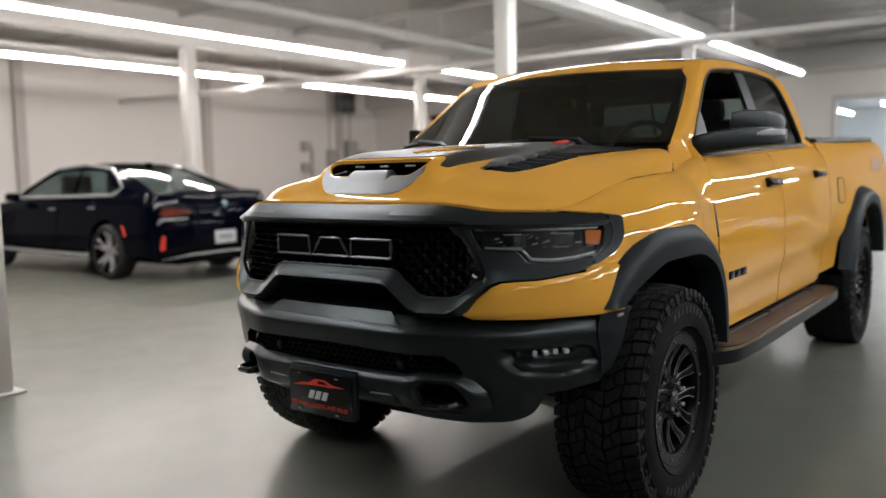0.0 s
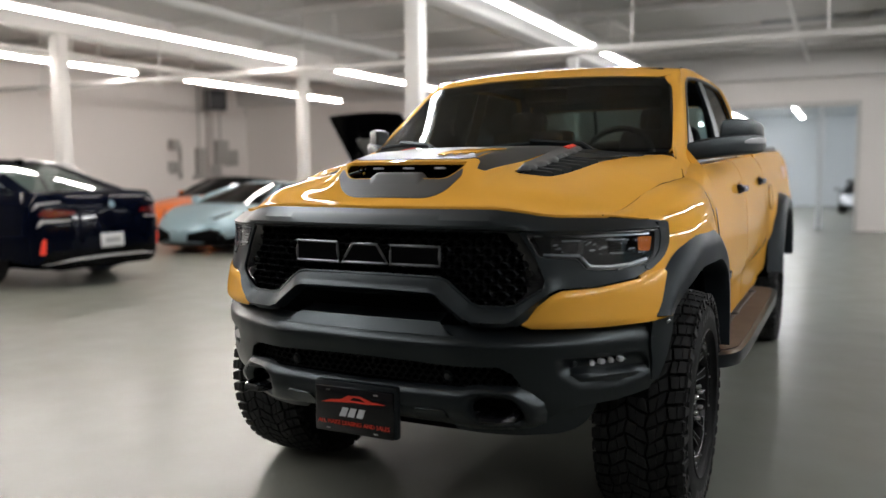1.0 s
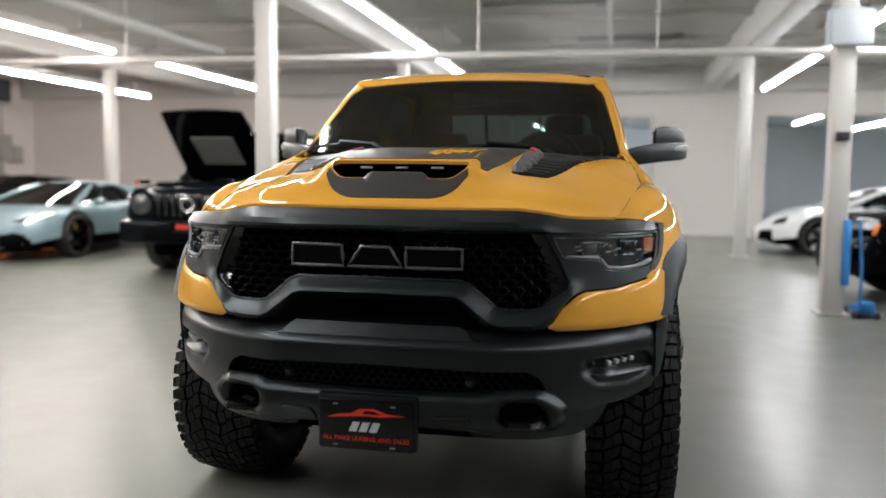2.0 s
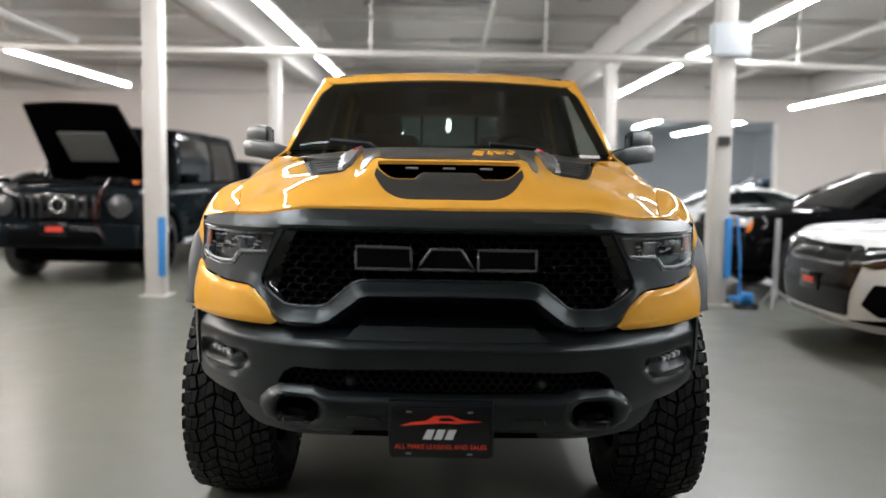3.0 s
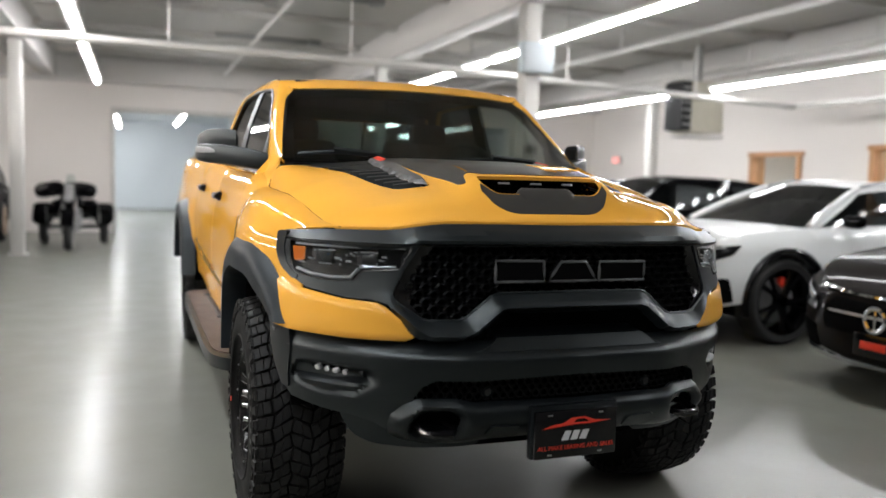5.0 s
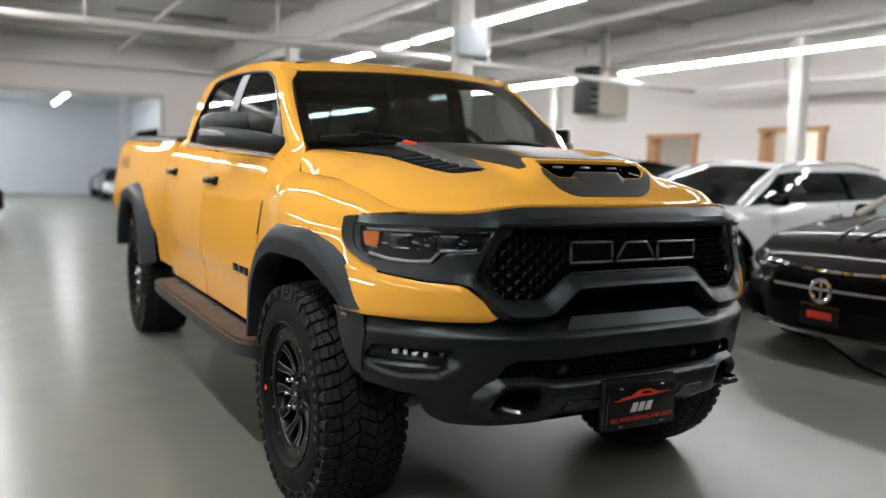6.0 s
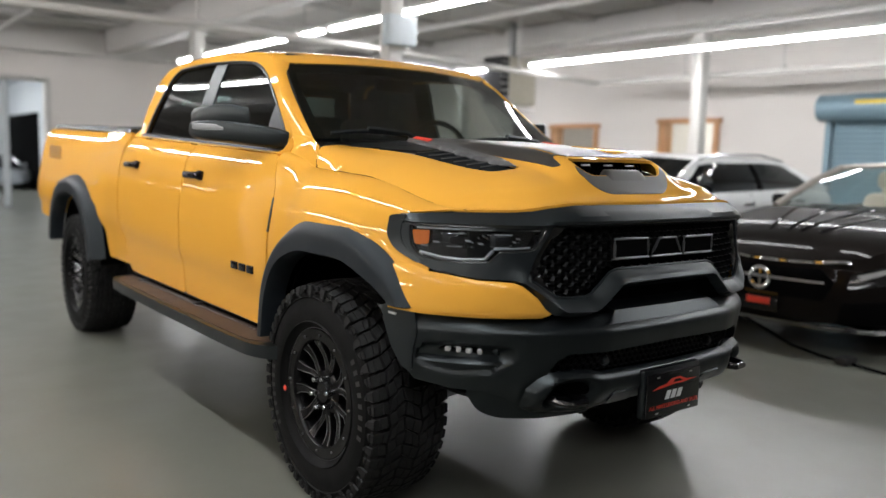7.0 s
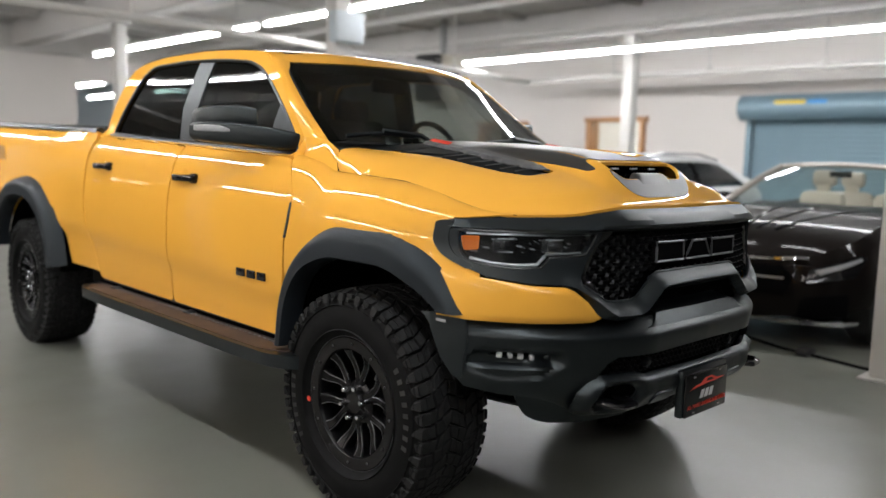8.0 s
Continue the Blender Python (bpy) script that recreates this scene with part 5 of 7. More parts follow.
for x in (-0.306, 0.306):
    part("parking_sensor", Geo().lathe([(0.0, 0.0), (0.012, 0.001), (0.014, 0.004), (0.016, 0.004), (0.019, 0.0), (0.02, 0.02)], (x, -0.852, 0.668), (0, 1, 0), 20), SATIN, bumper, "round parking sensor")
    part("sensor_eye", Geo().lathe([(0.0, 0.0), (0.010, 0.001), (0.011, 0.004)], (x, -0.856, 0.668), (0, 1, 0), 16), mat("sensor_grey", (0.02, 0.021, 0.022), 0.5), bumper)
both("tow_hook", Geo().tube([(0.425, -0.76, 0.552), (0.428, -0.868, 0.550), (0.445, -0.892, 0.549), (0.505, -0.884, 0.549), (0.525, -0.86, 0.550), (0.53, -0.74, 0.552)], 0.013, 8), GLOSSBLK, bumper, "black tow hook")
both("hook_cavity", sheet(hook_hole, lambda x, z: (x, carrier_p(x, z)[1] + 0.1, z), (), 0.05, 0.004, (0, -1, 0)), DARKVOID, bumper)
both("bumper_pad", sheet(rounded([(0.20, 0.515), (0.205, 0.56), (0.31, 0.565), (0.325, 0.53), (0.30, 0.51)], 0.012), lambda x, z: (x, carrier_p(x, z)[1] - 0.008, z), (), 0.03, 0.02, (0, -1, 0)), BLACKPL, bumper)
# fog lamps in their pockets
fog = both("fog_light", sheet(fog_hole, lambda x, z: (x, bump_p(x, z)[1] + 0.03, z), (), 0.03, 0.004, (0, -1, 0)), GLOSSBLK, bumper, "slim led fog light")
LEDGREY = mat("led_grey", (0.62, 0.63, 0.65), 0.2, 0.3)
for f, s in zip(fog, (1, -1)):
    for i in range(4):
        x = 0.738 + i * 0.024
        part("fog_led", Geo().box((s * x, bump_p(x, 0.738)[1] + 0.012, 0.717 + 0.004 * i / 3), (0.016 + 0.004 * (i % 2), 0.02, 0.016), 0.004, Euler((0.2, 0, 0.5 * s * (i % 2) + 0.5 * s)).to_matrix()), LEDGREY, f, "clear led element")
    part("fog_lens", sheet(fog_hole, lambda x, z: (s * x, bump_p(x, z)[1] - 0.001, z), (), 0.04, 0.002, (0, -1, 0)), CLEARGLASS, f)
both("bumper_button", Geo().lathe([(0, 0), (0.014, 0.001), (0.016, 0.004), (0.016, 0.02)], (0.675, bump_p(0.675, 0.715)[1] - 0.003, 0.715), (0.3, 1, 0), 16), SATIN, bumper)
# bumper ends that run back to the wheel
end = rounded([(0.893, 0.852), (0.936, 0.858), (0.934, 0.78), (0.924, 0.70), (0.907, 0.640), (0.890, 0.632), (0.893, 0.70), (0.888, 0.78)], [.008, .01, .03, .03, .01, .01, .03, .03])
both("bumper_end", sheet(end, lambda x, z: (x + 0.006, bump_p(x, min(z, 0.79))[1] - 0.003, z), (), 0.014, 0.012, (1, -0.6, 0)), SATIN, bumper, "dark grey end piece of the bumper")
valance = rounded([(0.30, 0.52), (0.60, 0.56), (0.735, 0.60), (0.74, 0.56), (0.70, 0.49), (0.64, 0.462), (0.50, 0.455), (0.30, 0.47)], 0.03)
both("valance", sheet(valance, lambda x, z: (x, BUMP(x) + 0.10 + 0.3 * (0.56 - z), z), (), 0.03, 0.02, (0, -1, 0)), BLACKPL, bumper, "black valance behind the beam")
both("end_badge", Geo().box((0.936, -0.425, 0.830), (0.006, 0.045, 0.010), 0.002), SILVER, bumper, "small plain badge")
part("skid_plate", Geo().grid(lambda u, v: ((2 * u - 1) * (0.50 - 0.05 * v), -0.76 + 0.7 * v, 0.485 - 0.08 * math.sin(math.pi * v * 0.5)), 8, 6, 0.02, (0, 0, -1)), DARKMETAL, bumper, "dark skid plate")

# licence plate board
plate = part("licence_plate", Geo().box((-0.0125, -0.925, 0.528), (0.312, 0.012, 0.162), 0.006), GLOSSBLK, truck, "black dealer plate with red car outline")
part("plate_holder", Geo().box((-0.0125, -0.905, 0.535), (0.33, 0.03, 0.18), 0.008), BLACKPL, plate)
part("plate_writing", text_mesh("ALL MAKE LEASING AND SALES", 0.0205, 0.0004).moved(pose(-0.0125, -0.9325, 0.484, 90, 0, 0)), REDINK, plate, "red lettering", 30)
sw = [(-0.13, 0.0), (-0.09, 0.012), (-0.05, 0.016), (-0.02, 0.032), (0.03, 0.034), (0.07, 0.02), (0.13, 0.016), (0.08, 0.012), (0.05, 0.009), (0.0, 0.010), (-0.05, 0.006), (-0.1, 0.002)]
win = [(-0.012, 0.016), (0.0, 0.027), (0.028, 0.027), (0.05, 0.016)]
part("plate_emblem", sheet(sw, lambda x, z: (x - 0.0125, -0.9325, z + 0.55), [win], 0.02, 0.0008, (0, -1, 0)), REDINK, plate, "red car outline")
for x in (-0.045, -0.012, 0.022):
    part("plate_mark", Geo().prism([(x - 0.018, 0.508), (x + 0.008, 0.508), (x + 0.02, 0.539), (x - 0.004, 0.539)], lambda u, v, d: (u - 0.006, -0.9325 + d, v), 0.0008), WHITEINK, plate, "plain silver shapes")
for x in (-0.1, 0.09):
    for z in (0.595, 0.462):
        part("plate_screw", Geo().box((x - 0.0125, -0.932, z), (0.018, 0.004, 0.006), 0.001), CHROME, plate)

# ---- flares, wheels, steps, mirrors, handles ----
O_F = [(0.52, 0.60), (0.49, 0.80), (0.41, 0.96), (0.25, 1.085), (0.08, 1.132), (-0.14, 1.13), (-0.33, 1.055), (-0.44, 0.95), (-0.495, 0.874)]
I_F = [(0.455, 0.60), (0.425, 0.76), (0.36, 0.88), (0.25, 0.962), (0.08, 1.003), (-0.12, 1.0), (-0.28, 0.945), (-0.355, 0.895), (-0.385, 0.868)]


def path_at(pts, t):
    fy, fz = curve([(i / (len(pts) - 1), p[0]) for i, p in enumerate(pts)]), curve([(i / (len(pts) - 1), p[1]) for i, p in enumerate(pts)])
    return fy(t), fz(t)


SECT_A = curve([(0, 0.0), (0.12, 0.03), (0.45, 0.35), (0.8, 0.9), (1.0, 1.0)])


FLARE_X = curve([(-0.5, 0.952), (-0.4, 0.974), (-0.3, 0.996), (0, 1.03), (0.3, 1.036), (0.6, 1.025)])


def flare_geo(o, i, y0, xb, xmax):
    def f(u, v):
        oy, oz = path_at(o, u)
        iy, iz = path_at(i, u)
        xm = FLARE_X(oy) if y0 == 0 else xmax
        xb = min(xm - 0.02, fender_p(oy, 0.95)[0] - 0.015) if y0 == 0 else 0.965
        if v < 0.8:
            w = v / 0.8
            a = w
            x = xb + (xm - xb) * min(1.0, (w / 0.45)) if w < 0.45 else xm
            x = xb + (xm - xb) * (1 - (1 - min(1, w / 0.5)) ** 2.2)
            return (x, y0 + oy + (iy - oy) * a, oz + (iz - oz) * a)
        w = (v - 0.8) / 0.2
        return (xm - 0.10 * w, y0 + iy, iz)
    return Geo().grid(f, 40, 12, 0.006, (1, 0, 0))


O_F = [(y - 0.025, z - 0.016) for y, z in O_F]
I_F = [(y - 0.025, z - 0.012) for y, z in I_F]
both("wheel_flare", flare_geo(O_F, I_F, 0.0, 0.975, 1.085), FLARE, truck, "dark grey wheel arch flare")
both("wheel_flare", flare_geo([(-0.66, 0.62), (-0.60, 0.80), (-0.48, 1.0), (-0.25, 1.14), (0, 1.175), (0.25, 1.15), (0.46, 1.03), (0.58, 0.86), (0.62, 0.70)], [(-0.56, 0.60), (-0.50, 0.78), (-0.40, 0.91), (-0.22, 1.01), (0, 1.04), (0.22, 1.01), (0.39, 0.91), (0.5, 0.76), (0.53, 0.64)], 3.66, 0.965, 1.065), FLARE, truck, "dark grey wheel arch flare")
# arch liners coloured near-black to stand in for the shade inside
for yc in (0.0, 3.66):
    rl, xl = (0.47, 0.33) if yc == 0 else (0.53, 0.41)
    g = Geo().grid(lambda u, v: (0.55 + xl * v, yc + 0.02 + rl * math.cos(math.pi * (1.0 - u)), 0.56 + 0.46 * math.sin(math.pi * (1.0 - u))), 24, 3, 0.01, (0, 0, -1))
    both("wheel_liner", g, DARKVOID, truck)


TYRE_R, TYRE_W, TREAD_N = 0.442, 0.325, 52


def carcass_geo():
    """Carcass of an off-road tyre; axis along x, outer face at +x."""
    h = TYRE_W / 2
    prof = [(0.246, -h + 0.03), (0.27, -h + 0.012), (0.32, -h - 0.004), (0.37, -h + 0.002), (0.405, -h + 0.010), (0.420, -h + 0.030), (0.427, 0), (0.420, h - 0.030), (0.405, h - 0.010), (0.385, h - 0.002), (0.381, h + 0.004), (0.377, h - 0.001), (0.345, h + 0.006), (0.31, h + 0.008), (0.289, h + 0.002), (0.285, h + 0.007), (0.281, h - 0.003), (0.27, h - 0.012), (0.246, h - 0.03)]
    g = Geo().lathe(prof, (0, 0, 0), (1, 0, 0), 72, False)
    g.f = [f for f in g.f if len(f) < 10]
    return g


# borders of the five tread columns, and how far each border runs on round the tyre, in blocks
TREAD_X, TREAD_A = (-0.160, -0.101, -0.036, 0.036, 0.101, 0.160), (0.0, 0.22, 0.95, 0.30, 1.05, 1.25)


def block_geos():
    """Tread blocks at the top of the tyre: two kinds for each of the five columns."""
    h, da = TYRE_W / 2, 2 * math.pi / TREAD_N

    def at(x, a, rr):
        rr -= 0.020 * abs(x / h) ** 4
        return (x, rr * math.sin(a), rr * math.cos(a))

    def shrunk(pts, d):
        """The polygon drawn in by d metres on every side."""
        flat = [Vector((x, a * TYRE_R)) for x, a in pts]
        c = sum(flat, Vector((0, 0))) / len(flat)
        out = []
        for i, q in enumerate(flat):
            e0, e1 = (q - flat[i - 1]).normalized(), (flat[(i + 1) % len(flat)] - q).normalized()
            n0, n1 = Vector((-e0.y, e0.x)), Vector((-e1.y, e1.x))
            n0 = n0 if n0.dot(c - q) > 0 else -n0
            n1 = n1 if n1.dot(c - q) > 0 else -n1
            m = n0 + n1
            out.append(q + m * (d / max(0.5, m.dot(n0))))
        return [(q.x, q.y / TYRE_R) for q in out]

    out = []
    for c in range(5):
        x0, x1, a0, a1 = TREAD_X[c], TREAD_X[c + 1], TREAD_A[c], TREAD_A[c + 1]
        for par in (0, 1):
            # the borders between columns step in and out from block to block
            w0, w1 = (0.007 if (par + c) % 2 else -0.007) * (c > 0), (0.007 if (par + c + 1) % 2 else -0.007) * (c < 4)
            corners = [(x0 + w0, a0 * da), (x1 + w1, a1 * da), (x1 - w1 * 0.3, (a1 + 1) * da), (x0 - w0 * 0.3, (a0 + 1) * da)]
            g = Geo()
            edge = c in (0, 4)
            # a thin crooked sipe parts each block
            f = 0.5 + (0.08 if par else -0.06)
            p, q = Vector(corners[0]).lerp(Vector(corners[1]), f), Vector(corners[3]).lerp(Vector(corners[2]), 1 - f if not edge else f)
            b, d = tuple(p), tuple(q)
            gap = 0.0052 if edge else 0.0040
            inner = 0.0012
            for poly, side in (([corners[0], b, d, corners[3]], 0), ([b, corners[1], corners[2], d], 1)):
                sh = shrunk(poly, gap)
                # the sipe's own side is drawn in less
                i0, i1 = (1, 2) if side == 0 else (0, 3)
                s0, s1 = Vector(sh[i0]), Vector(sh[i1])
                shift = (gap - inner) * (1 if side == 0 else -1)
                sh[i0], sh[i1] = (s0.x + shift, s0.y), (s1.x + shift, s1.y)
                k = 4
                ca = Vector((sum(v[0] for v in sh) / 4, sum(v[1] for v in sh) / 4))
                top = [tuple(Vector(v).lerp(ca, 0.07)) for v in sh]
                vs = [at(x, a, 0.415) for x, a in sh] + [at(x, a, TYRE_R - 0.002) for x, a in sh] + [at(x, a, TYRE_R) for x, a in top]
                g.add(vs, [(8, 9, 10, 11)] + [(r * k + i, r * k + (i + 1) % k, (r + 1) * k + (i + 1) % k, (r + 1) * k + i) for r in (0, 1) for i in range(k)])
            if edge:
                # lug that runs over the shoulder down the sidewall, long and short in turn
                s = -1 if c == 0 else 1
                am = (TREAD_A[0 if c == 0 else 5] + 0.5) * da
                r1, ww = (0.384, 0.30) if par else (0.400, 0.36)
                for r0, r2, wa, wb, sh in ((0.428, r1 + 0.012, 0.38, ww, 0.0), (r1 + 0.009, r1 - 0.004, ww * 0.9, ww * 0.35, 0.18 if par else -0.18)):
                    vs = []
                    for rr, wd, off in ((r0, wa, 0.0), (r2, wb, sh)):
                        xo = s * (h - 0.006 + 0.005 * (rr < 0.41))
                        vs += [(xo, rr * math.sin(am + (t + off) * da), rr * math.cos(am + (t + off) * da)) for t in (-wd, wd)]
                        vs += [(xo + s * 0.007, rr * math.sin(am + (t * 0.8 + off) * da), rr * math.cos(am + (t * 0.8 + off) * da)) for t in (-wd, wd)]
                    g.add(vs, [(2, 3, 7, 6), (0, 2, 6, 4), (1, 3, 7, 5), (0, 1, 3, 2), (4, 5, 7, 6)])
            out.append(g)
    return out


def tread_places():
    """Kind of block and its angle, all round the tyre."""
    da = 2 * math.pi / TREAD_N
    return [(2 * c + i % 2, i * da) for i in range(TREAD_N) for c in range(5)]


def rim_geo():
    dish, spokes, edges = Geo(), Geo(), Geo()
    ring = [(0.250, -0.02), (0.260, -0.004), (0.261, 0.006), (0.254, 0.012), (0.212, 0.010), (0.206, 0.002), (0.200, -0.05), (0.196, -0.17), (0.24, -0.18)]
    dish.lathe(ring, (0, 0, 0), (1, 0, 0), 56, True)
    return dish


def spoke_geo():
    """One forked spoke: two bevelled arms that part towards the rim, and the bright edge of each."""
    s, e = Geo(), Geo()
    for d in (-1, 1):
        pts = [(0.050 + 0.154 * t, d * (0.16 * (1 - t) + 0.27 * smooth(0.15, 0.95, t)), -0.030 - 0.022 * math.sin(math.pi * t * 0.9) + 0.026 * t) for t in np.linspace(0, 1, 8)]
        wd = [0.024, 0.022, 0.020, 0.019, 0.019, 0.021, 0.025, 0.032]
        vs = []
        for (rr, a, x), wi in zip(pts, wd):
            for q, dx in ((-wi, -0.045), (-wi * 0.8, -0.006), (-wi * 0.45, 0.0), (wi * 0.45, 0.0), (wi * 0.8, -0.006), (wi, -0.045)):
                vs.append((x + dx, rr * math.sin(a) + q * math.cos(a), rr * math.cos(a) - q * math.sin(a)))
        s.add(vs, [(k * 6 + q, k * 6 + q + 1, k * 6 + q + 7, k * 6 + q + 6) for k in range(7) for q in range(5)])
        for k2 in (-0.62, 0.62):
            e.tube([(x - 0.002, rr * math.sin(a) + k2 * wi * math.cos(a), rr * math.cos(a) - k2 * wi * math.sin(a)) for (rr, a, x), wi in zip(pts, wd)][2:], 0.0016, 5)
    # web that joins the arms near the hub
    s.add([(-0.05, 0.085 * math.sin(-0.2), 0.085 * math.cos(0.2)), (-0.05, 0.085 * math.sin(0.2), 0.085 * math.cos(0.2)), (-0.062, 0.125 * math.sin(0.1), 0.12), (-0.062, -0.125 * math.sin(0.1), 0.12)], [(0, 1, 2, 3)])
    return s, e


T_ME, R_ME = mesh_of("tyre", carcass_geo(), RUBBER, 30), mesh_of("wheel", rim_geo(), RIMBLK)
BLOCKS = block_geos()
BLOCK_ME = [mesh_of("tread_block", g, TREADRUB, 30) for g in BLOCKS]
g = Geo()
for kind, a in tread_places():
    g.join(BLOCKS[kind], Matrix.Rotation(-a, 4, "X"))
TREAD_ME = mesh_of("tread", g, TREADRUB, 30)
sg, eg = spoke_geo()
S_ME, E_ME = mesh_of("spoke", sg, RIMBLK, 25), mesh_of("spoke_edge", eg, RIMEDGE)
LIP_ME = mesh_of("rim_lip", Geo().tube([(0.008, 0.259 * math.sin(a), 0.259 * math.cos(a)) for a in np.linspace(0, 2 * math.pi, 56, endpoint=False)], 0.0016, 5, True), RIMEDGE)
H_ME = mesh_of("hub", Geo().lathe([(0.085, -0.10), (0.085, -0.045), (0.07, -0.035), (0.05, -0.033), (0.045, -0.028), (0.04, -0.018), (0.0, -0.016)], (0, 0, 0), (1, 0, 0), 32), RIMBLK)
B_ME = mesh_of("bolt", Geo().lathe([(0.0048, 0.0), (0.0048, 0.003), (0.003, 0.0045), (0.0, 0.0045)], (0, 0, 0), (1, 0, 0), 8), RIMEDGE)
N_ME = mesh_of("lug_nut", Geo().lathe([(0.011, 0.0), (0.011, 0.03), (0.008, 0.036), (0.0, 0.038)], (0, 0, 0), (1, 0, 0), 10), CHROME)
D_ME = mesh_of("brake_disc", Geo().lathe([(0.0, -0.14), (0.175, -0.14), (0.175, -0.155), (0, -0.155)], (0, 0, 0), (1, 0, 0), 32), GREYMETAL)
W_BARS = []
for a0, nn in ((math.radians(40), 8), (math.radians(220), 8)):
    W_BARS.append(Geo())
    for i in range(nn):
        a = a0 + i * 0.115
        W_BARS[-1].add([(0, r * math.sin(a + t), r * math.cos(a + t)) for r, t in ((0.335, -0.028), (0.335, 0.022), (0.362, 0.022), (0.362, -0.028))], [(0, 1, 2, 3)])
PRINT = mat("worn_rubber_print", (0.012, 0.012, 0.012), 0.5)
L_MES = [mesh_of("sidewall_bar", g, PRINT) for g in W_BARS]


for s in (1, -1):
    for yc, x in ((0.02, 0.83), (WB, 0.84)):
        turn = pose(s * x, yc, 0.436, 20 + 37 * s + yc * 11, 0, 0 if s > 0 else 180)
        w = child("wheel", R_ME, truck, turn @ Matrix.Translation((0.135, 0, 0)), "black beadlock-style wheel")
        ty = child("tyre", T_ME, truck, turn, "black off-road tyre with deep tread blocks")
        if s < 0 and yc < 1:
            for kind, a in tread_places():
                child("tread_block", BLOCK_ME[kind], ty, Matrix.Rotation(-a, 4, "X"))
        else:
            tagged(child("tread", TREAD_ME, ty, Matrix()), kind="stuff")
        child("hub", H_ME, w, pose(0.012, 0, 0))
        child("rim_lip", LIP_ME, w, Matrix(), "thin bright rim lip")
        for i in range(6):
            at_spoke = pose(0.012, 0, 0, 60 * i + 11, 0, 0)
            child("spoke", S_ME, w, at_spoke, "black forked spoke")
            child("spoke_edge", E_ME, w, at_spoke, "bare edges of the spoke")
        child("brake_disc", D_ME, w, pose(0, 0, 0))
        for me in L_MES:
            tagged(child("sidewall_bar", me, w, pose(0.0345, 0, 0), "plain bars of worn lettering"), kind="stuff")
        for i in range(12):
            a = 2 * math.pi * (i + 0.5) / 12
            child("bolt", B_ME, w, pose(0.011, 0.233 * math.sin(a), 0.233 * math.cos(a)))
        for i in range(6):
            a = 2 * math.pi * i / 6
            child("lug_nut", N_ME, w, pose(-0.022, 0.062 * math.sin(a), 0.062 * math.cos(a)))
part("tyre_dot", Geo().lathe([(0.0, 0.004), (0.010, 0.003), (0.012, 0.0)], (-1.004, 0.249, 0.407), (-1, 0, 0), 12), REDINK, truck, "red paint dot on the tyre")
for yc in (0.0, WB):
    part("axle", Geo().cyl((-0.8, yc, 0.42), (0.8, yc, 0.42), 0.05, 12).lathe([(0.0, -0.15), (0.12, -0.08), (0.15, 0), (0.12, 0.08), (0, 0.15)], (-0.1, yc, 0.42), (1, 0, 0), 16), DARKMETAL, truck)
part("chassis", Geo().box((0.45, 1.9, 0.58), (0.1, 5.2, 0.14), 0.01).box((-0.45, 1.9, 0.58), (0.1, 5.2, 0.14), 0.01).box((0, 1.2, 0.5), (0.5, 1.6, 0.2), 0.05), DARKMETAL, truck)
both("lower_arm", Geo().tube([(0.35, -0.1, 0.40), (0.72, -0.03, 0.33)], 0.03, 8).tube([(0.35, 0.2, 0.40), (0.72, 0.03, 0.33)], 0.03, 8), GREYMETAL, truck, "grey suspension arm")

# side steps
step_out = rounded([(0.905, 0.30), (1.02, 0.33), (1.075, 0.45), (1.085, 0.7), (1.085, 2.2), (1.07, 2.48), (1.02, 2.58), (0.905, 2.60)], [.02, .06, .06, .1, .1, .06, .05, .02])
steps = both("side_step", sheet(step_out, lambda x, y: (x, y, 0.562), (), 0.12, 0.055, (0, 0, 1)), BLACKPL, truck, "black side step")
tread = rounded([(0.915, 0.40), (1.0, 0.42), (1.055, 0.52), (1.06, 0.7), (1.06, 2.2), (1.05, 2.42), (1.0, 2.52), (0.915, 2.53)], 0.04)
stud = Geo()
for i in range(44):
    stud.cyl((0.945, 0.55 + i * 0.042, 0.565), (0.945, 0.55 + i * 0.042, 0.570), 0.006, 6)
for st, s in zip(steps, (1, -1)):
    tg = sheet(tread, lambda x, y: (x, y, 0.5665), (), 0.2, 0.004, (0, 0, 1))
    part("step_tread", tg if s == 1 else tg.mirrored(), STEPTOP, st, "brown ribbed tread strip")
    tagged(part("step_studs", stud if s == 1 else stud.mirrored(), SILVER, st, "row of small studs"), kind="stuff")
    for y in (0.6, 1.4, 2.3):
        part("bracket", Geo().box((s * 0.86, y, 0.55), (0.2, 0.06, 0.05), 0.01), DARKMETAL, st)
both("sill_trim", Geo().tube([(0.915, 0.55, 0.605), (0.915, 2.5, 0.605)], 0.02, 6), BLACKPL, truck)


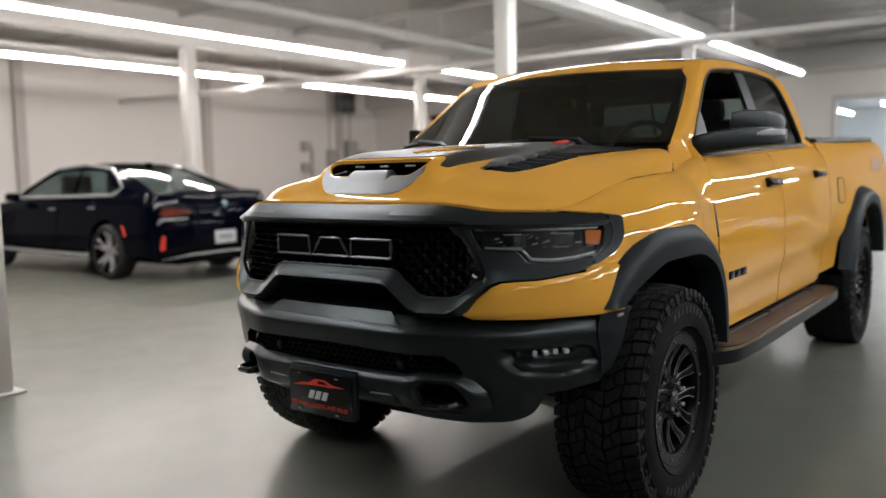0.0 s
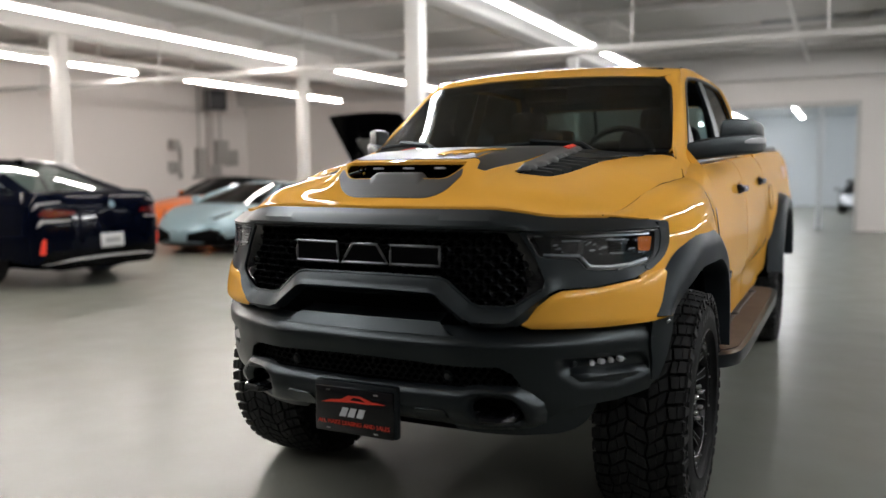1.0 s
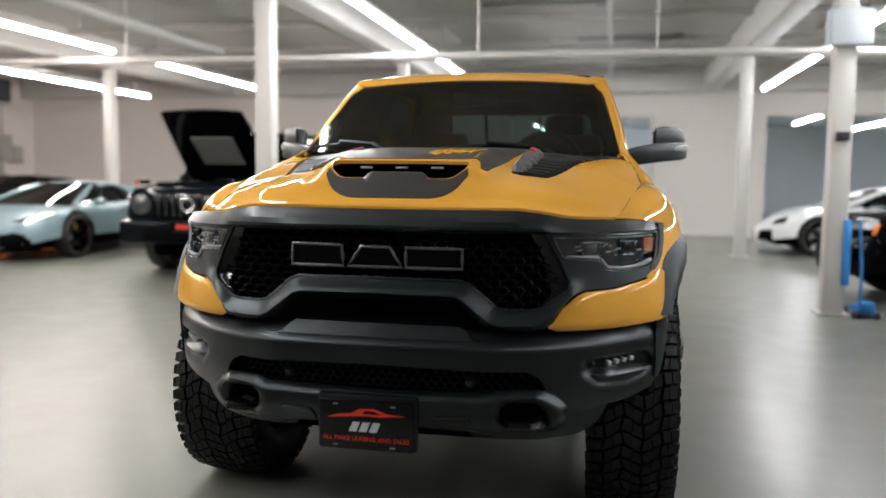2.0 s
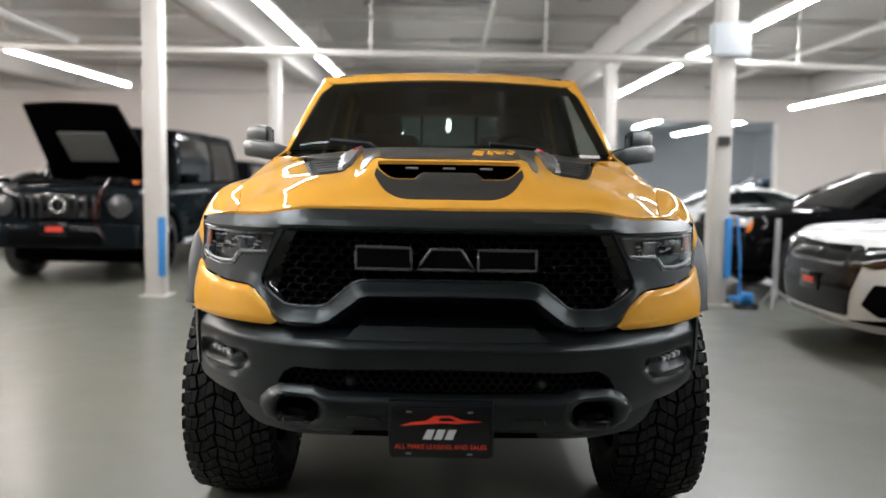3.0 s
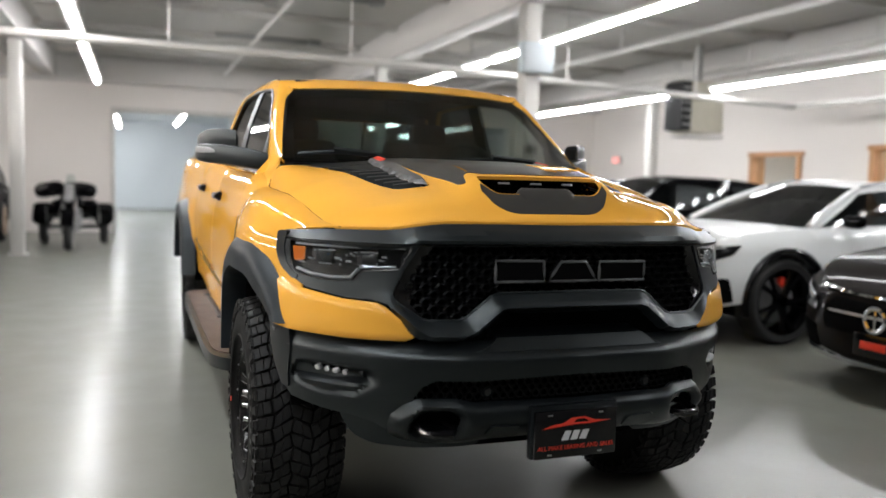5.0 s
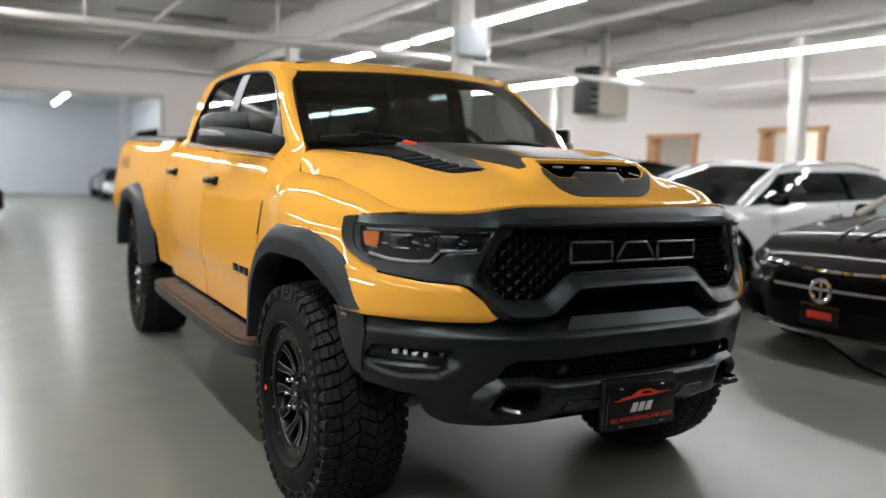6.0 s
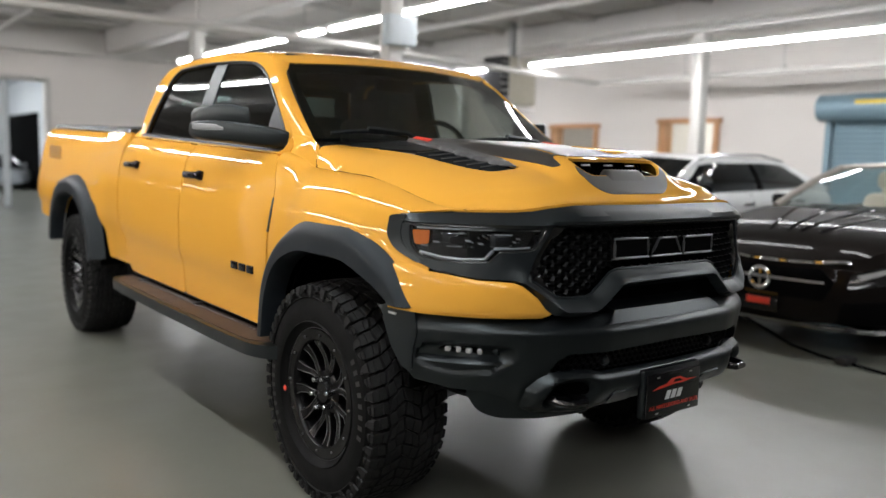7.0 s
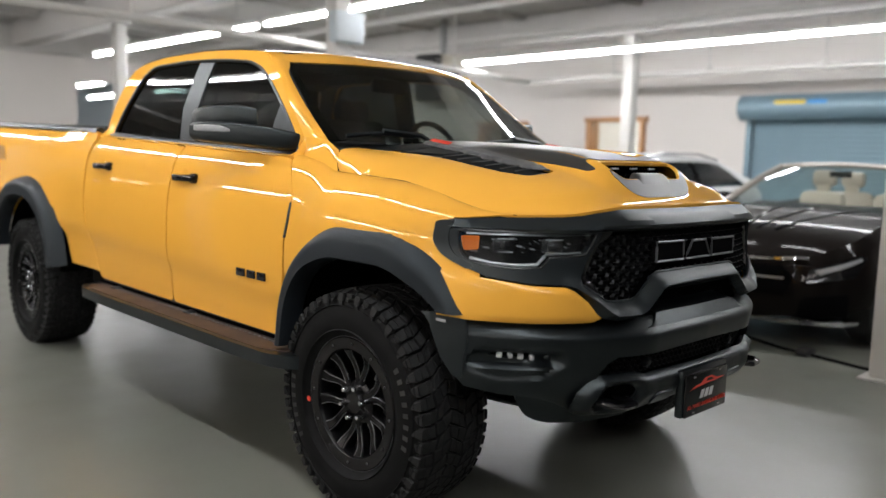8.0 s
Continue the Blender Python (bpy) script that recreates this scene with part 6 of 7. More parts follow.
# mirrors
def mirror_body(s):
    def ring(x, yc, zc, hy, hz, tilt):
        return [(x, yc + hy * math.copysign(abs(math.cos(a)) ** 0.32, math.cos(a)), zc + hz * math.copysign(abs(math.sin(a)) ** 0.32, math.sin(a)) + tilt * math.cos(a) * hy) for a in np.linspace(0, 2 * math.pi, 20, endpoint=False)]

    def loft(rings):
        g = Geo()
        k = len(rings[0])
        vs = [p for r in rings for p in r]
        fs = [(i * k + j, i * k + (j + 1) % k, (i + 1) * k + (j + 1) % k, (i + 1) * k + j) for i in range(len(rings) - 1) for j in range(k)]
        fs += [tuple(reversed(range(k))), tuple((len(rings) - 1) * k + j for j in range(k))]
        return g.add(vs, fs)
    low = loft([ring(0.80, 0.665, 1.425, 0.04, 0.040, 0), ring(0.84, 0.685, 1.432, 0.05, 0.044, 0), ring(0.91, 0.76, 1.445, 0.07, 0.047, 0), ring(0.99, 0.86, 1.457, 0.08, 0.047, 0), ring(1.06, 0.95, 1.463, 0.07, 0.045, 0), ring(1.09, 1.00, 1.466, 0.05, 0.038, 0), ring(1.10, 1.03, 1.468, 0.025, 0.024, 0)])
    up = loft([ring(0.922, 0.825, 1.512, 0.055, 0.034, 0), ring(0.932, 0.832, 1.525, 0.072, 0.047, 0), ring(0.98, 0.88, 1.533, 0.08, 0.050, 0), ring(1.05, 0.96, 1.532, 0.07, 0.047, 0), ring(1.08, 1.005, 1.525, 0.045, 0.038, 0), ring(1.09, 1.03, 1.52, 0.022, 0.024, 0)])
    lens = loft([ring(1.025, 0.842, 1.470, 0.014, 0.006, 0), ring(1.05, 0.878, 1.476, 0.020, 0.014, 0), ring(1.085, 0.945, 1.479, 0.024, 0.015, 0), ring(1.102, 0.99, 1.480, 0.020, 0.012, 0)])
    glassy = Geo().grid(lambda u, v: (0.92 + 0.15 * u, 0.895 + 0.13 * u, 1.43 + 0.13 * v), 4, 4, 0.004, (0, 1, 0))
    f = (lambda g: g) if s > 0 else (lambda g: g.mirrored())
    m = part("door_mirror", f(low), BLACKPL, truck, "large black towing mirror")
    part("mirror_cap", f(up), BLACKPL, m)
    part("turn_lamp", f(lens), LIGHTPIPE, m, "clear indicator lens")
    part("mirror_glass", f(glassy), CHROME, m)


mirror_body(1)
mirror_body(-1)
for doors, y0, z0 in ((doors_f, 1.385, 1.243), (doors_r, 2.40, 1.272)):
    for d, s in zip(doors, (1, -1)):
        x = side_x(y0, z0)
        h = part("door_handle", Geo().box((s * (x + 0.022), y0, z0), (0.024, 0.21, 0.036), 0.011).box((s * (x + 0.008), y0 - 0.085, z0), (0.03, 0.05, 0.05), 0.01), GLOSSBLK, d, "gloss black door handle")
        part("handle_cup", Geo().lathe([(0.0, -0.012), (0.035, -0.006), (0.045, 0.0)], (s * (x + 0.001), y0 + 0.01, z0), (s, 0, 0), 16), YELLOW, h)
for d, s in zip(doors_f, (1, -1)):
    for i, (a, b) in enumerate(((0.865, 0.785), (0.775, 0.70), (0.69, 0.615))):
        if s > 0:
            a, b = b, a
        part("door_badge", Geo().box((s * 0.976, (a + b) / 2, 0.846), (0.012, abs(a - b) - 0.01, 0.036), 0.003), GLOSSBLK, d, "plain black badge blocks")
both("wing_vent", sheet(rounded([(0.476, 1.03), (0.458, 1.10), (0.451, 1.17), (0.455, 1.182), (0.466, 1.178), (0.474, 1.10), (0.490, 1.03)], 0.004), lambda y, z: (side_x(y, z) + 0.004, y, z), (), 0.02, 0.01, (1, 0, 0)), BLACKPL, truck, "slim black wing vent")

# ---- the other vehicles ----
def car_paint(name, color, metal=0.2, rough=0.3):
    dark = max(color) < 0.02
    return mat(name, color, rough, metal, 0.2 if dark else 0.75, var=0.04, scale=3, rvar=0.03, spec=0.0 if dark else 0.1, coat_rough=0.015)


NAVY = car_paint("navy_paint", (0.001, 0.0018, 0.006), 0.0)
PALEBLUE = car_paint("pale_blue_paint", (0.23, 0.33, 0.37), 0.3)
ORANGE = car_paint("orange_paint", (0.75, 0.16, 0.02), 0.0)
CARWHITE = car_paint("white_car_paint", (0.66, 0.68, 0.68), 0.0)
CARBLACK = car_paint("black_car_paint", (0.002, 0.002, 0.0025), 0.0)
DARKGREY = car_paint("dark_grey_paint", (0.006, 0.0085, 0.0105), 0.0)
SILVERCAR = car_paint("silver_car_paint", (0.35, 0.37, 0.39), 0.5)
CARGLASS = glass("dark_car_glass", (0.25, 0.27, 0.28), 1.45)
PALEGLASS = glass("pale_car_glass", (0.86, 0.90, 0.89), 1.4)
MIDGLASS = glass("clear_tinted_car_glass", (0.58, 0.66, 0.65), 1.16)
BEIGE = mat("silver_beige_frame", (0.42, 0.39, 0.35), 0.35, 0.3)
CREAM = mat("cream_leather", (0.55, 0.47, 0.38), 0.5, bump=0.3, bump_scale=150)
BRIGHT = mat("bright_trim", (0.7, 0.71, 0.72), 0.25, 0.3, scale=20)
PLATEWHITE = mat("plate_white", (0.6, 0.62, 0.62), 0.4)
CARRUBBER = mat("car_tyre", (0.012, 0.012, 0.012), 0.6, bump=0.2)
WHEEL_CACHE = {}


def car_wheel(parent, m, r, metal, spokes=5, rim=0.77, caliper=None, barrel=None):
    key = (round(r, 3), metal.name, spokes, rim)
    if key not in WHEEL_CACHE:
        w = 0.24
        t = Geo().lathe([(r * rim, -w / 2), (r * 0.9, -w / 2 - 0.01), (r * 0.98, -w / 2 + 0.02), (r, -w / 2 + 0.05), (r, w / 2 - 0.05), (r * 0.98, w / 2 - 0.02), (r * 0.9, w / 2 + 0.01), (r * rim, w / 2)], (0, 0, 0), (1, 0, 0), 40)
        t.f = [f for f in t.f if len(f) < 9]
        g = Geo().lathe([(r * rim, -w / 2), (r * rim * 1.03, w / 2), (r * rim * 0.95, w / 2), (r * rim * 0.92, w / 2 - 0.05), (r * rim * 0.92, -w / 2)], (0, 0, 0), (1, 0, 0), 40, True)
        sp = Geo()
        for d in (-0.16, 0.16):
            p = []
            for rr, a, x in ((0.03, d, w / 2 - 0.05), (r * rim * 0.5, d * 0.9, w / 2 - 0.035), (r * rim * 0.95, d * 1.3, w / 2 - 0.015)):
                p.append((x, rr * math.sin(a), rr * math.cos(a)))
            sp.tube(p, [0.032, 0.022, 0.026], 6)
        sp.lathe([(0.07, w / 2 - 0.08), (0.07, w / 2 - 0.03), (0.04, w / 2 - 0.02), (0.0, w / 2 - 0.02)], (0, 0, 0), (1, 0, 0), 20)
        d = Geo().lathe([(0.0, 0.0), (r * 0.52, 0.0), (r * 0.52, -0.03), (0, -0.03)], (0, 0, 0), (1, 0, 0), 28)
        WHEEL_CACHE[key] = (mesh_of("wheel", g, barrel or metal), mesh_of("tyre", t, CARRUBBER), mesh_of("brake_disc", d, DARKMETAL if barrel else GREYMETAL), mesh_of("spoke", sp, metal))
    wm, tm, dm, sm = WHEEL_CACHE[key]
    o = child("wheel", wm, parent, m)
    child("tyre", tm, o, Matrix())
    child("brake_disc", dm, o, Matrix())
    for i in range(spokes):
        child("spoke", sm, o, Matrix.Rotation(2 * math.pi * i / spokes, 4, "X"))
    if caliper is not None:
        part("caliper", Geo().box((0.03, r * 0.38, 0.05), (0.06, 0.07, 0.16), 0.02), caliper, o)
    return o


def car(name, label, category, m, paint, L, W, H, wb, fo, wr, deck, cowl, roof_f, roof_r, base_r, nose=(0.75, 2.6), tail=(0.5, 3.2), zb=0.2, roof_w=0.60, belt_w=0.86,
        glassm=None, rimm=None, spokes=5, open_top=False, caliper=None, roof_pts=None, glass_to=0.93, arch=None, group="", top=None, barrel=None, sail=0.10):
    """A car from its side profile: deck heights, glasshouse, wheels. Nose at y = 0, facing -y."""
    t = thing(name, label, category, m, group)
    glassm, rimm = glassm or CARGLASS, rimm or RIMBLK
    zt = curve(deck)
    top_paint = top or paint
    hw = W / 2
    con = []
    a, n = nose
    for i in range(17):
        th = math.pi / 2 * i / 16
        con.append((hw * math.sin(th) ** (2 / n), a * (1 - math.cos(th) ** (2 / n))))
    con += [(hw, a + (L - a - tail[0]) * i / 30) for i in range(1, 30)]
    b, n = tail
    for i in range(17):
        th = math.pi / 2 * (1 - i / 16)
        con.append((hw * math.sin(th) ** (2 / n), L - b * (1 - math.cos(th) ** (2 / n))))
    pts = [con[0]]
    for p in con[1:]:
        if math.dist(p, pts[-1]) > 1e-4:
            pts.append(p)
    cum = [0.0]
    for p, q in zip(pts, pts[1:]):
        cum.append(cum[-1] + math.dist(p, q))
    S = cum[-1]
    cx, cy = [p[0] for p in pts], [p[1] for p in pts]

    def at(s):
        return np.interp(s, cum, cx), np.interp(s, cum, cy)

    def s_of(y):
        return float(np.interp(y, [q[1] for q in pts], cum))
    ins = curve([(0, 0.07), (0.15, 0.025), (0.4, 0.0), (0.6, 0.004), (0.68, 0.02), (0.85, 0.03), (0.95, 0.06), (1.0, 0.11)])

    def skin(s, z, off=0.0):
        x, y = at(s)
        x1, y1 = at(max(0, s - 0.02))
        x2, y2 = at(min(S, s + 0.02))
        d = Vector((x2 - x1, y2 - y1))
        nrm = Vector((d.y, -d.x)).normalized() if d.length > 1e-6 else Vector((0, -1))
        q = (z - zb) / max(0.05, zt(y) - zb)
        k = off - ins(min(1, max(0, q)))
        px = x + nrm.x * k
        if s < 0.02 or s > S - 0.02:
            px = x
        return (max(0.0, px), y + nrm.y * k, z)
    ar = arch or wr + 0.06
    bottom = []
    for yw in (fo, fo + wb):
        sw = s_of(yw)
        zz = max(0.0, zb - wr)
        for i in range(13):
            th = math.pi * (1 - i / 12)
            bottom.append((sw + ar * math.cos(th), max(zb, wr + ar * math.sin(th))))
    top = [(s, zt(at(s)[1])) for s in np.linspace(S, 0, 60)]
    outline = [(0.0, zb)] + bottom + [(S, zb)] + top
    body_g = sheet(outline, skin, (), 0.09, 0.02, (1, 0, 0))
    body = part("body", body_g, paint, t)
    part("body_side", body_g.mirrored(), paint, t)
    rows = [s for s in np.linspace(0.001, S - 0.001, 56)]
    edge = [skin(s, zt(at(s)[1])) for s in rows]

    def deck_p(u, v):
        f = v * (len(edge) - 1)
        i = min(int(f), len(edge) - 2)
        e = Vector(edge[i]).lerp(Vector(edge[i + 1]), f - i)
        k = 2 * u - 1
        return (e.x * k, e.y - 0.0, e.z + 0.035 * (1 - k * k) * min(1, e.x / hw))
    if open_top:
        # the deck leaves the cabin open
        ey = [e[1] for e in edge]
        vf, vr = np.interp(cowl + 0.2, ey, np.linspace(0, 1, len(ey))), np.interp(base_r + 0.1, ey, np.linspace(0, 1, len(ey)))
        part("bonnet", Geo().grid(lambda u, v: deck_p(u, v * vf), 12, 20, 0.015, (0, 0, 1)), paint, t)
        part("boot_lid", Geo().grid(lambda u, v: deck_p(u, vr + (1 - vr) * v), 12, 16, 0.015, (0, 0, 1)), paint, t)
        for u0 in (0.0, 0.89):
            part("door_top", Geo().grid(lambda u, v: deck_p(u0 + 0.11 * u, vf + (vr - vf) * v), 3, 20, 0.015, (0, 0, 1)), paint, t)
        part("cabin", Geo().box((0, (cowl + base_r) / 2 + 0.15, zt(cowl) - 0.42), (W * 0.78, base_r - cowl, 0.1), 0.03), CREAM, t)
    else:
        part("bonnet", Geo().grid(deck_p, 12, 55, 0.015, (0, 0, 1)), paint, t)
    # near-black boxes carry the shade under the car and in the arches
    part("underbody", Geo().box((0, L / 2, zb + 0.12), (W * 0.76, L * 0.9, 0.2), 0.05), DARKVOID, t)
    for yw in (fo, fo + wb):
        part("wheel_well", Geo().box((0, yw, wr + 0.1), (W * 0.86, ar * 1.7, ar * 1.2), 0.08), DARKVOID, t)
        for s in (1, -1):
            car_wheel(t, pose(s * (hw - 0.13), yw, wr, yw * 50, 0, 0 if s > 0 else 180), wr, rimm, spokes, caliper=caliper, barrel=barrel)
    # glasshouse
    bx, rx = hw * belt_w, hw * roof_w
    rp = curve(roof_pts) if roof_pts else None

    def R(k):
        y = roof_f + (roof_r - roof_f) * k
        z = rp(y) if rp else H - 0.05 - 0.10 * (2 * k - 0.9) ** 2 * 0.6
        return Vector((rx, y, z))

    def B(k):
        y = cowl + (base_r - cowl) * k
        return Vector((bx, y, zt(y) + 0.01))

    def wsf(u, v):
        k = 2 * u - 1
        p = B(0).lerp(R(0), v)
        return (p.x * k, p.y - (0.16 - 0.04 * v) * (1 - k * k) + 0.0, p.z + 0.03 * v * (1 - k * k) + 0.02 * math.sin(math.pi * v))

    def rwf(u, v):
        k = 2 * u - 1
        p = B(1).lerp(R(1), v)
        return (p.x * k, p.y + 0.10 * (1 - k * k) * (1 - v * 0.5), p.z + 0.03 * v * (1 - k * k))

    def sf(k, v):
        p = B(k).lerp(R(k), v)
        return (p.x + 0.03 * math.sin(math.pi * v), p.y, p.z)
    part("windshield", Geo().grid(wsf, 14, 6, 0.005, (0, -1, 1)), glassm if not open_top else PALEGLASS, t)
    for s in (1, -1):
        e = [Vector(wsf(1.0, v)) for v in np.linspace(0, 1, 6)]
        part("pillar", Geo().tube([(s * p.x, p.y, p.z) for p in e], 0.035, 8), BEIGE if open_top else top_paint, t)
    if open_top:
        part("windshield_frame", Geo().tube([wsf(u, 1.0) for u in np.linspace(0, 1, 12)], 0.025, 8), BEIGE, t)
        return t, body, skin, S, zt
    part("rear_window", Geo().grid(rwf, 12, 6, 0.005, (0, 1, 1)), glassm, t)
    for u0 in (0.0, 1.0 - sail):
        part("rear_pillar", Geo().grid(lambda u, v: Vector(rwf(u0 + sail * u, v)) + Vector((0, 0.012, 0.006)), 4, 6, 0.01, (0, 1, 1)), top_paint, t)
    nu, nv = 24, 6
    gp, gg, gg2, gb = Geo(), Geo(), Geo(), Geo()
    for i in range(nu):
        for j in range(nv):
            k0, k1, v0, v1 = i / nu, (i + 1) / nu, j / nv, (j + 1) / nv
            isglass = 0.04 < (k0 + k1) / 2 < glass_to and v1 < 0.95 and not (i == nu // 2)
            d = 0.0 if not isglass else 0.008
            q = [Vector(sf(*c)) - Vector((d, 0, 0)) for c in ((k0, v0), (k1, v0), (k1, v1), (k0, v1))]
            ((gg if i < nu // 2 else gg2) if isglass else (gb if i == nu // 2 and v1 < 0.95 else gp)).add(q, [(0, 1, 2, 3)])
    for s in (1, -1):
        part("side_window", gg if s > 0 else gg.mirrored(), glassm, t)
        part("side_window", gg2 if s > 0 else gg2.mirrored(), glassm, t)
        part("window_frame", gp if s > 0 else gp.mirrored(), top_paint, t)
        part("door_pillar", gb if s > 0 else gb.mirrored(), CARBLACK, t)

    def roof_f2(u, v):
        k = 2 * u - 1
        p = R(v)
        fr, bk = Vector(wsf(u, 1.0)), Vector(rwf(u, 1.0))
        q = Vector((p.x * k, p.y, p.z + 0.035 * (1 - k * k)))
        a = smooth(0, 0.08, v)
        b = smooth(1, 0.92, v)
        q = fr * (1 - a) + q * a
        return bk * (1 - b) + q * b
    part("roof", Geo().grid(roof_f2, 14, 14, 0.015, (0, 0, 1)), top_paint, t)
    part("cabin", Geo().box((0, (cowl + base_r) / 2, zt(cowl) - 0.15), (W * 0.7, (base_r - cowl) * 0.8, 0.2), 0.05).box((-0.36, cowl + 0.9, zt(cowl) + 0.12), (0.45, 0.14, 0.5), 0.05).box((0.36, cowl + 0.9, zt(cowl) + 0.12), (0.45, 0.14, 0.5), 0.05), CABIN, t)
    for s in (1, -1):
        part("door_mirror", Geo().box((s * (hw + 0.06), cowl + 0.32, zt(cowl) + 0.07), (0.2, 0.12, 0.12), 0.045), CARBLACK if paint is CARWHITE else paint, t)
        for k in (0.40, 0.72):
            y = cowl + (base_r - cowl) * k
            p = skin(s_of(y), zt(y) - 0.13)
            part("door_handle", Geo().box((s * (p[0] + 0.012), y, p[2]), (0.02, 0.18, 0.025), 0.008), CHROME, t)
            g = Geo().tube([(s * (skin(s_of(y + 0.12), z)[0] + 0.001), y + 0.12, z) for z in np.linspace(zb + 0.1, zt(y) - 0.02, 8)], 0.004, 4)
            part("door_gap", g, DARKVOID, t)
    return t, body, skin, S, zt


def on_skin(t, skin, name, poly, material, label="", off=0.006, sides=(1, -1), step=0.06, r=0.02):
    g = sheet(rounded(poly, r), lambda s, z: skin(s, z, off), (), step, 0.012, (1, 0, 0))
    for s in sides:
        part(name, g if s > 0 else g.mirrored(), material, t, label)


def plate_on(t, y, z, w, h, material, mark, face=-1):
    p = part("licence_plate", Geo().box((0, y, z), (w, 0.012, h), 0.004), material, t, "licence plate with plain bars")
    part("plate_bar", Geo().box((0, y + face * 0.008, z), (w * 0.62, 0.003, h * 0.34), 0.001), mark, p)


TURN_W = -90.0   # nose towards -x

# dark blue saloon, seen from behind
t, body, skin, S, zt = car("saloon_car", "dark navy saloon car with bright window trim and black wheels", "car", pose(-11.98, 3.85, 0, 0, 0, TURN_W), NAVY, 5.40, 1.95, 1.54, 3.215, 0.95, 0.365,
                           [(0, 0.70), (0.4, 0.88), (1.3, 1.0), (2.0, 1.03), (3.6, 1.06), (4.5, 1.10), (5.2, 1.13), (5.4, 1.08)], 1.55, 2.45, 3.75, 4.75, roof_w=0.60, roof_pts=[(2.4, 1.46), (2.9, 1.52), (3.4, 1.51), (3.8, 1.45)], glass_to=0.86, rimm=mat("two_tone_wheel", (0.5, 0.5, 0.51), 0.35, 0.3), spokes=5, glassm=MIDGLASS, barrel=RIMBLK, sail=0.13)
on_skin(t, skin, "tail_light", [(S - 0.93, 0.87), (S - 0.86, 0.94), (S - 0.5, 0.92), (S - 0.48, 0.87), (S - 0.8, 0.84)], REDLAMP, "slim dark red tail light")
on_skin(t, skin, "lamp_trim", [(S - 0.99, 0.92), (S - 0.94, 1.01), (S - 0.66, 1.035), (S - 0.66, 1.02), (S - 0.90, 0.99)], GREYMETAL, "grey trim arc over the tail light", 0.010, r=0.006)
on_skin(t, skin, "lamp_trim", [(S - 0.94, 0.73), (S - 0.90, 0.815), (S - 0.55, 0.82), (S - 0.55, 0.80), (S - 0.86, 0.79)], GREYMETAL, "grey trim arc under the tail light", 0.010, r=0.006)
on_skin(t, skin, "side_marker", [(S - 1.56, 0.60), (S - 1.51, 0.58), (S - 1.57, 0.71), (S - 1.62, 0.73)], REDINK, "red side reflector", 0.012, step=0.03, r=0.008)
on_skin(t, skin, "rear_diffuser", [(S - 0.95, 0.28), (S - 0.8, 0.45), (S, 0.45), (S, 0.24), (S - 0.7, 0.22)], CARBLACK, "black rear apron", 0.008, r=0.01)
on_skin(t, skin, "rear_reflector", [(S - 0.92, 0.42), (S - 0.85, 0.42), (S - 0.84, 0.60), (S - 0.88, 0.60)], REDINK, "red reflector", 0.014)
on_skin(t, skin, "apron_trim", [(S - 0.9, 0.30), (S - 0.5, 0.36), (S, 0.37), (S, 0.345), (S - 0.5, 0.335)], BRIGHT, "bright trim line", 0.016, r=0.005)
on_skin(t, skin, "sill_trim", [(1.7, 0.285), (1.7, 0.325), (4.4, 0.325), (4.4, 0.285)], BRIGHT, "bright sill line", 0.016, r=0.005)
plate_on(t, 5.405, 0.545, 0.34, 0.17, PLATEWHITE, GREYMETAL, 1)
part("boot_badge", Geo().lathe([(0.0, 0.01), (0.04, 0.008), (0.045, 0.0)], (0, 5.41, 0.98), (0, 1, 0.2), 20), STEELBLUE, t, "small round badge")
for s in (1, -1):
    part("window_trim", Geo().tube([(s * x, y, z) for x, y, z in ((0.85, 1.75, 1.07), (0.87, 2.6, 1.08), (0.865, 4.2, 1.11), (0.78, 4.35, 1.20), (0.64, 3.9, 1.46), (0.62, 3.2, 1.53), (0.63, 2.5, 1.49))], 0.021, 6), BRIGHT, t, "bright window surround")
part("roof_fin", Geo().box((0, 3.75, 1.52), (0.04, 0.16, 0.05), 0.015), CARBLACK, t)

# pale blue sports car
t, body, skin, S, zt = car("sports_car", "pale metallic blue low sports car with dark wheels", "car", pose(-8.48, 6.85, 0), PALEBLUE, 4.61, 1.98, 1.20, 2.65, 1.12, 0.345,
                           [(0, 0.46), (0.3, 0.58), (0.9, 0.76), (1.3, 0.80), (2.0, 0.82), (3.2, 0.90), (4.2, 0.97), (4.61, 0.90)], 1.25, 2.15, 2.75, 3.9, nose=(1.0, 2.2), zb=0.14, roof_w=0.5, belt_w=0.80, roof_pts=[(2.1, 1.12), (2.4, 1.17), (2.8, 1.14)], glass_to=0.7,
                           spokes=5, caliper=mat("yellow_caliper", (0.7, 0.5, 0.03), 0.4))
on_skin(t, skin, "headlight", [(0.55, 0.60), (0.66, 0.62), (1.05, 0.74), (1.02, 0.70), (0.7, 0.58)], GLOSSBLK, "slim dark headlight")
on_skin(t, skin, "air_intake", [(0.18, 0.22), (0.2, 0.36), (0.6, 0.44), (0.78, 0.40), (0.7, 0.22)], DARKVOID, "black front intake")
on_skin(t, skin, "splitter", [(0, 0.14), (0, 0.19), (1.0, 0.19), (1.0, 0.14)], CARBLACK, "black splitter", 0.02, r=0.005)

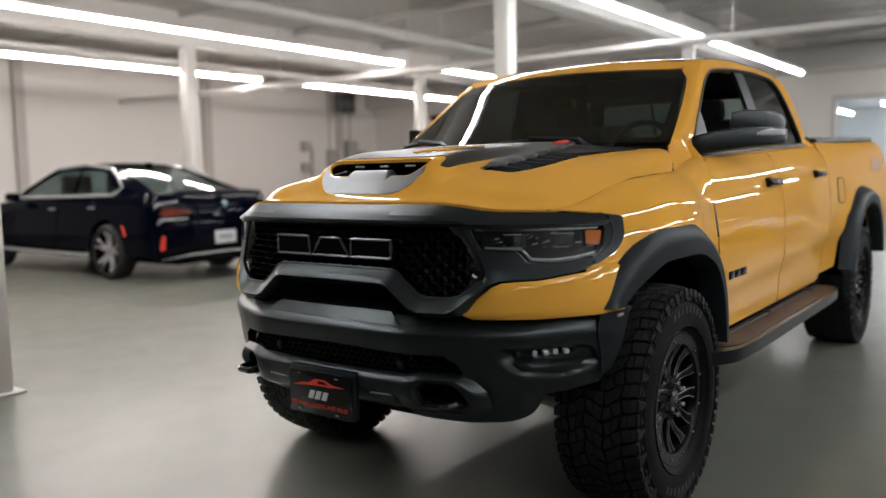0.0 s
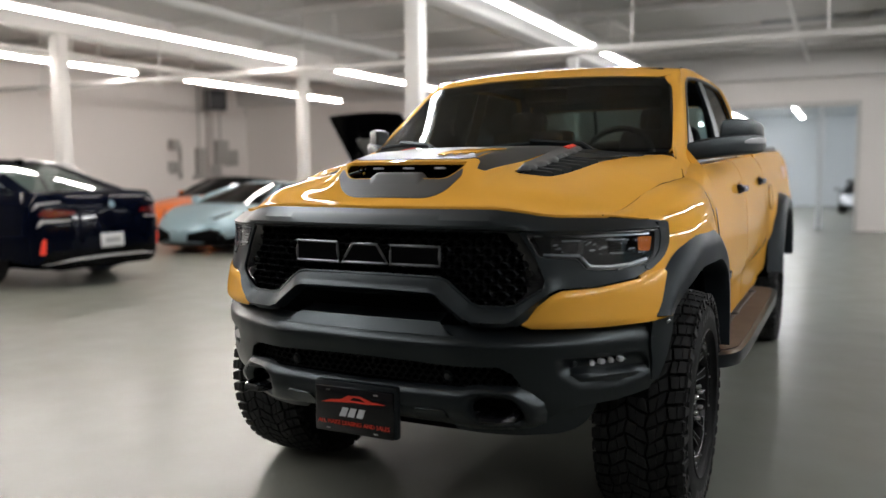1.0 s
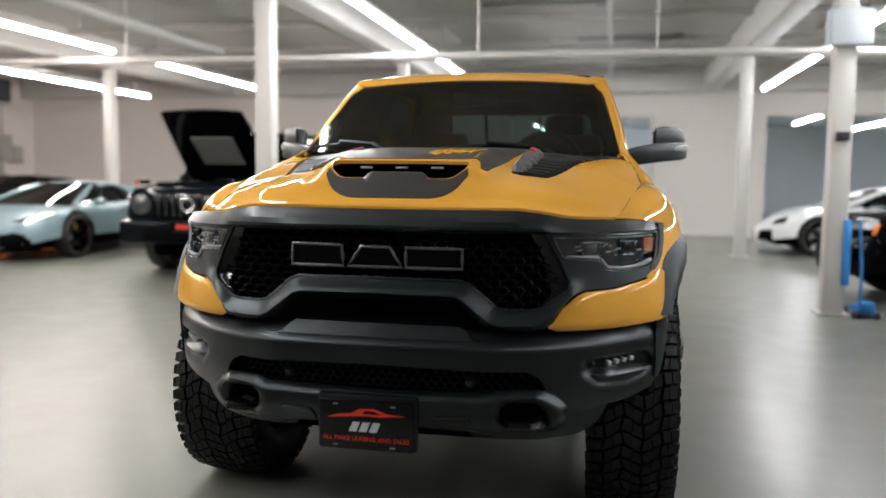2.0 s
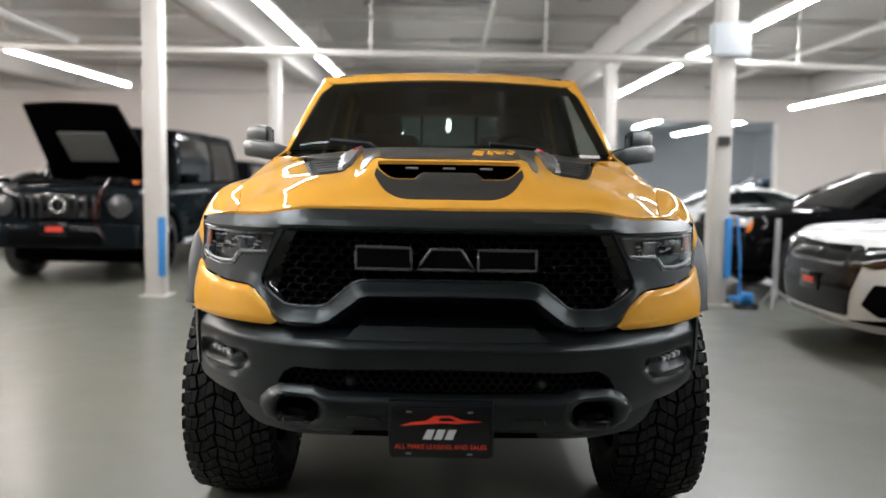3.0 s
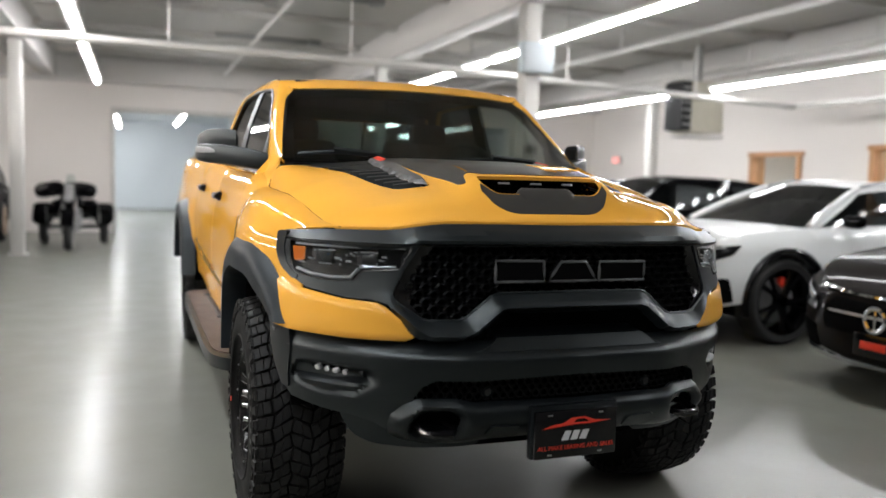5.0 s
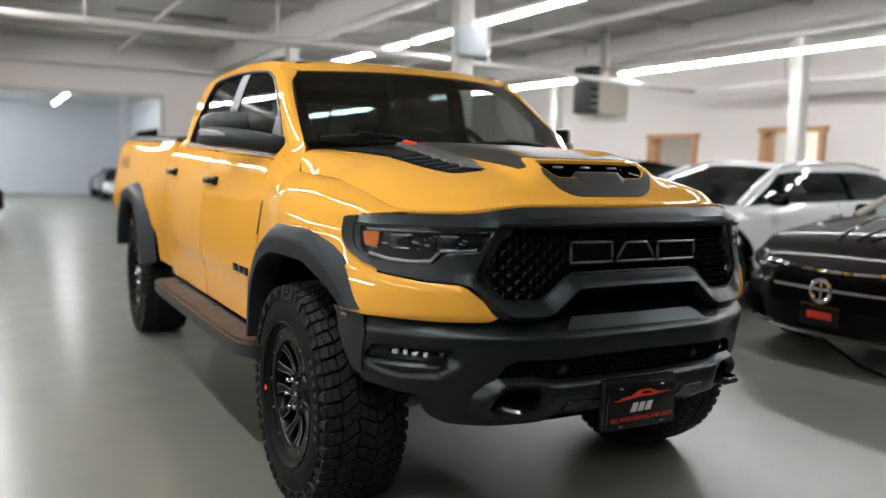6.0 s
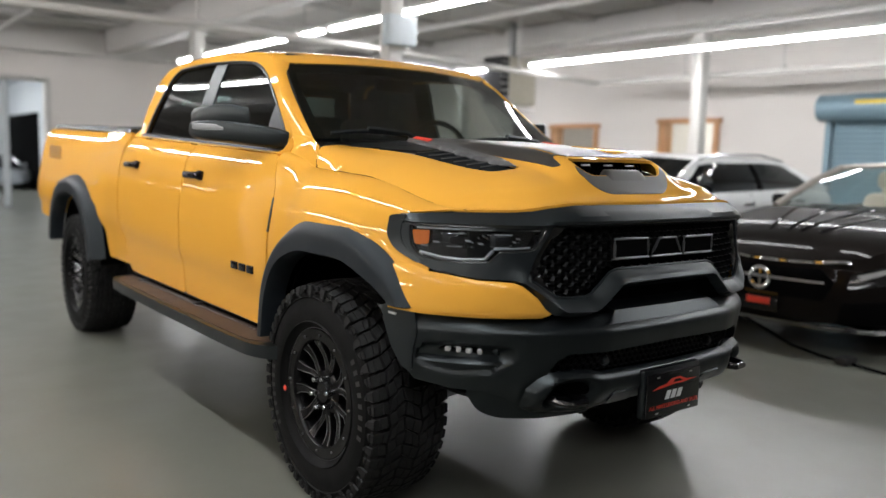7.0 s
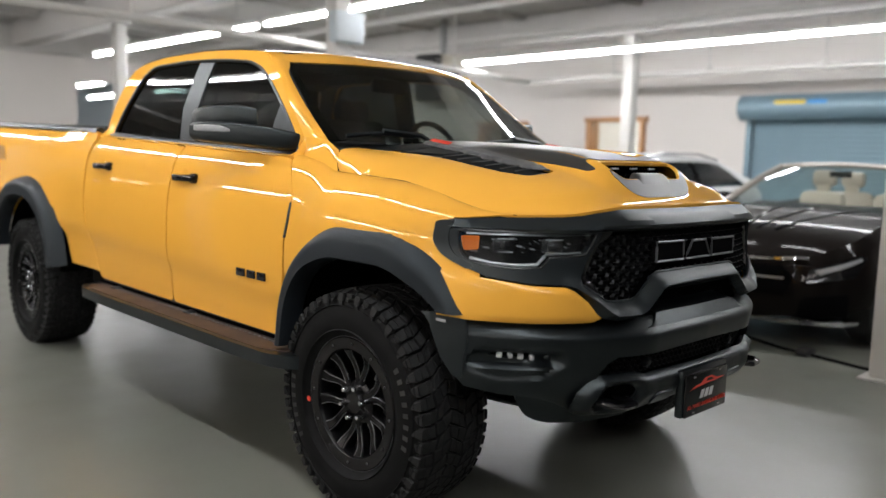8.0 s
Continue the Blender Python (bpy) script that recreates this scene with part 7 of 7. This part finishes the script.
# orange convertible behind it
t, body, skin, S, zt = car("convertible_car", "orange sports car with a black fabric roof", "car", pose(-11.6, 9.6, 0), ORANGE, 4.4, 1.9, 1.25, 2.55, 0.95, 0.34,
                           [(0, 0.5), (0.4, 0.68), (1.2, 0.82), (2.0, 0.86), (3.4, 0.92), (4.4, 0.88)], 1.3, 2.0, 2.8, 3.6, roof_w=0.55, roof_pts=[(1.9, 1.17), (2.4, 1.24), (2.9, 1.18)], glass_to=0.8, top=CARBLACK)
part("fabric_roof", Geo().grid(lambda u, v: ((2 * u - 1) * (0.56 + 0.1 * v), 1.95 + 1.7 * v, 1.255 - 0.02 * (2 * u - 1) ** 2 - 0.30 * max(0, v - 0.35) ** 1.4), 10, 10, 0.015, (0, 0, 1)), CABIN, t, "black fabric roof")
# grey car further back
t, body, skin, S, zt = car("coupe_car", "grey coupe parked by the wall", "car", pose(-8.6, 12.0, 0), SILVERCAR, 4.5, 1.9, 1.36, 2.6, 0.95, 0.34,
                           [(0, 0.55), (0.4, 0.72), (1.2, 0.86), (2.0, 0.9), (3.4, 0.95), (4.5, 0.9)], 1.3, 2.0, 2.9, 3.9, roof_w=0.56, roof_pts=[(1.9, 1.27), (2.4, 1.34), (2.9, 1.28)])

# white crossover, side on
t, body, skin, S, zt = car("crossover_car", "white crossover with black wheel arches and wheels", "car", pose(2.98, 3.22, 0, 0, 0, TURN_W), CARWHITE, 4.75, 1.93, 1.54, 2.82, 0.95, 0.385,
                           [(0, 0.80), (0.25, 0.93), (0.9, 1.0), (1.4, 1.03), (2.5, 1.06), (3.9, 1.09), (4.6, 1.08), (4.75, 0.95)], 1.30, 2.10, 3.85, 4.55, nose=(0.5, 3.0), zb=0.24, roof_w=0.62, roof_pts=[(2.0, 1.38), (2.5, 1.44), (3.2, 1.44), (3.9, 1.38)], glass_to=0.88, caliper=REDINK)
on_skin(t, skin, "grille", [(0, 0.32), (0, 0.85), (0.56, 0.87), (0.66, 0.72), (0.58, 0.52), (0.54, 0.33)], RIMBLK, "black grille", 0.008, r=0.03)
on_skin(t, skin, "headlight", [(0.56, 0.72), (0.62, 0.86), (1.22, 0.885), (1.12, 0.80), (0.8, 0.71)], GLOSSBLK, "dark slim headlight", 0.01)
on_skin(t, skin, "headlight_strip", [(0.64, 0.83), (1.06, 0.875), (1.06, 0.86), (0.66, 0.81)], SILVER, "", 0.016, r=0.004)
on_skin(t, skin, "side_intake", [(0.70, 0.44), (0.80, 0.60), (1.08, 0.60), (1.14, 0.40), (0.84, 0.36)], DARKVOID, "black side intake", 0.01)
on_skin(t, skin, "front_lip", [(0, 0.24), (0, 0.29), (1.0, 0.29), (1.0, 0.24)], SILVER, "grey front lip", 0.016, r=0.005)
plate_on(t, -0.012, 0.55, 0.31, 0.15, GLOSSBLK, REDINK)
for yw in (0.95, 3.77):
    for s in (1, -1):
        part("arch_trim", Geo().tube([(s * 0.972, yw + 0.45 * math.cos(a), 0.385 + 0.45 * math.sin(a)) for a in np.linspace(0.05 - 0.3, math.pi + 0.25, 22)], 0.03, 6), RIMBLK, t, "black arch trim")
for s in (1, -1):
    part("roof_rail", Geo().tube([(s * 0.62, 2.1, 1.41), (s * 0.62, 2.5, 1.475), (s * 0.61, 3.3, 1.475), (s * 0.6, 3.8, 1.41)], 0.016, 6), SILVER, t)

# black open car with cream seats
t, body, skin, S, zt = car("cabriolet_car", "dark brown-black open cabriolet with cream leather seats", "car", pose(3.08, 0.58, 0, 0, 0, TURN_W), car_paint("brown_black_paint", (0.008, 0.0066, 0.006), 0.2, 0.3), 4.9, 1.88, 1.4, 2.9, 0.9, 0.35,
                           [(0, 0.66), (0.25, 0.80), (0.8, 0.92), (1.5, 0.99), (2.4, 0.98), (3.6, 1.0), (4.7, 1.0), (4.9, 0.9)], 1.45, 2.25, 3.0, 3.8, nose=(0.6, 2.6), zb=0.2, roof_w=0.62, belt_w=0.82, roof_pts=[(2.2, 1.36), (3.0, 1.36)], open_top=True, rimm=RIMBLK, spokes=10)
on_skin(t, skin, "grille", [(0, 0.42), (0, 0.62), (0.42, 0.64), (0.52, 0.56), (0.46, 0.42)], DARKVOID, "black grille", 0.006)
on_skin(t, skin, "bonnet_edge", [(0, 0.655), (0, 0.672), (0.62, 0.70), (0.62, 0.685)], CHROME, "bright line under the bonnet", 0.012, r=0.004)
on_skin(t, skin, "grille_bar", [(0, 0.535), (0, 0.555), (0.45, 0.555), (0.45, 0.54)], GREYMETAL, "bright grille bar", 0.016, r=0.005)
part("nose_badge", Geo().lathe([(0.075, 0.0), (0.09, 0.006), (0.075, 0.012), (0.06, 0.006)], (0, -0.03, 0.54), (0, -1, 0), 28, True).box((0, -0.03, 0.54), (0.02, 0.012, 0.14), 0.004), CHROME, t, "plain round chrome badge")
on_skin(t, skin, "headlight", [(0.60, 0.52), (0.62, 0.62), (1.0, 0.74), (1.08, 0.72), (0.95, 0.58)], GLOSSBLK, "dark headlight")
on_skin(t, skin, "headlight_strip", [(0.66, 0.62), (1.0, 0.72), (1.02, 0.70), (0.7, 0.59)], SILVER, "", 0.014, r=0.004)
on_skin(t, skin, "side_intake", [(0.55, 0.26), (0.58, 0.42), (0.9, 0.46), (0.92, 0.28)], DARKVOID, "black side intake", 0.006)
on_skin(t, skin, "front_lip", [(0, 0.20), (0, 0.235), (1.05, 0.245), (1.05, 0.21)], CHROME, "bright lower lip", 0.02, r=0.005)
plate_on(t, -0.03, 0.37, 0.31, 0.15, GLOSSBLK, REDINK)
for x in (-0.36, 0.36):
    for y, h in ((2.75, 0.92), (3.55, 0.9)):
        part("seat", Geo().box((x, y, h - 0.05), (0.46, 0.18, 0.5), 0.085, Euler((-0.15, 0, 0)).to_matrix()).box((x, y + 0.05, h + 0.33), (0.25, 0.12, 0.17), 0.055).box((x, y + 0.03, h + 0.22), (0.14, 0.05, 0.14), 0.02), CREAM, t, "cream leather seat")
part("dashboard", Geo().box((0, 1.95, 0.96), (1.35, 0.3, 0.12), 0.05), CABIN, t)
for x0, x1 in ((-0.2, -0.5), (0.2, 0.5), (-0.05, -0.16), (0.05, 0.16)):
    part("bonnet_crease", Geo().tube([(x0 + (x1 - x0) * k, 0.42 + 0.95 * k, zt(0.42 + 0.95 * k) + 0.035 * (1 - ((x0 + (x1 - x0) * k) / 0.86) ** 2) - 0.0115) for k in np.linspace(0, 1, 8)], 0.014, 8), CARBLACK, t)
part("inside_mirror", Geo().box((0, 2.22, 1.30), (0.2, 0.04, 0.06), 0.012), CABIN, t)
for s in (1, -1):
    part("door_mirror", Geo().box((s * 0.98, 1.9, 1.04), (0.18, 0.1, 0.11), 0.04), CARBLACK, t)

# black car behind the white one
t, body, skin, S, zt = car("suv_car", "glossy black sport utility car", "car", pose(3.1, 6.55, 0, 0, 0, TURN_W), CARBLACK, 5.0, 2.0, 1.66, 2.95, 0.95, 0.40,
                           [(0, 0.76), (0.3, 0.93), (1.0, 1.02), (1.5, 1.05), (3.0, 1.07), (4.8, 1.08), (5.0, 0.95)], 1.45, 2.2, 4.0, 4.8, nose=(0.5, 3.0), zb=0.25, roof_w=0.62, roof_pts=[(2.1, 1.42), (2.6, 1.49), (3.4, 1.48), (4.0, 1.41)])
on_skin(t, skin, "side_marker", [(0.98, 0.78), (1.03, 0.78), (1.06, 0.90), (1.01, 0.90)], AMBER, "amber marker")
on_skin(t, skin, "headlight", [(0.55, 0.82), (0.6, 0.90), (1.05, 0.94), (1.0, 0.84)], SILVER, "clear headlight")
# white low car near the far opening, and one beyond it
t, body, skin, S, zt = car("sports_car", "white sports car with black intakes", "car", pose(3.35, 12.75, 0, 0, 0, TURN_W), CARWHITE, 4.5, 1.9, 1.25, 2.6, 0.95, 0.34,
                           [(0, 0.5), (0.3, 0.64), (1.0, 0.82), (1.4, 0.86), (3.2, 0.92), (4.5, 0.9)], 1.3, 2.1, 2.9, 3.8, nose=(0.8, 2.4), zb=0.16, roof_w=0.55, roof_pts=[(2.0, 1.16), (2.5, 1.23), (2.9, 1.19)])
on_skin(t, skin, "air_intake", [(0.25, 0.24), (0.3, 0.42), (0.7, 0.46), (0.75, 0.26)], DARKVOID, "black intake")
on_skin(t, skin, "headlight", [(0.6, 0.54), (0.7, 0.62), (0.98, 0.70), (0.95, 0.6)], GLOSSBLK, "dark headlight")
car("hatchback_car", "dark blue car in the room beyond the opening", "car", pose(6.6, 19.4, 0, 0, 0, TURN_W), car_paint("deep_blue_paint", (0.02, 0.05, 0.10)), 4.6, 1.85, 1.5, 2.7, 0.9, 0.35,
    [(0, 0.7), (0.4, 0.9), (1.3, 1.0), (3.6, 1.05), (4.6, 0.98)], 1.3, 2.1, 3.7, 4.4, roof_w=0.62, roof_pts=[(2.0, 1.42), (2.6, 1.48), (3.7, 1.4)])
car("sports_car", "silver low sports car in the far room", "car", pose(2.0, 24.6, 0), SILVERCAR, 4.4, 1.62, 1.05, 2.6, 0.95, 0.34,
    [(0, 0.42), (0.3, 0.54), (1.0, 0.66), (3.2, 0.72), (4.4, 0.70)], 1.3, 2.1, 2.9, 3.8, nose=(0.8, 2.4), zb=0.14, roof_w=0.55, roof_pts=[(2.0, 0.96), (2.5, 1.02), (2.9, 0.98)])

# boxy off-roader with its bonnet up
t, body, skin, S, zt = car("off_road_car", "dark grey boxy off-road car with its bonnet raised", "car", pose(-4.56, 6.15, 0), DARKGREY, 4.75, 1.93, 1.97, 2.89, 0.85, 0.41,
                           [(0, 1.12), (0.5, 1.17), (1.4, 1.20), (4.75, 1.22)], 1.42, 1.72, 4.55, 4.70, nose=(0.16, 5), tail=(0.14, 5), zb=0.42, roof_w=0.80, belt_w=0.93, roof_pts=[(1.6, 1.90), (2.0, 1.935), (4.0, 1.94), (4.6, 1.92)], arch=0.5)
part("bonnet_lid", Geo().grid(lambda u, v: ((2 * u - 1) * (0.70 - 0.13 * v), 1.30 - 1.02 * v, 1.24 + 0.87 * v + 0.03 * (1 - (2 * u - 1) ** 2)), 12, 10, 0.04, (0, -0.6, -1)), CARBLACK, t, "raised black bonnet lid")
part("bonnet_lining", Geo().grid(lambda u, v: ((2 * u - 1) * 0.30, 0.96 - 0.40 * v, 1.47 + 0.34 * v), 6, 6, 0.015, (0, -0.6, -1)), mat("lining_grey", (0.16, 0.165, 0.16), 0.7), t, "grey lining pad")
part("engine_bay", Geo().box((0, 0.7, 1.17), (1.3, 0.9, 0.1), 0.03).box((0.3, 0.6, 1.23), (0.4, 0.4, 0.08), 0.03), DARKVOID, t)
part("grille", Geo().box((0, -0.03, 0.92), (1.0, 0.05, 0.30), 0.03), GLOSSBLK, t, "black grille")
for i in range(9):
    part("grille_slat", Geo().box((-0.42 + i * 0.105, -0.06, 0.92), (0.03, 0.02, 0.27), 0.006), SATIN, t)
part("nose_badge", Geo().lathe([(0.085, 0.0), (0.10, 0.008), (0.085, 0.016), (0.07, 0.008)], (0, -0.075, 0.93), (0, -1, 0), 28, True), CHROME, t, "plain round chrome badge")
part("front_bumper", Geo().box((0, -0.06, 0.58), (1.88, 0.22, 0.30), 0.05), DARKGREY, t)
part("bumper_intake", Geo().box((0, -0.175, 0.56), (1.1, 0.02, 0.17), 0.01), DARKVOID, t)
for s in (1, -1):
    part("headlight", Geo().lathe([(0.0, 0.03), (0.09, 0.02), (0.12, 0.0), (0.135, 0.0), (0.14, -0.03)], (s * 0.70, -0.02, 0.93), (0, -1, 0), 28), mat("dim_lamp_glass", (0.10, 0.105, 0.11), 0.15, 0.5), t, "round headlight")
    part("front_indicator", Geo().box((s * 0.82, 0.25, 1.22), (0.12, 0.2, 0.07), 0.03), GLOSSBLK, t)
    part("indicator_lens", Geo().box((s * 0.84, 0.143, 1.215), (0.07, 0.02, 0.04), 0.008), AMBER, t, "amber indicator lens")
    for yw in (0.85, 3.74):
        part("arch_trim", Geo().tube([(s * 0.965, yw + 0.5 * math.cos(a), 0.42 + 0.5 * math.sin(a)) for a in np.linspace(0, math.pi, 18)], 0.045, 6), DARKGREY, t)
    part("side_step", Geo().tube([(s * 1.0, 1.35, 0.42), (s * 1.0, 3.2, 0.42)], 0.04, 8), SILVER, t)
plate_on(t, -0.185, 0.66, 0.32, 0.16, GLOSSBLK, REDINK)
part("jumper_cable", Geo().tube([(0.45, 0.3, 1.25), (0.5, -0.05, 1.12), (0.52, -0.22, 0.95), (0.50, -0.24, 0.75), (0.56, -0.24, 0.62), (0.60, -0.24, 0.58)], 0.006, 6), REDLAMP, t, "red jumper cable")

# dark car behind it
t, body, skin, S, zt = car("suv_car", "dark grey estate car with pale wheels", "car", pose(-4.62, 10.95, 0), DARKGREY, 4.3, 1.85, 1.62, 2.5, 0.8, 0.39,
                           [(0, 0.85), (0.3, 1.0), (1.2, 1.06), (4.3, 1.1)], 1.3, 1.75, 3.9, 4.2, nose=(0.35, 3.5), tail=(0.2, 4), zb=0.3, roof_w=0.72, belt_w=0.9, roof_pts=[(1.6, 1.54), (2.1, 1.6), (3.9, 1.56)], rimm=mat("bronze_wheel", (0.45, 0.33, 0.25), 0.35, 0.7))
on_skin(t, skin, "side_marker", [(0.96, 0.82), (1.02, 0.82), (1.02, 0.90), (0.96, 0.90)], AMBER, "amber marker")
on_skin(t, skin, "headlight", [(0.55, 0.74), (0.55, 0.9), (0.85, 0.92), (0.85, 0.76)], SILVER, "clear headlight")

# three-wheeled touring motorcycle
m3 = thing("motor_tricycle", "black and chrome three-wheeled touring motorcycle", "motorcycle", pose(-2.45, 12.1, 0))
BIKE_T = mesh_of("tyre", Geo().lathe([(0.22, -0.06), (0.29, -0.07), (0.32, -0.03), (0.325, 0), (0.32, 0.03), (0.29, 0.07), (0.22, 0.06)], (0, 0, 0), (1, 0, 0), 32), CARRUBBER)
for x, y in ((0, 0.0), (-0.52, 1.6), (0.52, 1.6)):
    w = child("wheel", BIKE_T, m3, pose(x, y, 0.325))
    part("rim", Geo().lathe([(0.2, -0.075), (0.22, -0.07), (0.22, 0.07), (0.2, 0.075), (0.05, 0.05), (0.05, -0.05)], (0, 0, 0), (1, 0, 0), 24, True), CHROME, w)
    part("mudguard", Geo().grid(lambda u, v: ((v - 0.5) * (0.2 if x == 0 else 0.34), -0.40 * math.cos(0.3 + 2.5 * u), 0.40 * math.sin(0.3 + 2.5 * u)), 14, 4, 0.01, (0, 0, 1)), CARBLACK, w)
part("fork", Geo().tube([(-0.09, 0.0, 0.33), (-0.1, 0.28, 0.95)], 0.03, 8).tube([(0.09, 0.0, 0.33), (0.1, 0.28, 0.95)], 0.03, 8), CHROME, m3)
for s, w in ((-1, 0.50), (1, 0.40)):
    part("fairing", Geo().box((s * (0.05 + w / 2), 0.22, 1.045), (w, 0.30, 0.26), 0.12, Euler((0.0, s * 0.16, s * 0.35)).to_matrix()), CARBLACK, m3, "black fairing wing")
part("fairing_nose", Geo().box((0.02, 0.10, 1.0), (0.15, 0.16, 0.30), 0.05), GREYMETAL, m3, "grey fairing nose")
part("headlight", Geo().lathe([(0.0, 0.03), (0.05, 0.02), (0.065, 0.0), (0.065, -0.05)], (0, -0.02, 0.90), (0, -1, 0), 20), GREYMETAL, m3)
part("running_lamp", Geo().box((-0.03, -0.14, 0.60), (0.12, 0.03, 0.06), 0.01), AMBER, m3, "small amber lamp")
for s in (1, -1):
    part("rear_box", Geo().box((s * 0.52, 1.42, 0.58), (0.30, 0.5, 0.40), 0.07), CARBLACK, m3, "black side box")
    part("box_edge", Geo().tube([(s * 0.45, 1.165, 0.42), (s * 0.45, 1.165, 0.72)], 0.02, 6), CHROME, m3)
    part("crash_bar", Geo().tube([(s * 0.12, 0.45, 0.35), (s * 0.33, 0.42, 0.42), (s * 0.34, 0.42, 0.58), (s * 0.12, 0.45, 0.66)], 0.018, 6), CHROME, m3)
part("windscreen", Geo().grid(lambda u, v: (0.03 + (2 * u - 1) * (0.09 - 0.03 * v), 0.14 + 0.10 * v, 1.14 + 0.17 * v), 6, 4, 0.006, (0, -1, 0)), PALEGLASS, m3)
part("engine", Geo().box((0, 0.65, 0.5), (0.36, 0.45, 0.4), 0.06), GREYMETAL, m3)
part("tank", Geo().lathe([(0.0, -0.3), (0.13, -0.25), (0.19, 0.0), (0.15, 0.25), (0.0, 0.32)], (0, 0.65, 0.86), (0, 1, -0.1), 20), CARBLACK, m3)
part("seat", Geo().box((0, 1.15, 0.80), (0.36, 0.6, 0.14), 0.06).box((0, 1.5, 1.02), (0.32, 0.12, 0.3), 0.05), CABIN, m3)
part("trunk", Geo().box((0, 1.65, 0.66), (0.8, 0.7, 0.36), 0.1), CARBLACK, m3)
part("handlebar", Geo().tube([(-0.38, 0.55, 1.08), (-0.2, 0.36, 1.12), (0.2, 0.36, 1.12), (0.38, 0.55, 1.08)], 0.014, 8), CHROME, m3)
part("axle", Geo().cyl((-0.55, 1.6, 0.325), (0.55, 1.6, 0.325), 0.04, 12), DARKMETAL, m3)
